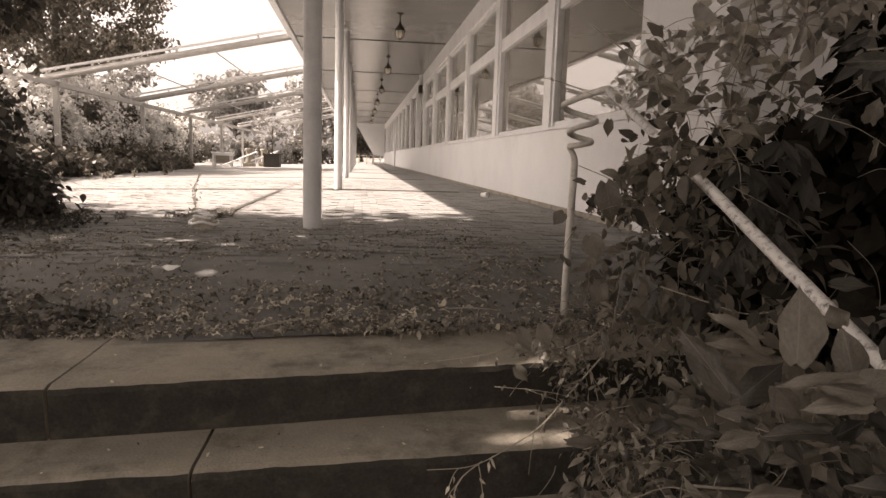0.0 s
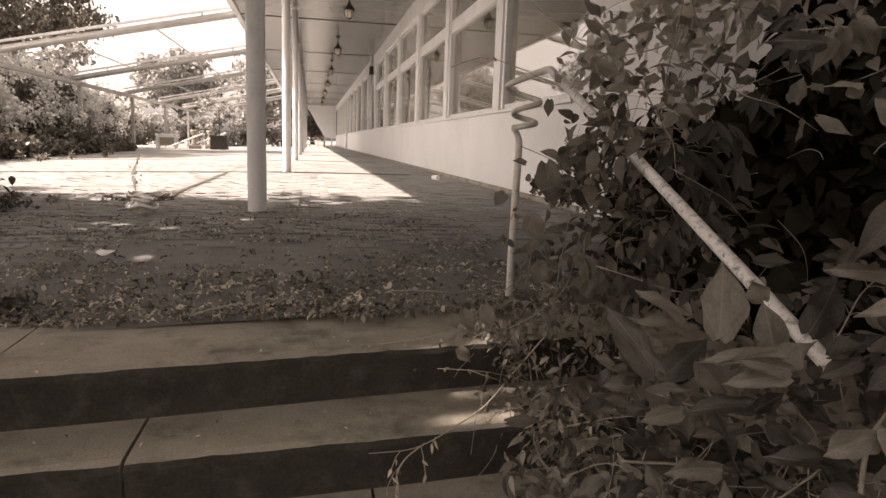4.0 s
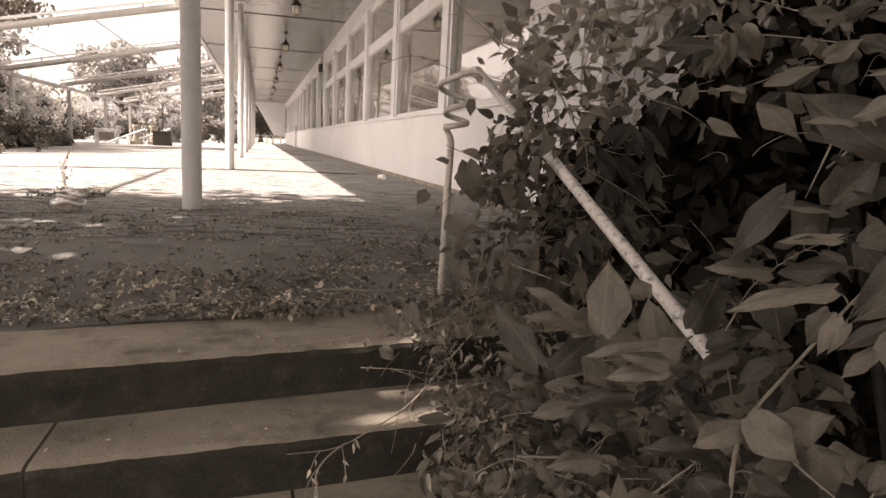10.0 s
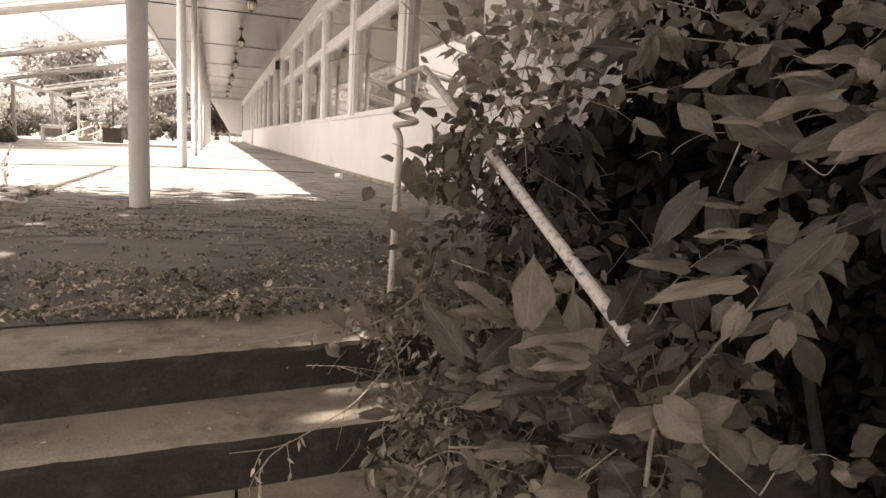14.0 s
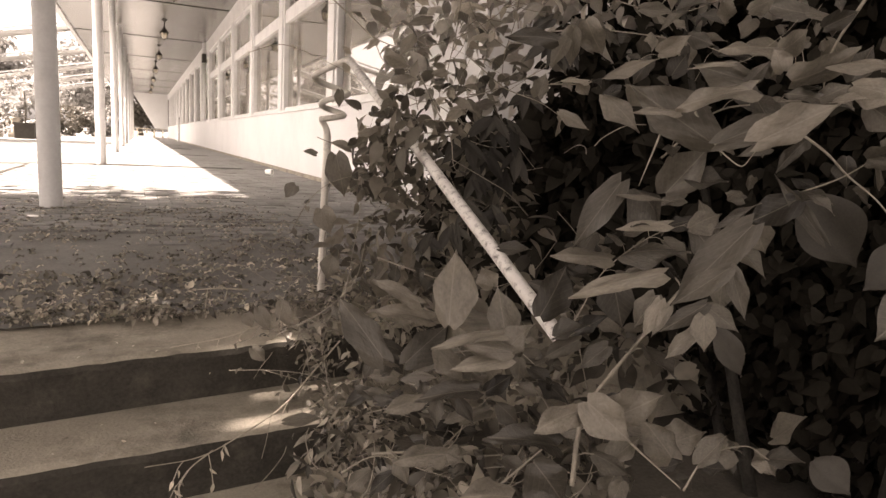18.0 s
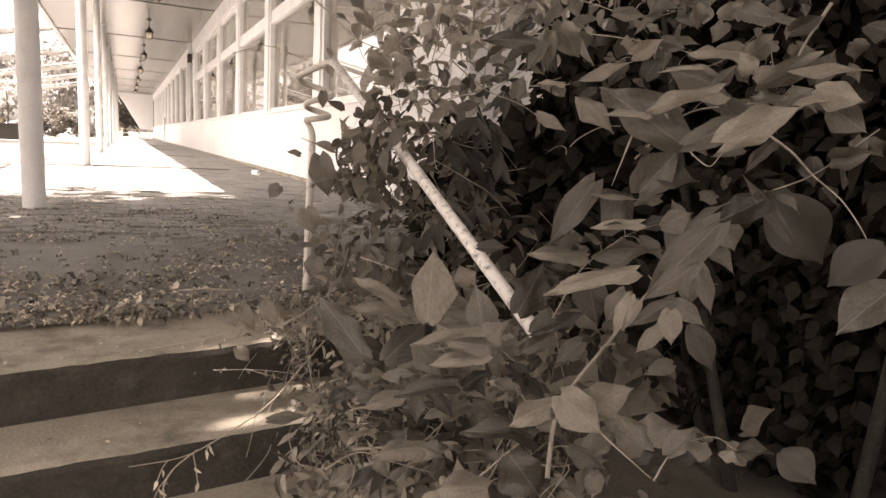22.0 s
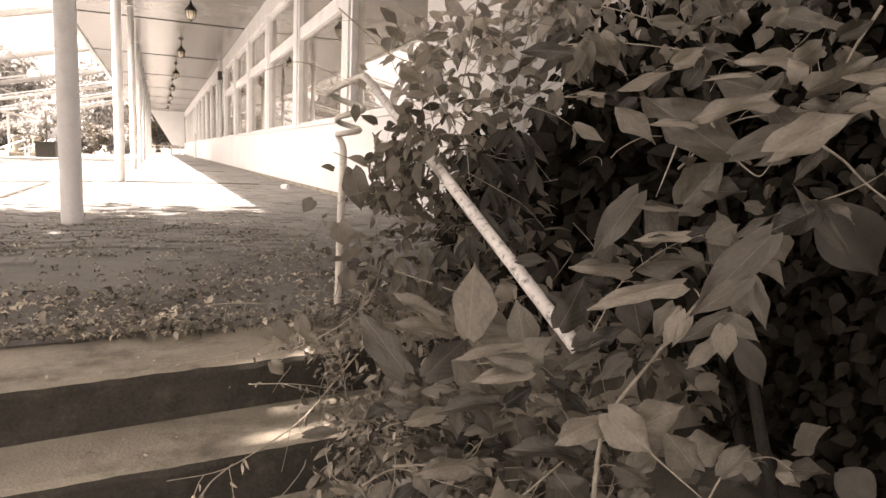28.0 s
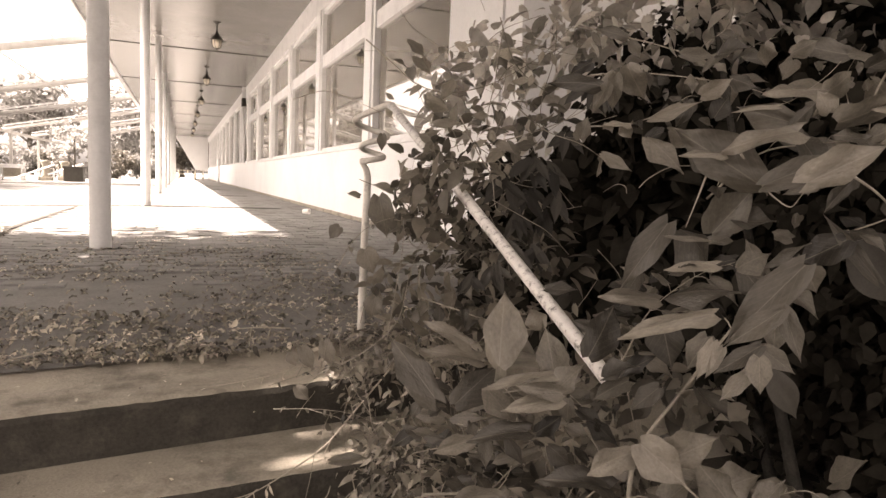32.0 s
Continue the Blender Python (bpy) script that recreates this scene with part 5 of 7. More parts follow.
leaf((1.214, 1.158, 0.193), (1.238, 1.160, 0.168), 0.021, (-0.363, -0.504, 0.784), 3, DULL_MESHES)
leaf((1.263, 1.227, 0.122), (1.265, 1.207, 0.083), 0.041, (-0.390, -0.542, 0.744), 4, DULL_MESHES)
leaf((0.993, 1.392, 0.101), (1.021, 1.398, 0.069), 0.019, (-0.249, -0.667, 0.702), 0, DULL_MESHES)
leaf((1.101, 1.367, 0.154), (1.146, 1.361, 0.166), 0.028, (-0.272, -0.566, 0.779), 2, DULL_MESHES)
leaf((1.083, 1.321, 0.130), (1.135, 1.318, 0.146), 0.025, (-0.296, -0.612, 0.733), 0, DULL_MESHES)
leaf((1.033, 1.213, 0.116), (1.003, 1.223, 0.132), 0.018, (-0.360, -0.740, 0.568), 2, DULL_MESHES)
leaf((1.180, 1.371, -0.008), (1.261, 1.370, -0.009), 0.037, (-0.285, -0.518, 0.807), 3, DULL_MESHES)
leaf((1.025, 1.320, 0.197), (1.032, 1.312, 0.177), 0.014, (-0.231, -0.538, 0.811), 7, DULL_MESHES)
leaf((1.142, 1.472, 0.176), (1.102, 1.492, 0.176), 0.022, (-0.303, -0.641, 0.705), 6, DULL_MESHES)
leaf((1.227, 1.191, 0.179), (1.227, 1.127, 0.173), 0.034, (-0.489, -0.691, 0.532), 6, DULL_MESHES)
leaf((1.191, 1.125, 0.262), (1.191, 1.129, 0.231), 0.024, (-0.359, -0.497, 0.790), 3, DULL_MESHES)
leaf((1.218, 1.218, 0.189), (1.223, 1.146, 0.181), 0.028, (-0.388, -0.572, 0.722), 4, DULL_MESHES)
leaf((1.069, 1.180, 0.135), (1.038, 1.212, 0.120), 0.025, (-0.309, -0.569, 0.762), 3, DULL_MESHES)
leaf((1.126, 1.197, 0.132), (1.069, 1.199, 0.116), 0.027, (-0.336, -0.564, 0.755), 2, DULL_MESHES)
leaf((1.069, 1.324, -0.003), (1.091, 1.264, 0.007), 0.026, (-0.241, -0.514, 0.823), 6, DULL_MESHES)
leaf((0.985, 1.233, 0.051), (1.044, 1.215, 0.055), 0.028, (-0.203, -0.477, 0.855), 1, DULL_MESHES)
leaf((1.038, 1.261, 0.059), (0.990, 1.300, 0.037), 0.035, (-0.244, -0.520, 0.818), 2, DULL_MESHES)
leaf((1.066, 1.278, 0.197), (1.027, 1.317, 0.174), 0.026, (-0.366, -0.750, 0.550), 3, DULL_MESHES)
leaf((1.031, 1.378, 0.170), (0.963, 1.377, 0.174), 0.031, (-0.301, -0.731, 0.612), 4, DULL_MESHES)
leaf((1.107, 1.348, 0.070), (1.112, 1.290, 0.066), 0.021, (-0.256, -0.518, 0.816), 3, DULL_MESHES)
leaf((0.984, 1.408, 0.162), (0.961, 1.401, 0.134), 0.025, (-0.236, -0.654, 0.719), 3, DULL_MESHES)
leaf((1.212, 1.141, 0.154), (1.260, 1.146, 0.134), 0.022, (-0.383, -0.523, 0.761), 4, DULL_MESHES)
leaf((1.037, 1.415, 0.121), (0.977, 1.453, 0.126), 0.035, (-0.318, -0.786, 0.530), 6, DULL_MESHES)
leaf((1.078, 1.465, 0.159), (1.083, 1.443, 0.134), 0.026, (-0.229, -0.543, 0.808), 3, DULL_MESHES)
leaf((1.181, 1.175, 0.078), (1.159, 1.199, 0.103), 0.031, (-0.388, -0.579, 0.717), 4, DULL_MESHES)
leaf((0.993, 1.277, 0.175), (1.023, 1.215, 0.200), 0.026, (-0.309, -0.742, 0.595), 3, DULL_MESHES)
leaf((0.989, 1.273, 0.153), (0.964, 1.267, 0.126), 0.021, (-0.319, -0.770, 0.552), 1, DULL_MESHES)
leaf((0.971, 1.227, 0.107), (0.981, 1.229, 0.083), 0.015, (-0.242, -0.583, 0.775), 2, DULL_MESHES)
leaf((0.974, 1.331, 0.163), (0.998, 1.329, 0.177), 0.019, (-0.245, -0.649, 0.720), 2, DULL_MESHES)
leaf((1.048, 1.243, 0.084), (1.114, 1.230, 0.075), 0.036, (-0.322, -0.661, 0.678), 2, DULL_MESHES)
leaf((1.115, 1.126, 0.074), (1.121, 1.055, 0.089), 0.025, (-0.345, -0.546, 0.764), 2, DULL_MESHES)
leaf((1.154, 1.155, 0.237), (1.147, 1.145, 0.196), 0.028, (-0.321, -0.490, 0.811), 3, DULL_MESHES)
leaf((1.111, 1.269, 0.062), (1.148, 1.258, 0.062), 0.020, (-0.295, -0.549, 0.782), 0, DULL_MESHES)
leaf((0.925, 1.226, 0.169), (0.943, 1.192, 0.179), 0.016, (-0.266, -0.726, 0.634), 6, DULL_MESHES)
leaf((1.108, 1.382, 0.196), (1.141, 1.300, 0.204), 0.031, (-0.360, -0.749, 0.557), 6, DULL_MESHES)
leaf((0.970, 1.309, 0.133), (0.943, 1.344, 0.135), 0.023, (-0.214, -0.562, 0.799), 0, DULL_MESHES)
leaf((1.093, 1.154, 0.068), (1.083, 1.167, 0.081), 0.016, (-0.338, -0.575, 0.745), 6, DULL_MESHES)
leaf((1.202, 1.368, 0.129), (1.206, 1.425, 0.136), 0.024, (-0.400, -0.700, 0.591), 4, DULL_MESHES)
leaf((1.160, 1.203, 0.046), (1.117, 1.181, 0.082), 0.015, (-0.333, -0.531, 0.779), 6, DULL_MESHES)
leaf((1.074, 1.343, 0.162), (1.130, 1.358, 0.151), 0.020, (-0.305, -0.653, 0.693), 2, DULL_MESHES)
leaf((1.315, 1.302, 0.182), (1.301, 1.338, 0.166), 0.017, (-0.397, -0.553, 0.733), 3, DULL_MESHES)
leaf((1.198, 1.393, 0.120), (1.222, 1.369, 0.088), 0.034, (-0.332, -0.597, 0.730), 2, DULL_MESHES)
leaf((1.220, 1.272, 0.184), (1.239, 1.287, 0.147), 0.024, (-0.310, -0.481, 0.820), 4, DULL_MESHES)
leaf((0.956, 1.215, 0.033), (0.913, 1.212, 0.007), 0.029, (-0.231, -0.573, 0.786), 1, DULL_MESHES)
leaf((1.421, 1.227, 0.320), (1.397, 1.250, 0.346), 0.020, (-0.474, -0.536, 0.699), 0, DULL_MESHES)
leaf((1.364, 1.379, 0.305), (1.347, 1.361, 0.280), 0.018, (-0.491, -0.689, 0.533), 0, DULL_MESHES)
leaf((1.390, 1.292, 0.327), (1.392, 1.246, 0.321), 0.015, (-0.473, -0.593, 0.651), 6, DULL_MESHES)
leaf((1.400, 1.273, 0.334), (1.454, 1.277, 0.308), 0.027, (-0.568, -0.690, 0.448), 6, DULL_MESHES)
leaf((1.512, 1.423, 0.396), (1.440, 1.407, 0.370), 0.030, (-0.507, -0.625, 0.594), 2, DULL_MESHES)
leaf((1.399, 1.335, 0.303), (1.374, 1.307, 0.282), 0.018, (-0.410, -0.529, 0.743), 3, DULL_MESHES)
leaf((1.445, 1.347, 0.389), (1.437, 1.386, 0.402), 0.020, (-0.445, -0.551, 0.706), 1, DULL_MESHES)
leaf((1.520, 1.488, 0.279), (1.513, 1.495, 0.240), 0.024, (-0.427, -0.550, 0.718), 7, DULL_MESHES)
leaf((1.438, 1.485, 0.268), (1.414, 1.521, 0.225), 0.027, (-0.471, -0.662, 0.583), 1, DULL_MESHES)
leaf((1.506, 1.331, 0.419), (1.541, 1.294, 0.432), 0.025, (-0.503, -0.573, 0.648), 4, DULL_MESHES)
leaf((1.449, 1.366, 0.386), (1.449, 1.300, 0.367), 0.033, (-0.530, -0.665, 0.526), 7, DULL_MESHES)
leaf((1.618, 1.391, 0.397), (1.614, 1.423, 0.357), 0.022, (-0.605, -0.650, 0.459), 2, DULL_MESHES)
leaf((1.474, 1.359, 0.399), (1.486, 1.346, 0.423), 0.019, (-0.450, -0.545, 0.707), 6, DULL_MESHES)
leaf((1.418, 1.310, 0.275), (1.356, 1.297, 0.320), 0.029, (-0.470, -0.580, 0.665), 2, DULL_MESHES)
leaf((1.409, 1.395, 0.381), (1.484, 1.389, 0.393), 0.029, (-0.397, -0.536, 0.745), 4, DULL_MESHES)
leaf((1.454, 1.417, 0.375), (1.439, 1.370, 0.351), 0.023, (-0.495, -0.645, 0.582), 1, DULL_MESHES)
leaf((1.432, 1.235, 0.310), (1.374, 1.218, 0.311), 0.015, (-0.385, -0.433, 0.815), 6, DULL_MESHES)
leaf((1.476, 1.360, 0.401), (1.405, 1.352, 0.435), 0.029, (-0.524, -0.634, 0.569), 1, DULL_MESHES)
leaf((1.444, 1.353, 0.387), (1.390, 1.350, 0.407), 0.025, (-0.423, -0.527, 0.738), 7, DULL_MESHES)
leaf((1.423, 1.283, 0.392), (1.451, 1.296, 0.368), 0.017, (-0.512, -0.611, 0.604), 2, DULL_MESHES)
leaf((1.415, 1.448, 0.269), (1.371, 1.485, 0.296), 0.034, (-0.511, -0.716, 0.475), 6, DULL_MESHES)
leaf((1.462, 1.369, 0.287), (1.439, 1.398, 0.292), 0.021, (-0.454, -0.563, 0.691), 4, DULL_MESHES)
leaf((1.422, 1.407, 0.334), (1.454, 1.363, 0.319), 0.035, (-0.471, -0.633, 0.615), 4, DULL_MESHES)
leaf((1.510, 1.430, 0.325), (1.468, 1.500, 0.317), 0.029, (-0.389, -0.482, 0.785), 7, DULL_MESHES)
leaf((1.525, 1.287, 0.378), (1.499, 1.291, 0.401), 0.017, (-0.620, -0.663, 0.420), 3, DULL_MESHES)
leaf((1.419, 1.413, 0.302), (1.389, 1.430, 0.273), 0.019, (-0.437, -0.591, 0.679), 6, DULL_MESHES)
leaf((1.628, 1.242, 0.857), (1.576, 1.260, 0.865), 0.030, (-0.689, -0.636, 0.347), 0, DULL_MESHES)
leaf((1.589, 1.045, 0.833), (1.540, 1.103, 0.849), 0.047, (-0.735, -0.563, 0.378), 4, DULL_MESHES)
leaf((1.568, 1.365, 0.681), (1.593, 1.299, 0.632), 0.047, (-0.652, -0.719, 0.240), 3, DULL_MESHES)
leaf((1.382, 1.281, 0.426), (1.330, 1.264, 0.375), 0.033, (-0.424, -0.530, 0.734), 7, DULL_MESHES)
leaf((1.623, 1.179, 0.848), (1.581, 1.163, 0.799), 0.036, (-0.716, -0.621, 0.318), 4, DULL_MESHES)
leaf((1.531, 1.310, 0.670), (1.534, 1.268, 0.627), 0.027, (-0.461, -0.502, 0.732), 4, DULL_MESHES)
leaf((1.535, 1.174, 0.450), (1.544, 1.110, 0.403), 0.047, (-0.674, -0.635, 0.377), 3, DULL_MESHES)
leaf((1.667, 0.988, 0.601), (1.665, 0.977, 0.551), 0.038, (-0.674, -0.444, 0.590), 3, DULL_MESHES)
leaf((1.735, 1.130, 0.557), (1.731, 1.073, 0.547), 0.028, (-0.554, -0.411, 0.724), 3, DULL_MESHES)
leaf((1.528, 1.040, 0.768), (1.509, 1.106, 0.782), 0.035, (-0.769, -0.622, 0.150), 1, DULL_MESHES)
leaf((1.613, 1.164, 0.776), (1.599, 1.234, 0.793), 0.029, (-0.641, -0.552, 0.534), 2, DULL_MESHES)
leaf((1.403, 1.084, 0.652), (1.413, 1.055, 0.617), 0.025, (-0.556, -0.546, 0.626), 3, DULL_MESHES)
leaf((1.468, 1.211, 0.371), (1.452, 1.278, 0.351), 0.023, (-0.426, -0.449, 0.785), 7, DULL_MESHES)
leaf((1.243, 1.251, 0.774), (1.158, 1.269, 0.785), 0.041, (-0.530, -0.777, 0.338), 6, DULL_MESHES)
leaf((1.531, 1.163, 0.862), (1.552, 1.169, 0.823), 0.031, (-0.624, -0.584, 0.519), 7, DULL_MESHES)
leaf((1.545, 0.975, 0.623), (1.488, 0.980, 0.584), 0.030, (-0.545, -0.397, 0.738), 6, DULL_MESHES)
leaf((1.740, 1.195, 0.613), (1.675, 1.216, 0.597), 0.029, (-0.716, -0.569, 0.403), 0, DULL_MESHES)
leaf((1.519, 1.248, 0.862), (1.460, 1.239, 0.823), 0.025, (-0.621, -0.644, 0.447), 2, DULL_MESHES)
leaf((1.385, 1.231, 0.406), (1.323, 1.205, 0.388), 0.020, (-0.459, -0.544, 0.702), 1, DULL_MESHES)
leaf((1.594, 1.038, 0.529), (1.598, 1.110, 0.493), 0.033, (-0.527, -0.398, 0.751), 6, DULL_MESHES)
leaf((1.316, 1.203, 0.684), (1.341, 1.133, 0.638), 0.046, (-0.511, -0.644, 0.569), 3, DULL_MESHES)
leaf((1.730, 1.094, 0.810), (1.790, 1.068, 0.758), 0.055, (-0.728, -0.519, 0.448), 6, DULL_MESHES)
leaf((1.422, 0.946, 0.743), (1.353, 0.983, 0.762), 0.059, (-0.45, -0.28, 0.85), 1)
leaf((1.440, 0.961, 0.747), (1.466, 0.932, 0.769), 0.043, (-0.53, -0.67, -0.52), 3, DULL_MESHES)
leaf((1.359, 0.947, 0.689), (1.369, 0.919, 0.721), 0.021, (-0.75, -0.64, -0.15), 1, MID_MESHES)
leaf((1.410, 0.928, 0.712), (1.394, 0.933, 0.743), 0.033, (-0.59, -0.74, 0.31), 0)
leaf((1.385, 0.953, 0.695), (1.336, 1.035, 0.725), 0.046, (-0.62, -0.76, -0.19), 2, DULL_MESHES)
# lit rim of the leaf above, put in as a narrow pale leaf
leaf((1.341, 0.956, 0.717), (1.288, 0.987, 0.711), 0.011, (-0.61, -0.57, 0.56), 2)
leaf((1.329, 0.909, 0.679), (1.245, 0.957, 0.664), 0.055, (-0.62, -0.26, 0.74), 7, MID_MESHES)
leaf((1.317, 0.951, 0.604), (1.217, 1.022, 0.682), 0.073, (-0.72, -0.70, -0.03), 3, DULL_MESHES)
leaf((1.261, 0.964, 0.645), (1.201, 0.985, 0.651), 0.020, (-0.54, -0.51, 0.66), 6)
leaf((1.313, 0.942, 0.605), (1.362, 0.858, 0.654), 0.039, (-0.73, -0.61, 0.30), 0, DULL_MESHES)
leaf((1.315, 0.877, 0.609), (1.380, 0.812, 0.663), 0.048, (-0.55, -0.82, 0.18), 7, MID_MESHES)
# narrow pale leaf added as the bright edge of the one before
leaf((1.354, 0.808, 0.660), (1.354, 0.765, 0.666), 0.014, (-0.55, -0.63, 0.54), 2)
leaf((1.406, 0.866, 0.671), (1.374, 0.888, 0.683), 0.034, (-0.59, -0.43, 0.69), 7, MID_MESHES)
leaf((1.417, 0.874, 0.671), (1.434, 0.844, 0.691), 0.033, (-0.88, -0.48, -0.08), 3, DULL_MESHES)
leaf((1.402, 0.907, 0.696), (1.440, 0.836, 0.716), 0.053, (-0.29, -0.80, -0.52), 6, DULL_MESHES)
leaf((1.379, 0.836, 0.709), (1.385, 0.743, 0.710), 0.020, (-0.74, -0.36, 0.57), 6)
leaf((1.477, 0.871, 0.701), (1.488, 0.855, 0.747), 0.034, (-0.86, -0.50, 0.03), 4, MID_MESHES)
leaf((1.460, 0.857, 0.692), (1.485, 0.802, 0.678), 0.042, (-0.69, -0.71, 0.12), 1)
leaf((1.518, 0.866, 0.669), (1.533, 0.824, 0.636), 0.048, (-0.91, -0.42, -0.04), 0, DULL_MESHES)
leaf((1.551, 0.880, 0.596), (1.578, 0.834, 0.604), 0.040, (-0.89, -0.28, -0.36), 2, DULL_MESHES)
leaf((1.371, 1.089, 0.524), (1.415, 1.048, 0.603), 0.066, (-0.77, -0.64, 0.07), 4, DULL_MESHES)
leaf((1.390, 1.063, 0.549), (1.431, 1.018, 0.544), 0.042, (-0.48, -0.58, 0.66), 4, DULL_MESHES)
leaf((1.237, 1.044, 0.542), (1.179, 1.075, 0.438), 0.047, (-0.65, -0.69, 0.32), 0, DULL_MESHES)
leaf((1.262, 1.040, 0.533), (1.300, 0.991, 0.498), 0.067, (-0.35, -0.52, 0.78), 6, MID_MESHES)
# thin pale sliver for the gleam along the previous leaf's edge
leaf((1.227, 1.032, 0.524), (1.271, 0.966, 0.524), 0.011, (-0.42, -0.49, 0.77), 1)
leaf((1.365, 1.025, 0.474), (1.391, 0.995, 0.507), 0.041, (-0.61, -0.61, 0.51), 3, MID_MESHES)
leaf((1.375, 0.980, 0.486), (1.392, 0.935, 0.532), 0.023, (-0.30, -0.46, 0.84), 6, MID_MESHES)
leaf((1.486, 0.884, 0.475), (1.432, 0.939, 0.567), 0.023, (-0.84, -0.41, 0.37), 4, DULL_MESHES)
leaf((1.455, 0.912, 0.532), (1.412, 0.956, 0.487), 0.053, (-0.79, -0.50, 0.36), 4, DULL_MESHES)
leaf((1.435, 0.966, 0.491), (1.451, 0.948, 0.444), 0.048, (-0.76, -0.53, 0.37), 0, DULL_MESHES)
leaf((1.458, 0.893, 0.537), (1.461, 0.855, 0.521), 0.018, (-0.40, -0.24, 0.88), 2, DULL_MESHES)
leaf((1.299, 1.004, 0.483), (1.231, 1.036, 0.477), 0.025, (-0.35, -0.63, 0.69), 7)
# two big dim leaves, shaded by colour through form 5
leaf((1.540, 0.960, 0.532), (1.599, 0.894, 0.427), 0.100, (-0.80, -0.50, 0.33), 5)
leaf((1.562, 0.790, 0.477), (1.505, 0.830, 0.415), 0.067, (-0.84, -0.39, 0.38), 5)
leaf((1.458, 0.718, 0.432), (1.410, 0.750, 0.373), 0.062, (-0.80, -0.30, 0.53), 0, MID_MESHES)
leaf((1.298, 0.856, 0.500), (1.220, 0.903, 0.389), 0.050, (-0.75, -0.59, 0.30), 0, MID_MESHES)
leaf((1.217, 0.814, 0.455), (1.169, 0.849, 0.403), 0.028, (-0.68, -0.64, 0.36), 4, MID_MESHES)
leaf((1.227, 0.820, 0.454), (1.240, 0.801, 0.393), 0.024, (-0.75, -0.56, 0.34), 4, DULL_MESHES)
leaf((1.243, 0.844, 0.440), (1.231, 0.832, 0.394), 0.034, (-0.71, -0.57, 0.41), 4, DULL_MESHES)
leaf((1.191, 0.818, 0.411), (1.149, 0.844, 0.371), 0.024, (-0.71, -0.50, 0.49), 4, MID_MESHES)
leaf((1.167, 0.797, 0.404), (1.160, 0.785, 0.365), 0.029, (-0.71, -0.56, 0.42), 0)
leaf((1.194, 0.819, 0.408), (1.212, 0.784, 0.386), 0.026, (-0.63, -0.67, 0.39), 0, DULL_MESHES)
leaf((1.416, 0.991, 0.316), (1.443, 0.953, 0.244), 0.044, (-0.65, -0.52, 0.55), 5)
leaf((1.198, 0.837, 0.372), (1.180, 0.858, 0.331), 0.024, (-0.69, -0.46, 0.56), 4, MID_MESHES)
leaf((1.175, 0.885, 0.407), (1.147, 0.886, 0.364), 0.036, (-0.62, -0.62, 0.49), 4, MID_MESHES)
leaf((1.162, 0.862, 0.407), (1.140, 0.862, 0.359), 0.022, (-0.62, -0.63, 0.46), 4)
leaf((1.166, 0.850, 0.402), (1.146, 0.854, 0.363), 0.015, (-0.69, -0.57, 0.44), 4, MID_MESHES)
leaf((1.260, 0.961, 0.418), (1.134, 1.010, 0.397), 0.043, (-0.51, -0.38, 0.77), 6)
leaf((1.259, 1.065, 0.384), (1.265, 1.040, 0.311), 0.058, (-0.61, -0.63, 0.47), 0, DULL_MESHES)
leaf((1.254, 1.069, 0.419), (1.166, 1.101, 0.434), 0.046, (-0.46, -0.39, 0.80), 1, MID_MESHES)
leaf((1.259, 1.052, 0.429), (1.301, 0.973, 0.465), 0.043, (-0.38, -0.54, 0.75), 6, MID_MESHES)
leaf((1.165, 1.123, 0.317), (1.222, 1.126, 0.402), 0.061, (-0.61, -0.73, -0.31), 3, DULL_MESHES)
leaf((1.151, 1.243, 0.409), (1.194, 1.205, 0.411), 0.025, (-0.46, -0.74, 0.49), 4, DULL_MESHES)
leaf((0.982, 1.084, 0.326), (0.993, 1.102, 0.435), 0.065, (-0.40, -0.70, 0.59), 3)
leaf((0.882, 1.082, 0.286), (0.827, 1.127, 0.370), 0.048, (-0.30, -0.81, 0.50), 7, MID_MESHES)
leaf((0.960, 1.144, 0.345), (0.896, 1.164, 0.385), 0.033, (-0.08, -0.64, 0.76), 7)
leaf((0.980, 1.143, 0.318), (0.888, 1.147, 0.346), 0.036, (-0.30, -0.59, 0.75), 2, MID_MESHES)
leaf((1.061, 1.101, 0.376), (1.046, 1.113, 0.406), 0.034, (-0.74, -0.58, 0.35), 4)
leaf((1.089, 1.100, 0.289), (1.087, 1.122, 0.370), 0.055, (-0.27, -0.80, 0.54), 1, MID_MESHES)
leaf((1.074, 1.060, 0.316), (0.956, 1.086, 0.300), 0.030, (-0.39, -0.31, 0.87), 7, MID_MESHES)
leaf((1.057, 1.028, 0.296), (0.999, 1.054, 0.312), 0.039, (-0.30, -0.54, 0.79), 1)
leaf((1.060, 1.032, 0.285), (0.972, 1.050, 0.279), 0.034, (-0.20, -0.53, 0.82), 1)
leaf((1.059, 1.051, 0.288), (1.087, 1.030, 0.339), 0.039, (-0.42, -0.50, 0.76), 7)
leaf((0.943, 1.148, 0.250), (1.012, 1.145, 0.311), 0.051, (-0.31, -0.81, 0.49), 1, DULL_MESHES)
leaf((0.991, 1.137, 0.273), (1.022, 1.103, 0.230), 0.040, (-0.54, -0.61, 0.59), 1, DULL_MESHES)
leaf((1.018, 1.053, 0.234), (0.930, 1.071, 0.234), 0.042, (-0.35, -0.39, 0.85), 2, MID_MESHES)
leaf((1.108, 0.916, 0.260), (1.142, 0.864, 0.221), 0.055, (-0.57, -0.74, 0.36), 0, MID_MESHES)
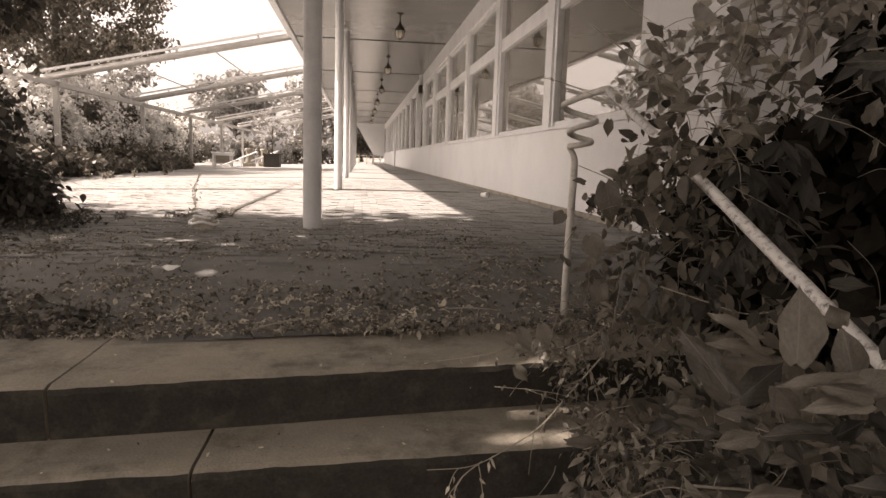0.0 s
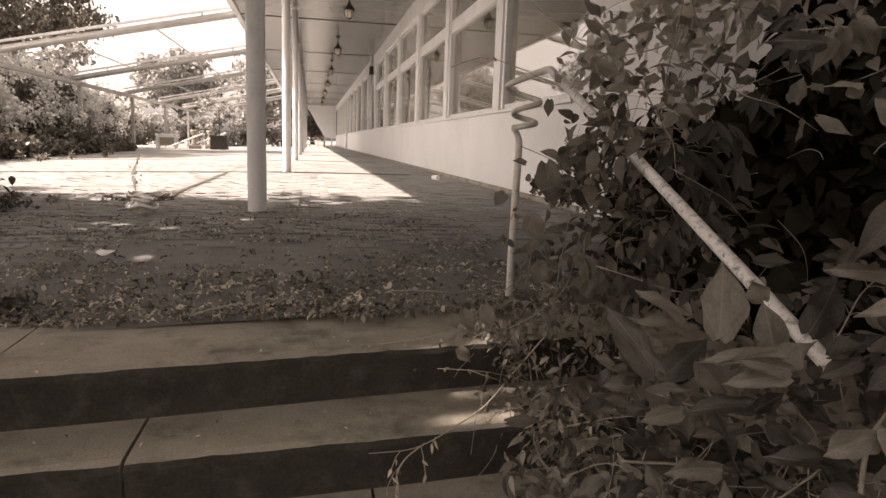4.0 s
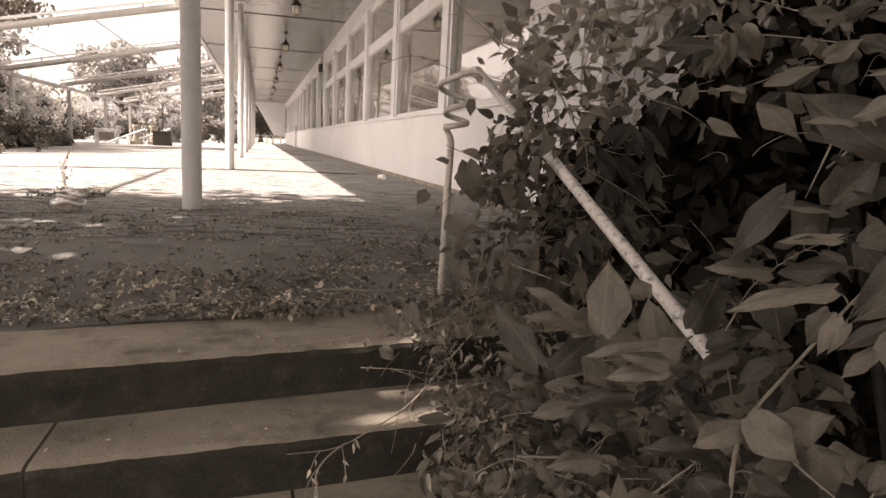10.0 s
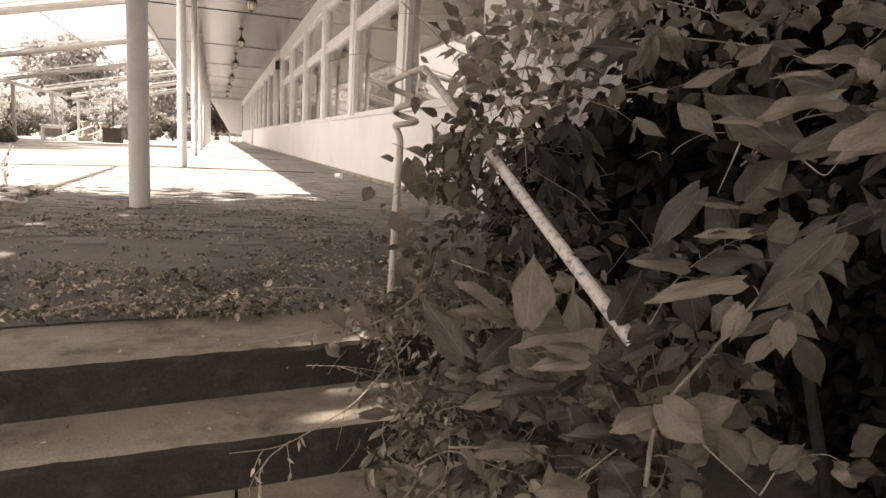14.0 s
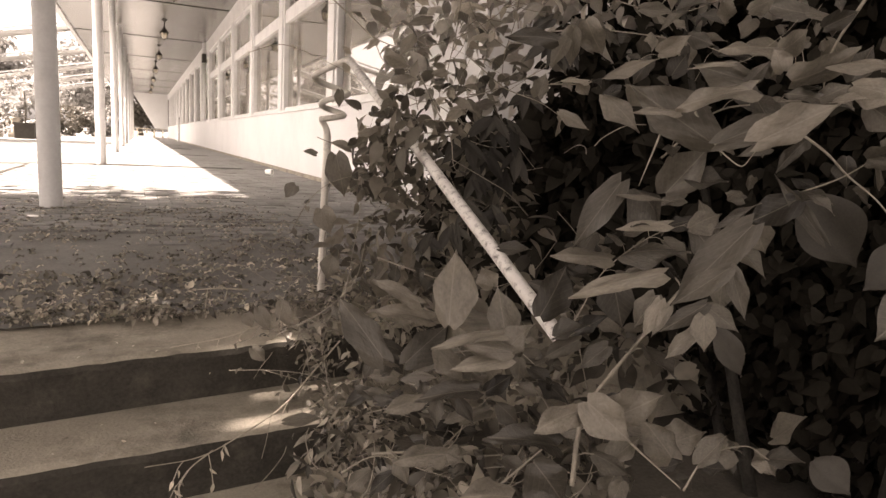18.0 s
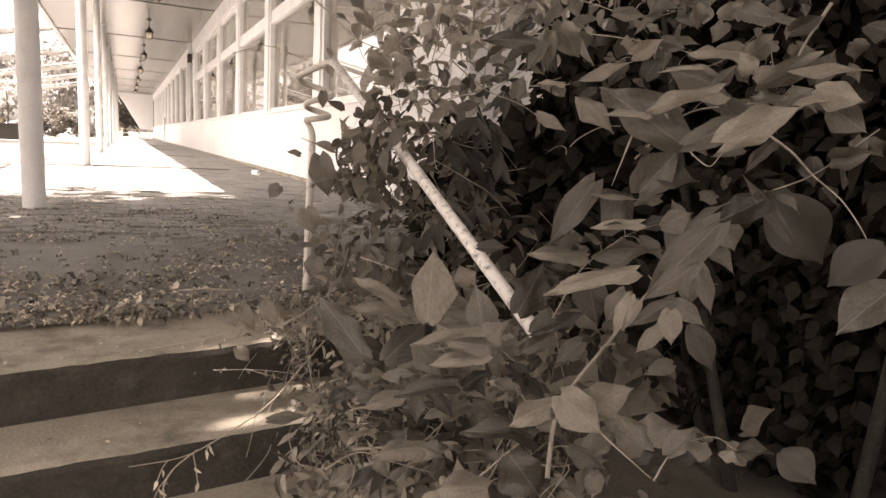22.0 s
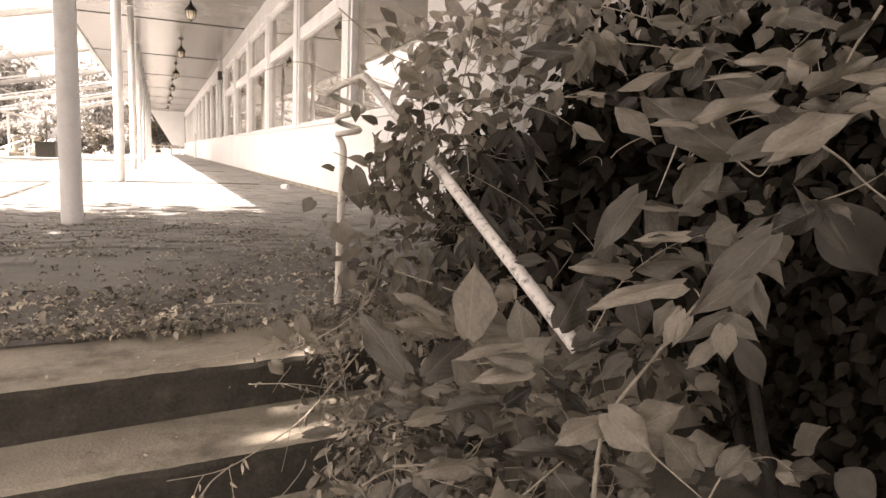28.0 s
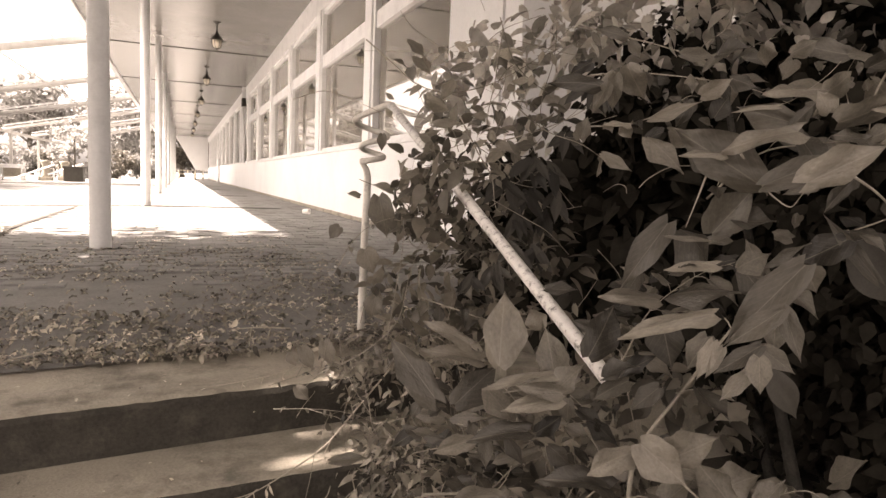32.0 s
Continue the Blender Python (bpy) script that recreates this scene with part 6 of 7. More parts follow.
leaf((1.142, 0.901, 0.240), (1.182, 0.861, 0.278), 0.051, (-0.45, -0.83, 0.34), 7, DULL_MESHES)
leaf((1.105, 0.928, 0.243), (1.044, 0.939, 0.230), 0.050, (-0.41, -0.32, 0.85), 1, MID_MESHES)
leaf((1.091, 0.950, 0.184), (1.001, 0.980, 0.213), 0.056, (-0.21, -0.29, 0.93), 2, MID_MESHES)
leaf((1.242, 0.890, 0.172), (1.216, 0.917, 0.219), 0.053, (-0.46, -0.71, 0.54), 7, DULL_MESHES)
leaf((1.225, 0.830, 0.195), (1.261, 0.820, 0.231), 0.030, (-0.69, -0.30, 0.66), 4, MID_MESHES)
leaf((1.024, 0.904, 0.194), (1.052, 0.861, 0.152), 0.062, (-0.46, -0.66, 0.59), 3, MID_MESHES)
leaf((1.003, 0.917, 0.144), (0.943, 0.937, 0.158), 0.062, (-0.25, -0.35, 0.90), 1, MID_MESHES)
leaf((0.953, 1.011, 0.165), (0.890, 1.024, 0.177), 0.045, (-0.28, -0.39, 0.88), 6, MID_MESHES)
leaf((1.265, 0.781, 0.212), (1.279, 0.760, 0.210), 0.018, (-0.31, -0.30, 0.90), 7)
leaf((1.471, 0.840, 0.154), (1.483, 0.786, 0.129), 0.058, (-0.64, -0.47, 0.61), 5)
leaf((1.277, 1.259, 0.800), (1.251, 1.283, 0.727), 0.031, (-0.57, -0.82, -0.04), 1, MID_MESHES)
leaf((1.279, 1.255, 0.797), (1.290, 1.276, 0.733), 0.033, (-0.71, -0.71, -0.04), 0, MID_MESHES)
leaf((1.300, 1.252, 0.816), (1.327, 1.239, 0.755), 0.053, (-0.73, -0.65, -0.21), 3)
leaf((1.309, 1.191, 0.716), (1.353, 1.123, 0.749), 0.028, (-0.35, -0.73, 0.59), 1, MID_MESHES)
leaf((1.378, 1.162, 0.748), (1.355, 1.185, 0.710), 0.034, (-0.73, -0.62, 0.30), 3, DULL_MESHES)
leaf((1.273, 1.217, 0.703), (1.288, 1.214, 0.679), 0.027, (-0.85, -0.51, 0.13), 1)
leaf((1.284, 1.209, 0.705), (1.243, 1.223, 0.714), 0.020, (-0.54, -0.46, 0.71), 6)
leaf((1.268, 1.339, 0.685), (1.278, 1.329, 0.727), 0.034, (-0.38, -0.92, -0.11), 7, MID_MESHES)
leaf((1.315, 1.331, 0.660), (1.362, 1.294, 0.630), 0.026, (-0.63, -0.67, 0.38), 1, MID_MESHES)
leaf((1.376, 1.144, 0.757), (1.400, 1.101, 0.781), 0.033, (-0.37, -0.93, -0.05), 0)
leaf((1.405, 1.140, 0.721), (1.417, 1.123, 0.761), 0.038, (-0.87, -0.48, 0.09), 0, DULL_MESHES)
leaf((1.405, 1.111, 0.784), (1.434, 1.080, 0.770), 0.029, (-0.82, -0.56, 0.16), 1, DULL_MESHES)
leaf((1.380, 1.116, 0.819), (1.389, 1.066, 0.835), 0.037, (-0.51, -0.62, 0.60), 2, MID_MESHES)
leaf((1.336, 1.156, 0.823), (1.379, 1.121, 0.817), 0.024, (-0.61, -0.79, 0.05), 4, DULL_MESHES)
leaf((1.453, 1.039, 0.818), (1.478, 1.009, 0.836), 0.029, (-0.62, -0.76, -0.21), 3, DULL_MESHES)
leaf((1.569, 0.991, 0.800), (1.592, 0.953, 0.823), 0.032, (-0.65, -0.74, -0.19), 4, DULL_MESHES)
leaf((0.971, 1.138, 0.192), (0.910, 1.151, 0.181), 0.037, (-0.12, -0.60, 0.79), 1, MID_MESHES)
leaf((1.054, 1.052, 0.209), (1.083, 1.023, 0.187), 0.031, (-0.32, -0.55, 0.77), 3, DULL_MESHES)
leaf((0.974, 1.391, 0.112), (0.922, 1.403, 0.077), 0.029, (-0.44, -0.82, 0.37), 3, DULL_MESHES)
leaf((0.967, 1.235, 0.241), (0.918, 1.240, 0.263), 0.022, (-0.16, -0.79, 0.59), 0, DULL_MESHES)
leaf((1.181, 1.039, 0.301), (1.124, 1.046, 0.284), 0.036, (-0.27, -0.46, 0.85), 1, DULL_MESHES)
leaf((1.162, 1.073, 0.297), (1.190, 1.041, 0.331), 0.035, (-0.44, -0.37, 0.82), 2, MID_MESHES)
leaf((1.195, 0.988, 0.306), (1.156, 1.001, 0.271), 0.031, (-0.70, -0.62, 0.35), 0, DULL_MESHES)
leaf((1.037, 1.059, 0.228), (1.082, 1.055, 0.251), 0.028, (-0.35, -0.90, 0.27), 1, DULL_MESHES)
leaf((1.102, 2.144, 0.540), (1.128, 2.130, 0.415), 0.079, (-0.270, -0.955, 0.120), 0)
leaf((1.063, 2.145, 0.380), (1.089, 2.128, 0.305), 0.069, (-0.247, -0.948, 0.200), 0)
leaf((1.059, 2.208, 0.537), (1.022, 2.217, 0.549), 0.028, (-0.170, -0.678, 0.715), 0)
leaf((1.151, 2.162, 0.558), (1.094, 2.178, 0.581), 0.038, (-0.216, -0.707, 0.674), 0)
leaf((1.165, 2.126, 0.601), (1.220, 2.107, 0.621), 0.031, (-0.227, -0.712, 0.665), 0)
leaf((1.001, 2.217, 0.441), (0.968, 2.221, 0.406), 0.046, (-0.178, -0.811, 0.558), 0)
leaf((1.079, 2.069, 0.247), (1.062, 2.060, 0.182), 0.057, (-0.261, -0.927, 0.270), 0)
leaf((0.919, 2.369, 0.029), (0.955, 2.342, -0.047), 0.050, (-0.153, -0.928, 0.341), 0)
leaf((0.991, 2.360, 0.046), (1.015, 2.333, -0.036), 0.054, (-0.185, -0.924, 0.334), 0)
leaf((0.883, 2.370, 0.012), (0.899, 2.355, -0.033), 0.043, (-0.137, -0.927, 0.348), 0)
leaf((0.889, 2.290, -0.079), (0.930, 2.268, -0.122), 0.045, (-0.124, -0.793, 0.596), 0)
leaf((0.875, 1.698, -0.071), (0.965, 1.680, -0.062), 0.034, (-0.113, -0.533, 0.839), 0)
leaf((1.654, 1.045, 0.833), (1.594, 1.059, 0.849), 0.032, (-0.700, -0.504, 0.506), 3, DULL_MESHES)
leaf((1.581, 1.470, 0.849), (1.531, 1.475, 0.840), 0.028, (-0.641, -0.765, 0.062), 7, DULL_MESHES)
leaf((1.731, 1.207, 0.467), (1.712, 1.201, 0.422), 0.027, (-0.535, -0.434, 0.725), 7, DULL_MESHES)
leaf((1.719, 0.978, 0.765), (1.677, 0.939, 0.739), 0.021, (-0.840, -0.520, 0.155), 6, DULL_MESHES)
leaf((1.552, 1.383, 0.831), (1.562, 1.405, 0.791), 0.034, (-0.653, -0.743, 0.147), 7, DULL_MESHES)
leaf((1.736, 1.134, 0.512), (1.743, 1.162, 0.492), 0.017, (-0.688, -0.512, 0.515), 7, DULL_MESHES)
leaf((1.700, 1.401, 0.938), (1.668, 1.420, 0.953), 0.027, (-0.705, -0.709, 0.009), 3, DULL_MESHES)
leaf((1.748, 1.245, 0.778), (1.782, 1.227, 0.752), 0.032, (-0.730, -0.607, 0.313), 2, DULL_MESHES)
leaf((1.641, 0.928, 0.870), (1.594, 0.943, 0.866), 0.025, (-0.849, -0.524, 0.064), 3, DULL_MESHES)
leaf((1.433, 1.115, 0.672), (1.387, 1.112, 0.679), 0.018, (-0.499, -0.491, 0.714), 2, DULL_MESHES)
leaf((1.362, 1.216, 0.698), (1.345, 1.273, 0.680), 0.030, (-0.630, -0.757, 0.172), 6, DULL_MESHES)
leaf((1.583, 0.955, 0.733), (1.534, 0.965, 0.735), 0.019, (-0.823, -0.560, 0.098), 2, DULL_MESHES)
leaf((1.796, 1.046, 0.537), (1.864, 1.043, 0.514), 0.032, (-0.724, -0.460, 0.514), 2, DULL_MESHES)
leaf((1.520, 1.163, 0.680), (1.523, 1.221, 0.655), 0.033, (-0.598, -0.565, 0.569), 7, DULL_MESHES)
leaf((1.580, 1.416, 0.900), (1.655, 1.416, 0.883), 0.034, (-0.573, -0.653, 0.495), 3, DULL_MESHES)
leaf((1.549, 1.084, 0.517), (1.543, 1.125, 0.530), 0.027, (-0.726, -0.606, 0.325), 7, DULL_MESHES)
leaf((1.753, 1.036, 0.482), (1.719, 1.002, 0.461), 0.025, (-0.805, -0.524, 0.279), 7, DULL_MESHES)
leaf((1.576, 1.133, 0.896), (1.541, 1.135, 0.906), 0.015, (-0.580, -0.501, 0.643), 7, DULL_MESHES)
leaf((1.943, 1.061, 0.640), (1.997, 1.052, 0.612), 0.032, (-0.819, -0.474, 0.322), 7, DULL_MESHES)
leaf((1.680, 1.069, 0.741), (1.694, 1.127, 0.764), 0.027, (-0.711, -0.514, 0.480), 4, DULL_MESHES)
leaf((1.970, 1.096, 0.650), (1.961, 1.108, 0.610), 0.039, (-0.830, -0.492, 0.263), 7, DULL_MESHES)
leaf((1.642, 1.291, 0.453), (1.588, 1.313, 0.439), 0.039, (-0.681, -0.651, 0.335), 7, DULL_MESHES)
leaf((1.464, 1.608, 0.892), (1.424, 1.648, 0.867), 0.037, (-0.522, -0.785, 0.334), 7, DULL_MESHES)
leaf((1.497, 1.270, 0.731), (1.534, 1.266, 0.726), 0.019, (-0.563, -0.610, 0.559), 2, DULL_MESHES)
leaf((1.498, 1.517, 0.848), (1.531, 1.519, 0.804), 0.031, (-0.594, -0.803, 0.050), 6, DULL_MESHES)
leaf((1.350, 1.187, 0.699), (1.417, 1.189, 0.678), 0.034, (-0.614, -0.726, 0.309), 3, DULL_MESHES)
leaf((1.650, 1.083, 0.887), (1.676, 1.150, 0.880), 0.038, (-0.750, -0.567, 0.340), 2, DULL_MESHES)
leaf((1.574, 1.247, 0.503), (1.563, 1.322, 0.491), 0.036, (-0.541, -0.528, 0.655), 7, DULL_MESHES)
leaf((1.719, 1.194, 0.789), (1.755, 1.213, 0.758), 0.029, (-0.609, -0.492, 0.622), 2, DULL_MESHES)
leaf((1.595, 0.899, 0.504), (1.590, 0.929, 0.498), 0.019, (-0.700, -0.432, 0.569), 6, DULL_MESHES)
leaf((1.904, 1.156, 0.806), (1.894, 1.118, 0.788), 0.020, (-0.825, -0.550, 0.129), 2, DULL_MESHES)
leaf((1.893, 1.173, 0.873), (1.905, 1.228, 0.864), 0.038, (-0.603, -0.413, 0.683), 2, DULL_MESHES)
leaf((1.452, 1.197, 0.824), (1.470, 1.180, 0.811), 0.017, (-0.587, -0.620, 0.521), 7, DULL_MESHES)
leaf((1.293, 1.247, 0.862), (1.240, 1.257, 0.877), 0.026, (-0.578, -0.785, 0.223), 3, DULL_MESHES)
leaf((1.712, 0.959, 0.825), (1.698, 0.905, 0.808), 0.035, (-0.855, -0.519, 0.003), 6, DULL_MESHES)
leaf((1.621, 1.053, 0.792), (1.600, 1.075, 0.784), 0.028, (-0.755, -0.565, 0.333), 4, DULL_MESHES)
leaf((1.917, 1.210, 0.740), (1.927, 1.161, 0.708), 0.043, (-0.800, -0.561, 0.214), 7, DULL_MESHES)
leaf((1.745, 1.001, 0.806), (1.760, 0.992, 0.774), 0.037, (-0.649, -0.406, 0.644), 2, DULL_MESHES)
leaf((1.592, 1.158, 0.603), (1.531, 1.151, 0.608), 0.025, (-0.703, -0.614, 0.359), 4, DULL_MESHES)
leaf((1.588, 1.307, 0.814), (1.596, 1.293, 0.766), 0.034, (-0.485, -0.496, 0.721), 7, DULL_MESHES)
leaf((1.431, 1.286, 0.772), (1.446, 1.263, 0.760), 0.016, (-0.477, -0.566, 0.672), 4, DULL_MESHES)
leaf((1.794, 1.271, 0.551), (1.809, 1.306, 0.514), 0.025, (-0.698, -0.574, 0.427), 6, DULL_MESHES)
leaf((1.537, 0.951, 0.832), (1.533, 0.942, 0.814), 0.015, (-0.815, -0.577, 0.052), 7, DULL_MESHES)
leaf((1.636, 1.273, 0.809), (1.644, 1.268, 0.788), 0.015, (-0.682, -0.646, 0.343), 4, DULL_MESHES)
leaf((1.803, 1.177, 0.862), (1.788, 1.166, 0.837), 0.014, (-0.753, -0.557, 0.352), 7, DULL_MESHES)
leaf((1.653, 1.045, 0.796), (1.673, 1.074, 0.781), 0.018, (-0.799, -0.575, 0.174), 7, DULL_MESHES)
leaf((1.728, 1.209, 0.645), (1.715, 1.191, 0.603), 0.037, (-0.663, -0.540, 0.518), 3, DULL_MESHES)
leaf((1.532, 0.938, 0.079), (1.547, 0.992, 0.084), 0.039, (-0.654, -0.457, 0.603), 4, DULL_MESHES)
leaf((1.296, 1.039, 0.049), (1.287, 1.046, 0.010), 0.033, (-0.492, -0.525, 0.694), 4, DULL_MESHES)
leaf((1.557, 1.167, -0.060), (1.583, 1.139, -0.079), 0.032, (-0.616, -0.562, 0.552), 2, DULL_MESHES)
leaf((1.345, 1.158, 0.034), (1.396, 1.120, 0.001), 0.051, (-0.464, -0.535, 0.706), 7, DULL_MESHES)
leaf((1.611, 1.091, 0.010), (1.603, 1.102, -0.028), 0.034, (-0.682, -0.541, 0.491), 2, DULL_MESHES)
leaf((1.416, 1.153, 0.050), (1.382, 1.155, 0.016), 0.036, (-0.585, -0.614, 0.529), 7, DULL_MESHES)
leaf((1.336, 1.112, 0.045), (1.392, 1.105, 0.091), 0.046, (-0.454, -0.503, 0.736), 2, DULL_MESHES)
leaf((1.436, 1.184, 0.053), (1.481, 1.135, 0.047), 0.041, (-0.592, -0.629, 0.504), 7, DULL_MESHES)
leaf((1.452, 1.137, 0.061), (1.446, 1.092, 0.043), 0.045, (-0.465, -0.460, 0.757), 3, DULL_MESHES)
leaf((1.406, 1.058, 0.086), (1.467, 1.030, 0.122), 0.060, (-0.567, -0.539, 0.623), 7, DULL_MESHES)
leaf((1.357, 1.127, 0.000), (1.337, 1.133, -0.056), 0.053, (-0.502, -0.550, 0.668), 7, DULL_MESHES)
leaf((1.364, 1.020, 0.068), (1.391, 1.004, 0.087), 0.021, (-0.588, -0.559, 0.585), 7, DULL_MESHES)
leaf((1.452, 1.009, 0.062), (1.461, 0.973, 0.073), 0.029, (-0.619, -0.522, 0.586), 4, DULL_MESHES)
leaf((1.498, 0.930, 0.109), (1.512, 0.885, 0.129), 0.035, (-0.543, -0.389, 0.744), 7, DULL_MESHES)
leaf((1.499, 0.927, 0.145), (1.497, 0.868, 0.206), 0.045, (-0.562, -0.400, 0.724), 4, DULL_MESHES)
leaf((1.574, 1.055, 0.049), (1.533, 1.118, 0.048), 0.066, (-0.619, -0.487, 0.616), 7, DULL_MESHES)


# ---------------------------------------------------------------- end of the walk
def slanted_panel():
    bm = bmesh.new()
    corners = [(-0.1, CEIL_Z), (WALL_X, CEIL_Z), (WALL_X, 0.78), (1.75, 0.85)]
    a = [bm.verts.new((x, FAR_Y - 0.9, z)) for x, z in corners]
    b = [bm.verts.new((x, FAR_Y - 0.7, z)) for x, z in corners]
    bm.faces.new(a)
    bm.faces.new(b[::-1])
    for k in range(4):
        bm.faces.new((a[k], b[k], b[(k + 1) % 4], a[(k + 1) % 4]))
    bmesh.ops.recalc_face_normals(bm, faces=bm.faces)
    return bm


part("wall_end", slanted_panel(), M_PLASTER, label="white slanting wall closing the end of the walk", category="wall", kind="structure")


def picnic_table(at, turn):
    ob = thing("picnic_table", at, "pale wooden picnic table at the end of the walk", "table", "picnic tables")
    for k in range(4):
        part("plank", boxed(-0.9, 0.9, -0.36 + 0.185 * k, -0.2 + 0.185 * k, 0.72, 0.76, 0.006), M_PALEWOOD, ob)
    for y in (-0.72, 0.72):
        part("bench", boxed(-0.9, 0.9, y - 0.13, y + 0.13, 0.42, 0.46, 0.006), M_PALEWOOD, ob)
    for x in (-0.62, 0.62):
        for s in (-1, 1):
            part("leg", tube([(x, 0.55 * s, -0.1), (x, 0.2 * s, 0.72)], 0.04, 6), M_PALEWOOD, ob)
        part("cross_bar", boxed(x - 0.025, x + 0.025, -0.8, 0.8, 0.36, 0.42), M_PALEWOOD, ob)
    ob.rotation_euler[2] = radians(turn)


M_PALEWOOD = material("bleached_wood", tone(0.45), tone(0.6), 10, 0.7, 0.3, 80)
picnic_table((0.9, 57.5, 0), 4)
picnic_table((1.6, 60.3, 0), -3)

downpipe = thing("downpipe", (WALL_X - 0.06, 27.6, 0), "white rain pipe with a dark hopper on the window wall", "pipe")
part("hopper", boxed(-0.1, 0.06, -0.16, 0.16, 3.3, 3.62, 0.02), M_IRON, downpipe, "dark hopper head")
part("pipe", tube([(0.0, 0, SILL_Z), (0.0, 0, 3.3)], 0.05, 10), M_PAINT, downpipe, smooth=True)
part("collar", tube([(0.0, 0, 3.62), (0.0, 0, CEIL_Z)], 0.08, 10), M_PAINT, downpipe, smooth=True)
pier = thing("drain_pipe", (WALL_X - 0.1, 46.4, 0), "white upright pipe against the parapet wall", "pipe")
part("pipe", tube([(0, 0, -0.05), (0, 0, 1.55)], 0.07, 10), M_PAINT, pier, smooth=True)
part("foot", boxed(-0.1, 0.1, -0.1, 0.1, -0.03, 0.06, 0.01), M_PAINT, pier)


# ---------------------------------------------------------------- small things in the garden
def potted_tree(at):
    ob = thing("potted_tree", at, "small tree in a square dark tub on the paving", "plant")
    tub = part("tub", boxed(-0.42, 0.42, -0.42, 0.42, 0, 0.7, 0.03), M_POT, ob)
    part("rim", boxed(-0.46, 0.46, -0.46, 0.46, 0.66, 0.74, 0.02), M_POT, tub)
    part("trunk", tube(curve_points([(0, 0, 0.7), (0.03, 0, 1.4), (-0.02, 0.02, 2.2)], 4), 0.035, 8), M_BARK, ob, smooth=True)
    rg = np.random.default_rng(5)
    p, o = clumpy(rg, 520, (0, 0, 2.45), (1.0, 1.0, 0.6), 22, 0.24)
    tips, ups = leaf_dirs(rg, 520, o)
    cloud("crown", CARD, p, tips, ups, 0.13 * (0.6 + 0.8 * rg.random(520)), M_LEAF_FAR, ob)


potted_tree((-4.35, 36.5, -0.1))


def garden_table(at):
    ob = thing("garden_table", at, "white garden table standing on the sunny paving", "table")
    part("tabletop", boxed(-0.55, 0.55, -0.35, 0.35, 0.74, 0.83, 0.02), M_PAINT, ob)
    part("apron", boxed(-0.5, 0.5, -0.31, 0.31, 0.64, 0.74), M_PAINT, ob)
    for x in (-0.47, 0.47):
        for y in (-0.28, 0.28):
            part("leg", boxed(x - 0.04, x + 0.04, y - 0.04, y + 0.04, 0, 0.64), M_PAINT, ob)
    part("shelf", boxed(-0.43, 0.43, -0.26, 0.26, 0.15, 0.22), M_PAINT, ob)
    part("back_panel", boxed(-0.43, 0.43, 0.22, 0.25, 0.22, 0.64), M_WOOD, ob)


garden_table((-7.3, 38.2, -0.2))
for k, (x, y) in enumerate(((-5.9, 38.5), (-5.2, 39.5))):
    ob = thing("stone_figure_base", (x, y, -0.15), "short weathered stone pedestal among the shrubs", "pedestal")
    part("plinth", boxed(-0.3, 0.3, -0.3, 0.3, 0, 0.2, 0.02), M_CONCRETE, ob)
    part("shaft", lathe([(0.22, 0.2), (0.2, 0.3), (0.17, 0.8), (0.24, 0.95), (0.24, 1.05)], 14), M_CONCRETE, ob, smooth=True)
ramp = thing("ramp_rail", (-6.2, 37.0, -0.15), "low white sloping metal rail beside the shrubs", "rail")
part("bar", tube([(-0.9, 0, 0.05), (0.9, 0.3, 0.85)], 0.04, 8), M_PAINT, ramp)
part("bar", tube([(0.6, 0.2, 0.35), (2.0, 0.4, 0.9)], 0.04, 8), M_PAINT, ramp)
for x in (0.1, 0.85, 1.9):
    part("upright", tube([(x, 0.25, -0.05), (x, 0.25, 0.5 + 0.17 * x)], 0.03, 8), M_PAINT, ramp)

# rubbish and twigs on the paving
cup = thing("plastic_cup", (2.35, 10.7, 0.045), "crushed white plastic cup lying by the wall", "cup")
cup_bm = lathe([(0.03, 0.0), (0.034, 0.002), (0.046, 0.11), (0.048, 0.112), (0.043, 0.108), (0.031, 0.006)], 14)
bmesh.ops.rotate(cup_bm, verts=cup_bm.verts, matrix=Euler((radians(90), 0, radians(50))).to_matrix(), cent=(0, 0, 0))
part("body", cup_bm, M_PAPER, cup, smooth=True)


def clear_box():
    ob = thing("plastic_box", (-0.84, 5.5, -0.005), "crumpled clear plastic food box on the paving", "box")
    rnd = random.Random(2)
    bm = bmesh.new()
    rings = []
    for r, z in ((0.055, 0.004), (0.085, 0.05), (0.095, 0.055), (0.07, 0.085), (0.03, 0.095)):
        rings.append([bm.verts.new((r * 1.15 * math.cos(a) + rnd.uniform(-.012, .012), r * 0.8 * math.sin(a) + rnd.uniform(-.012, .012), z + rnd.uniform(-.012, .016)))
                      for a in (2 * math.pi * k / 12 for k in range(12))])
    for a, b in zip(rings, rings[1:]):
        for k in range(12):
            bm.faces.new((a[k], a[(k + 1) % 12], b[(k + 1) % 12], b[k]))
    part("shell", bm, M_FILM, ob)
    # white lips: glints on the clear rim put in as colour
    part("lip", tube([v for v in [(0.11 * math.cos(a), 0.078 * math.sin(a), 0.055 + 0.012 * math.sin(3 * a)) for a in span(0, 2 * math.pi, 18)]], 0.011, 5), M_RIM, ob)
    part("lip", tube([(0.075 * math.cos(a), 0.05 * math.sin(a), 0.1 + 0.01 * math.sin(2 * a)) for a in span(0.4, 5.6, 14)], 0.009, 5), M_RIM, ob)


M_RIM = material("glint_white_rim", tone(0.88, 0.0), tone(0.95, 0.0), 10, 0.12, 0.1)
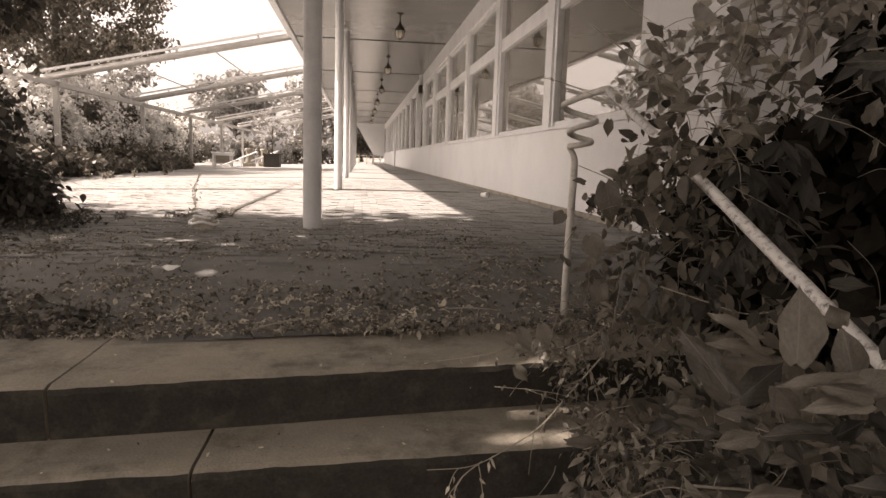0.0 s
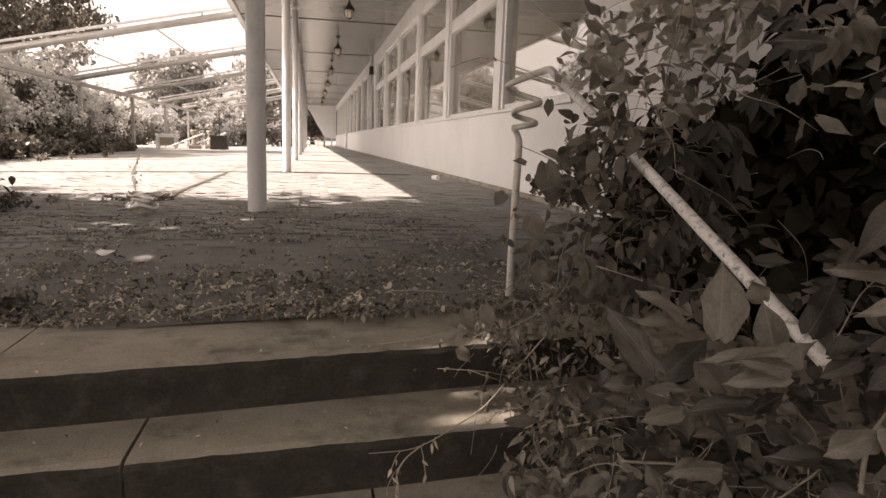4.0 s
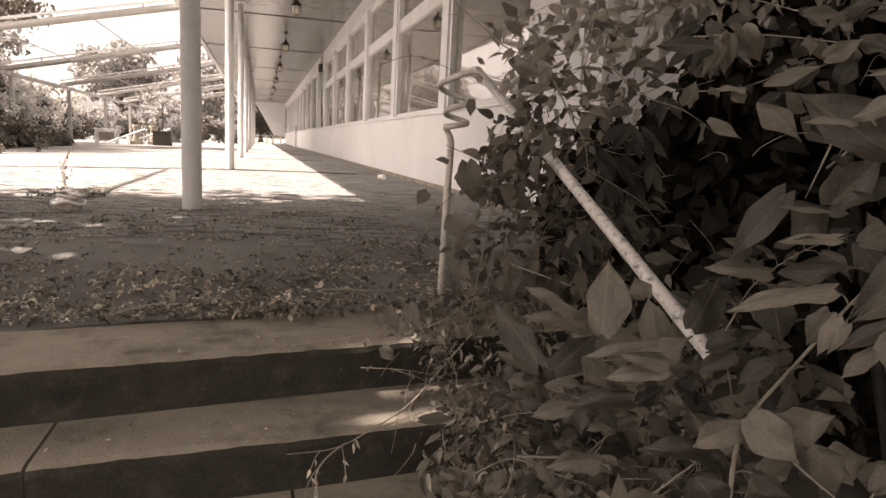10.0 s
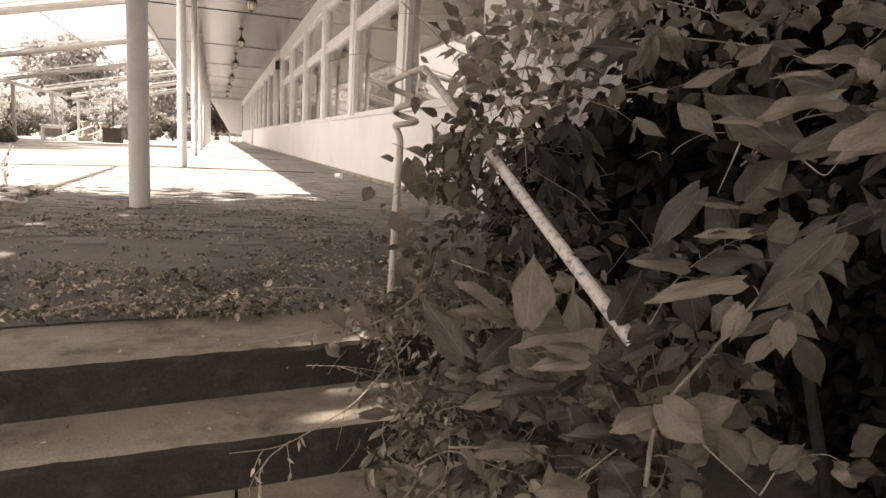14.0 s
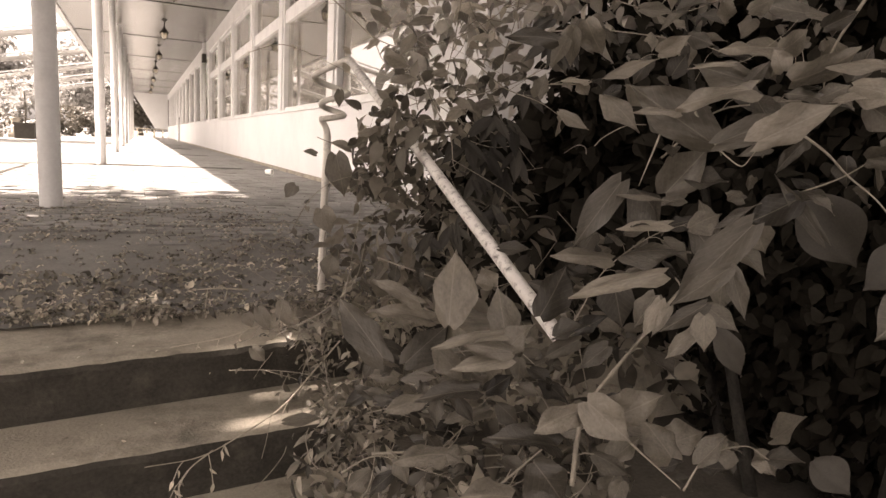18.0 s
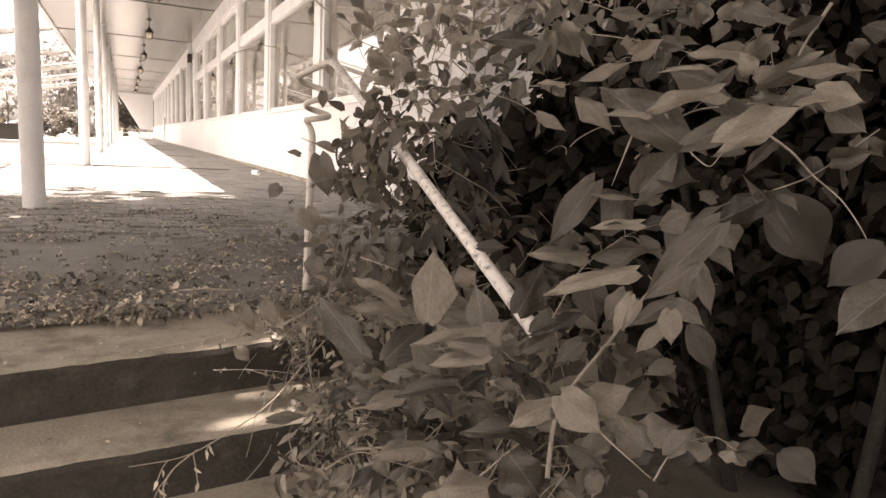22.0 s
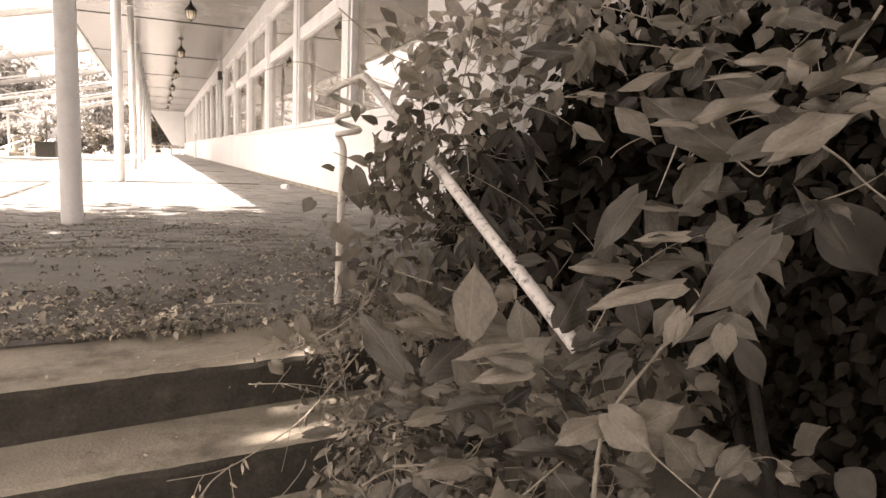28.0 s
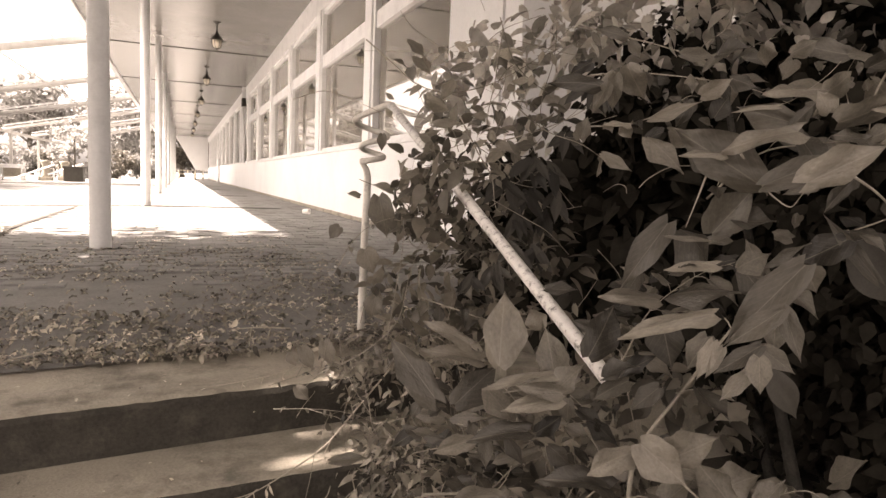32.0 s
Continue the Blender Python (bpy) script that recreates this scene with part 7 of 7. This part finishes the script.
# film whitened through the dust mix to hold the sky's gleam
M_FILM = glass_material("clear_film", 2.6, 0.9, 0.8)
clear_box()
paper = thing("paper_scrap", (-0.63, 3.8, ground_z(-0.63, 3.8) + 0.012), "torn pale paper scrap lying on the paving", "litter")
pb = bmesh.new()
grid = [[pb.verts.new((0.018 * i - 0.08 + 0.01 * math.sin(3 * j), 0.014 * j - 0.03 + 0.012 * math.sin(i), 0.008 + 0.012 * math.sin(0.9 * i + j))) for i in range(10 - j)] for j in range(5)]
for a, b in zip(grid, grid[1:]):
    for k in range(len(b) - 1):
        pb.faces.new((a[k], a[k + 1], b[k + 1], b[k]))
part("sheet", pb, M_PAPER, paper, smooth=True)


def weed(at, seed, h=0.35, n=60, size=0.05):
    rg, rnd = np.random.default_rng(seed), random.Random(seed)
    ob = thing("weed", at, "straggling weed growing from a paving joint", "weed", "weeds in the paving")
    for k in range(3):
        part("stalk", tube(curve_points([(0, 0, -0.05), (rnd.uniform(-.03, .03), rnd.uniform(-.03, .03), h * 0.5), (rnd.uniform(-.12, .12), rnd.uniform(-.12, .12), h)], 4), 0.004, 5), M_STEM, ob)
    p, o = blob(rg, n, (0, 0, h * 0.5), (0.07, 0.07, h * 0.5), 0.1)
    tips, ups = leaf_dirs(rg, n, o, 0.0)
    cloud("leaves", NARROW, p, tips, ups, size * (0.6 + 0.8 * rg.random(n)), M_LEAF_SMALL, ob)


weed((-1.5, 8.0, -0.04), 1, 0.4, 34, 0.035)
weeds = random.Random(8)
for k in range(40):
    x, y = weeds.uniform(-4.0, -0.9), weeds.uniform(6.5, 7.6)
    weed((x, y, ground_z(x, y) - 0.01), 50 + k, weeds.uniform(0.03, 0.06), 24, 0.034)
for k in range(9):
    x, y = weeds.uniform(-6.2, -5.2), weeds.uniform(13, 24)
    weed((x, y, ground_z(x, y) - 0.01), 90 + k, weeds.uniform(0.15, 0.4), 40, 0.08)

# fallen leaves and low growth along the edge of the paving
lit = np.random.default_rng(12)


def scattered(n, x0, x1, y0, y1, ypow=1.0):
    p = np.zeros((n, 3))
    p[:, 0] = x0 + (x1 - x0) * lit.random(n)
    p[:, 1] = y0 + (y1 - y0) * lit.random(n) ** ypow
    p[:, 2] = [ground_z(x, y) for x, y in p[:, :2]]
    return p


CURLED = leaf_shape(1.0, 0.46, 6, fold=0.7, droop=0.3, cols=1, heart=0.0, wave=0.14, skew=0.25)


def litter(name, n, area, size, mat, lift, tilt, label, ypow=1.6, shape=None):
    p = scattered(n, *area, ypow)
    # drifts: two leaves in three lie gathered round a few others
    heart = p[lit.integers(0, max(8, n // 28), n)]
    near = lit.random(n) < 0.66
    p[near, :2] = heart[near, :2] + lit.normal(size=(near.sum(), 2)) * (0.11, 0.05)
    p[:, 1] = np.maximum(p[:, 1], area[2])
    p[:, 2] = [ground_z(x, y) for x, y in p[:, :2]]
    p[:, 2] += lift * (0.3 + lit.random(n))
    tips = lit.normal(size=(n, 3)) * (1, 1, tilt)
    ups = lit.normal(size=(n, 3)) * (tilt, tilt, 0.2) + (0, 0, 1)
    cloud(name, shape or CURLED, p, tips, ups, size * (0.5 + lit.random(n)), mat, None, label, category="leaves", kind="stuff")


litter("fallen_leaves", 3600, (-4.0, 1.6, 2.9, 6.6), 0.024, M_DRY, 0.004, 0.12, "dry fallen leaves strewn over the shaded paving")
litter("fallen_leaves", 5200, (-4.0, 1.6, 2.9, 5.6), 0.034, M_MOULD, 0.004, 0.15, "damp dark fallen leaves strewn over the shaded paving")
litter("ground_ivy", 520, (-4.0, 1.4, 2.9, 3.4), 0.045, M_LEAF_SMALL, 0.03, 0.6, "low ivy creeping along the edge of the steps", 2.2)
litter("fallen_leaves", 1100, (-4.0, 1.6, 2.88, 3.6), 0.036, M_DRY, 0.01, 0.3, "curled dry leaves heaped along the edge of the steps", 1.8)
litter("fallen_leaves", 3200, (-4.4, -1.9, 3.0, 6.7), 0.05, M_LEAF_DARK, 0.06, 0.5, "dark ivy leaves spreading from the thicket", 1.0)
litter("ground_ivy", 700, (-4.0, -0.75, 2.92, 3.5), 0.055, M_LEAF_DARK, 0.03, 0.5, "dark ivy creeping along the paving edge", 1.6)
crumbs = scattered(160, -3.5, 1.2, 2.2, 2.85)
crumbs[:, 1] = np.array([step_y(x) for x in crumbs[:, 0]]) + 0.03 + 0.4 * lit.random(160)
crumbs[:, 2] = -0.148
low = lit.random(160) < 0.5
crumbs[low, 1] -= 0.27
crumbs[low, 2] = -0.324
cloud("fallen_leaves", NARROW, crumbs, lit.normal(size=(160, 3)) * (1, 1, 0.1), lit.normal(size=(160, 3)) * 0.15 + (0, 0, 1), 0.018 * (0.5 + lit.random(160)), M_DRY, None,
      "leaf crumbs lying on the concrete steps", category="leaves", kind="stuff")

# ---------------------------------------------------------------- dry twigs on the steps
def twig(name, label, way, r, side, seed):
    rnd = random.Random(seed)
    ob = thing(name, way[0], label, "twig")
    o = Vector(way[0])
    pts = curve_points([Vector(w) - o for w in way], 6)
    part("stem", tube(pts, [r * (1.1 - 0.7 * k / len(pts)) for k in range(len(pts))], 6), M_DRYSTEM, ob, smooth=True)
    for k in range(side):
        p = pts[int(len(pts) * (0.35 + 0.6 * k / side))]
        q = p + Vector((rnd.uniform(-0.06, 0.02), rnd.uniform(-0.04, 0.02), rnd.uniform(-0.09, -0.02)))
        part("shoot", tube([p, (p + q) / 2 + Vector((0, 0, 0.01)), q], r * 0.45, 5), M_DRYSTEM, ob)
        for j in range(2):
            lf = new("leaf", TWIG_LEAF)
            lf.parent = ob
            lf.matrix_local = Matrix.LocRotScale(p.lerp(q, 0.5 + 0.5 * j), Euler((rnd.uniform(-2.2, -1.2), rnd.uniform(-.5, .5), rnd.uniform(0, 6))), Vector((0.011, 0.032, 0.02)))


M_DRYSTEM = material("dry_stem", tone(0.3), tone(0.42), 40, 0.7, 0.3, 160)
TWIG_LEAF = to_mesh("leaf", *leaf_shape(1.0, 1.0, 5, 0.4), M_DRY)
twig("dry_twig", "long pale dry twig hanging over the step edge", [(1.280, 2.460, -0.070), (1.111, 2.380, -0.209), (0.993, 2.300, -0.287), (0.851, 2.200, -0.321), (0.722, 2.120, -0.337), (0.577, 2.060, -0.315)], 0.003, 6, 3)
twig("dry_twig", "forked dry twig trailing down the step face", [(0.757, 2.140, -0.333), (0.693, 2.100, -0.358), (0.662, 2.070, -0.390), (0.664, 2.050, -0.438)], 0.0022, 4, 4)
twig("dry_twig", "pale broken twig lying on the leaf litter", [(0.98, 3.02, -0.06), (0.86, 3.0, -0.045), (0.74, 3.03, -0.055)], 0.004, 2, 5)
twig("dry_twig", "pale broken twig lying on the leaf litter", [(0.12, 2.95, -0.08), (0.02, 2.9, -0.09), (-0.06, 2.88, -0.11)], 0.004, 1, 6)
twig("dry_twig", "thin dry twig resting on the top step", [(1.02, 2.66, -0.1), (0.85, 2.58, -0.125), (0.66, 2.55, -0.14)], 0.003, 3, 7)

# ---------------------------------------------------------------- paving
PAV_X, PAV_Y = 0.2, 0.1
bm = boxed(-PAV_X / 2 + 0.0025, PAV_X / 2 - 0.0025, -PAV_Y / 2 + 0.0025, PAV_Y / 2 - 0.0025, -0.06, 0.0)
top = [e for e in bm.edges if all(abs(v.co.z) < 1e-6 for v in e.verts)]
bmesh.ops.bevel(bm, geom=top, offset=0.004, segments=1, affect="EDGES")
paver_mesh = bpy.data.meshes.new("paver")
bm.to_mesh(paver_mesh)
bm.free()
paver_mesh.materials.append(M_PAVER)
pv = np.array([v.co[:] for v in paver_mesh.vertices])
pf = [tuple(p.vertices) for p in paver_mesh.polygons]
paving = tagged(new("paving"), "grey concrete block paving laid in running bond", "paving", kind="structure")
pr = random.Random(4)
rest_v, rest_f, single = [], [], 0
row = 0
y = 3.5
while y < 17.0:
    x = -6.4 + (0.1 if row % 2 else 0.0)
    while x < WALL_X - 0.05:
        if y < 4.9 and pr.random() > (y - 3.9) / 1.0:      # buried under leaf mould
            x += PAV_X
            continue
        # no pavers where the dark lines run
        on_line = abs(y - 12.2) < 0.13 or (abs(x + 1.0) < 0.06 and 5.7 < y)
        z = ground_z(x, y) + pr.uniform(-0.006, 0.004) - (0.02 if on_line else 0)
        tilt, lean, spin = pr.gauss(0, 0.012), pr.gauss(0, 0.008), pr.gauss(0, 0.012)
        if 4.1 < y < 5.75 and -1.25 < x < 0.55 and single < 300 and not on_line:
            ob = new("paver", paver_mesh)
            ob.parent = paving
            ob.matrix_local = Matrix.LocRotScale((x, y, z), Euler((tilt, lean, spin)), None)
            single += 1
        elif not on_line :
            m = np.array(Euler((tilt, lean, spin)).to_matrix())
            base = len(rest_v) * len(pv)
            rest_v.append(pv @ m.T + (x, y, z))
            rest_f += [tuple(i + base for i in f) for f in pf]
        x += PAV_X
    y += PAV_Y
    row += 1
me = to_mesh("pavers", np.concatenate(rest_v), rest_f, M_PAVER, False)
ob = new("pavers", me)
ob.parent = paving
tagged(ob, kind="stuff")
far = sheet("far_paving", [-9.5, *span(-6.4, WALL_X, 10)], [17.0, 20, 30, 46, FAR_Y - 0.2, 75], lambda x, y: ground_z(x, y) + 0.001, M_PAVER,
            label="sunlit grey paving reaching to the end of the garden", category="paving", kind="structure")
# dark strips: paving joints, with the pergola beams' shadows painted in
for yy in (12.2, 18.77, 25.34, 31.9):
    line = part("dark_line", boxed(-6.4, -0.001, yy - 0.12, yy + 0.12, 0, 0.006), M_DARK_LINE, far)
    for v in line.data.vertices:
        v.co.z += ground_z(v.co.x, yy)
    line = part("dark_line", boxed(0, 2.2, yy - 0.12, yy + 0.12, 0, 0.006), M_DARK_LINE, far)
    for v in line.data.vertices:
        v.co.z += ground_z(v.co.x, yy)
edge_line = part("dark_line", boxed(-1.03, -0.97, 6.4, 12.08, 0, 0.006), M_DARK_LINE, far)
for v in edge_line.data.vertices:
    v.co.z += ground_z(v.co.x, v.co.y)
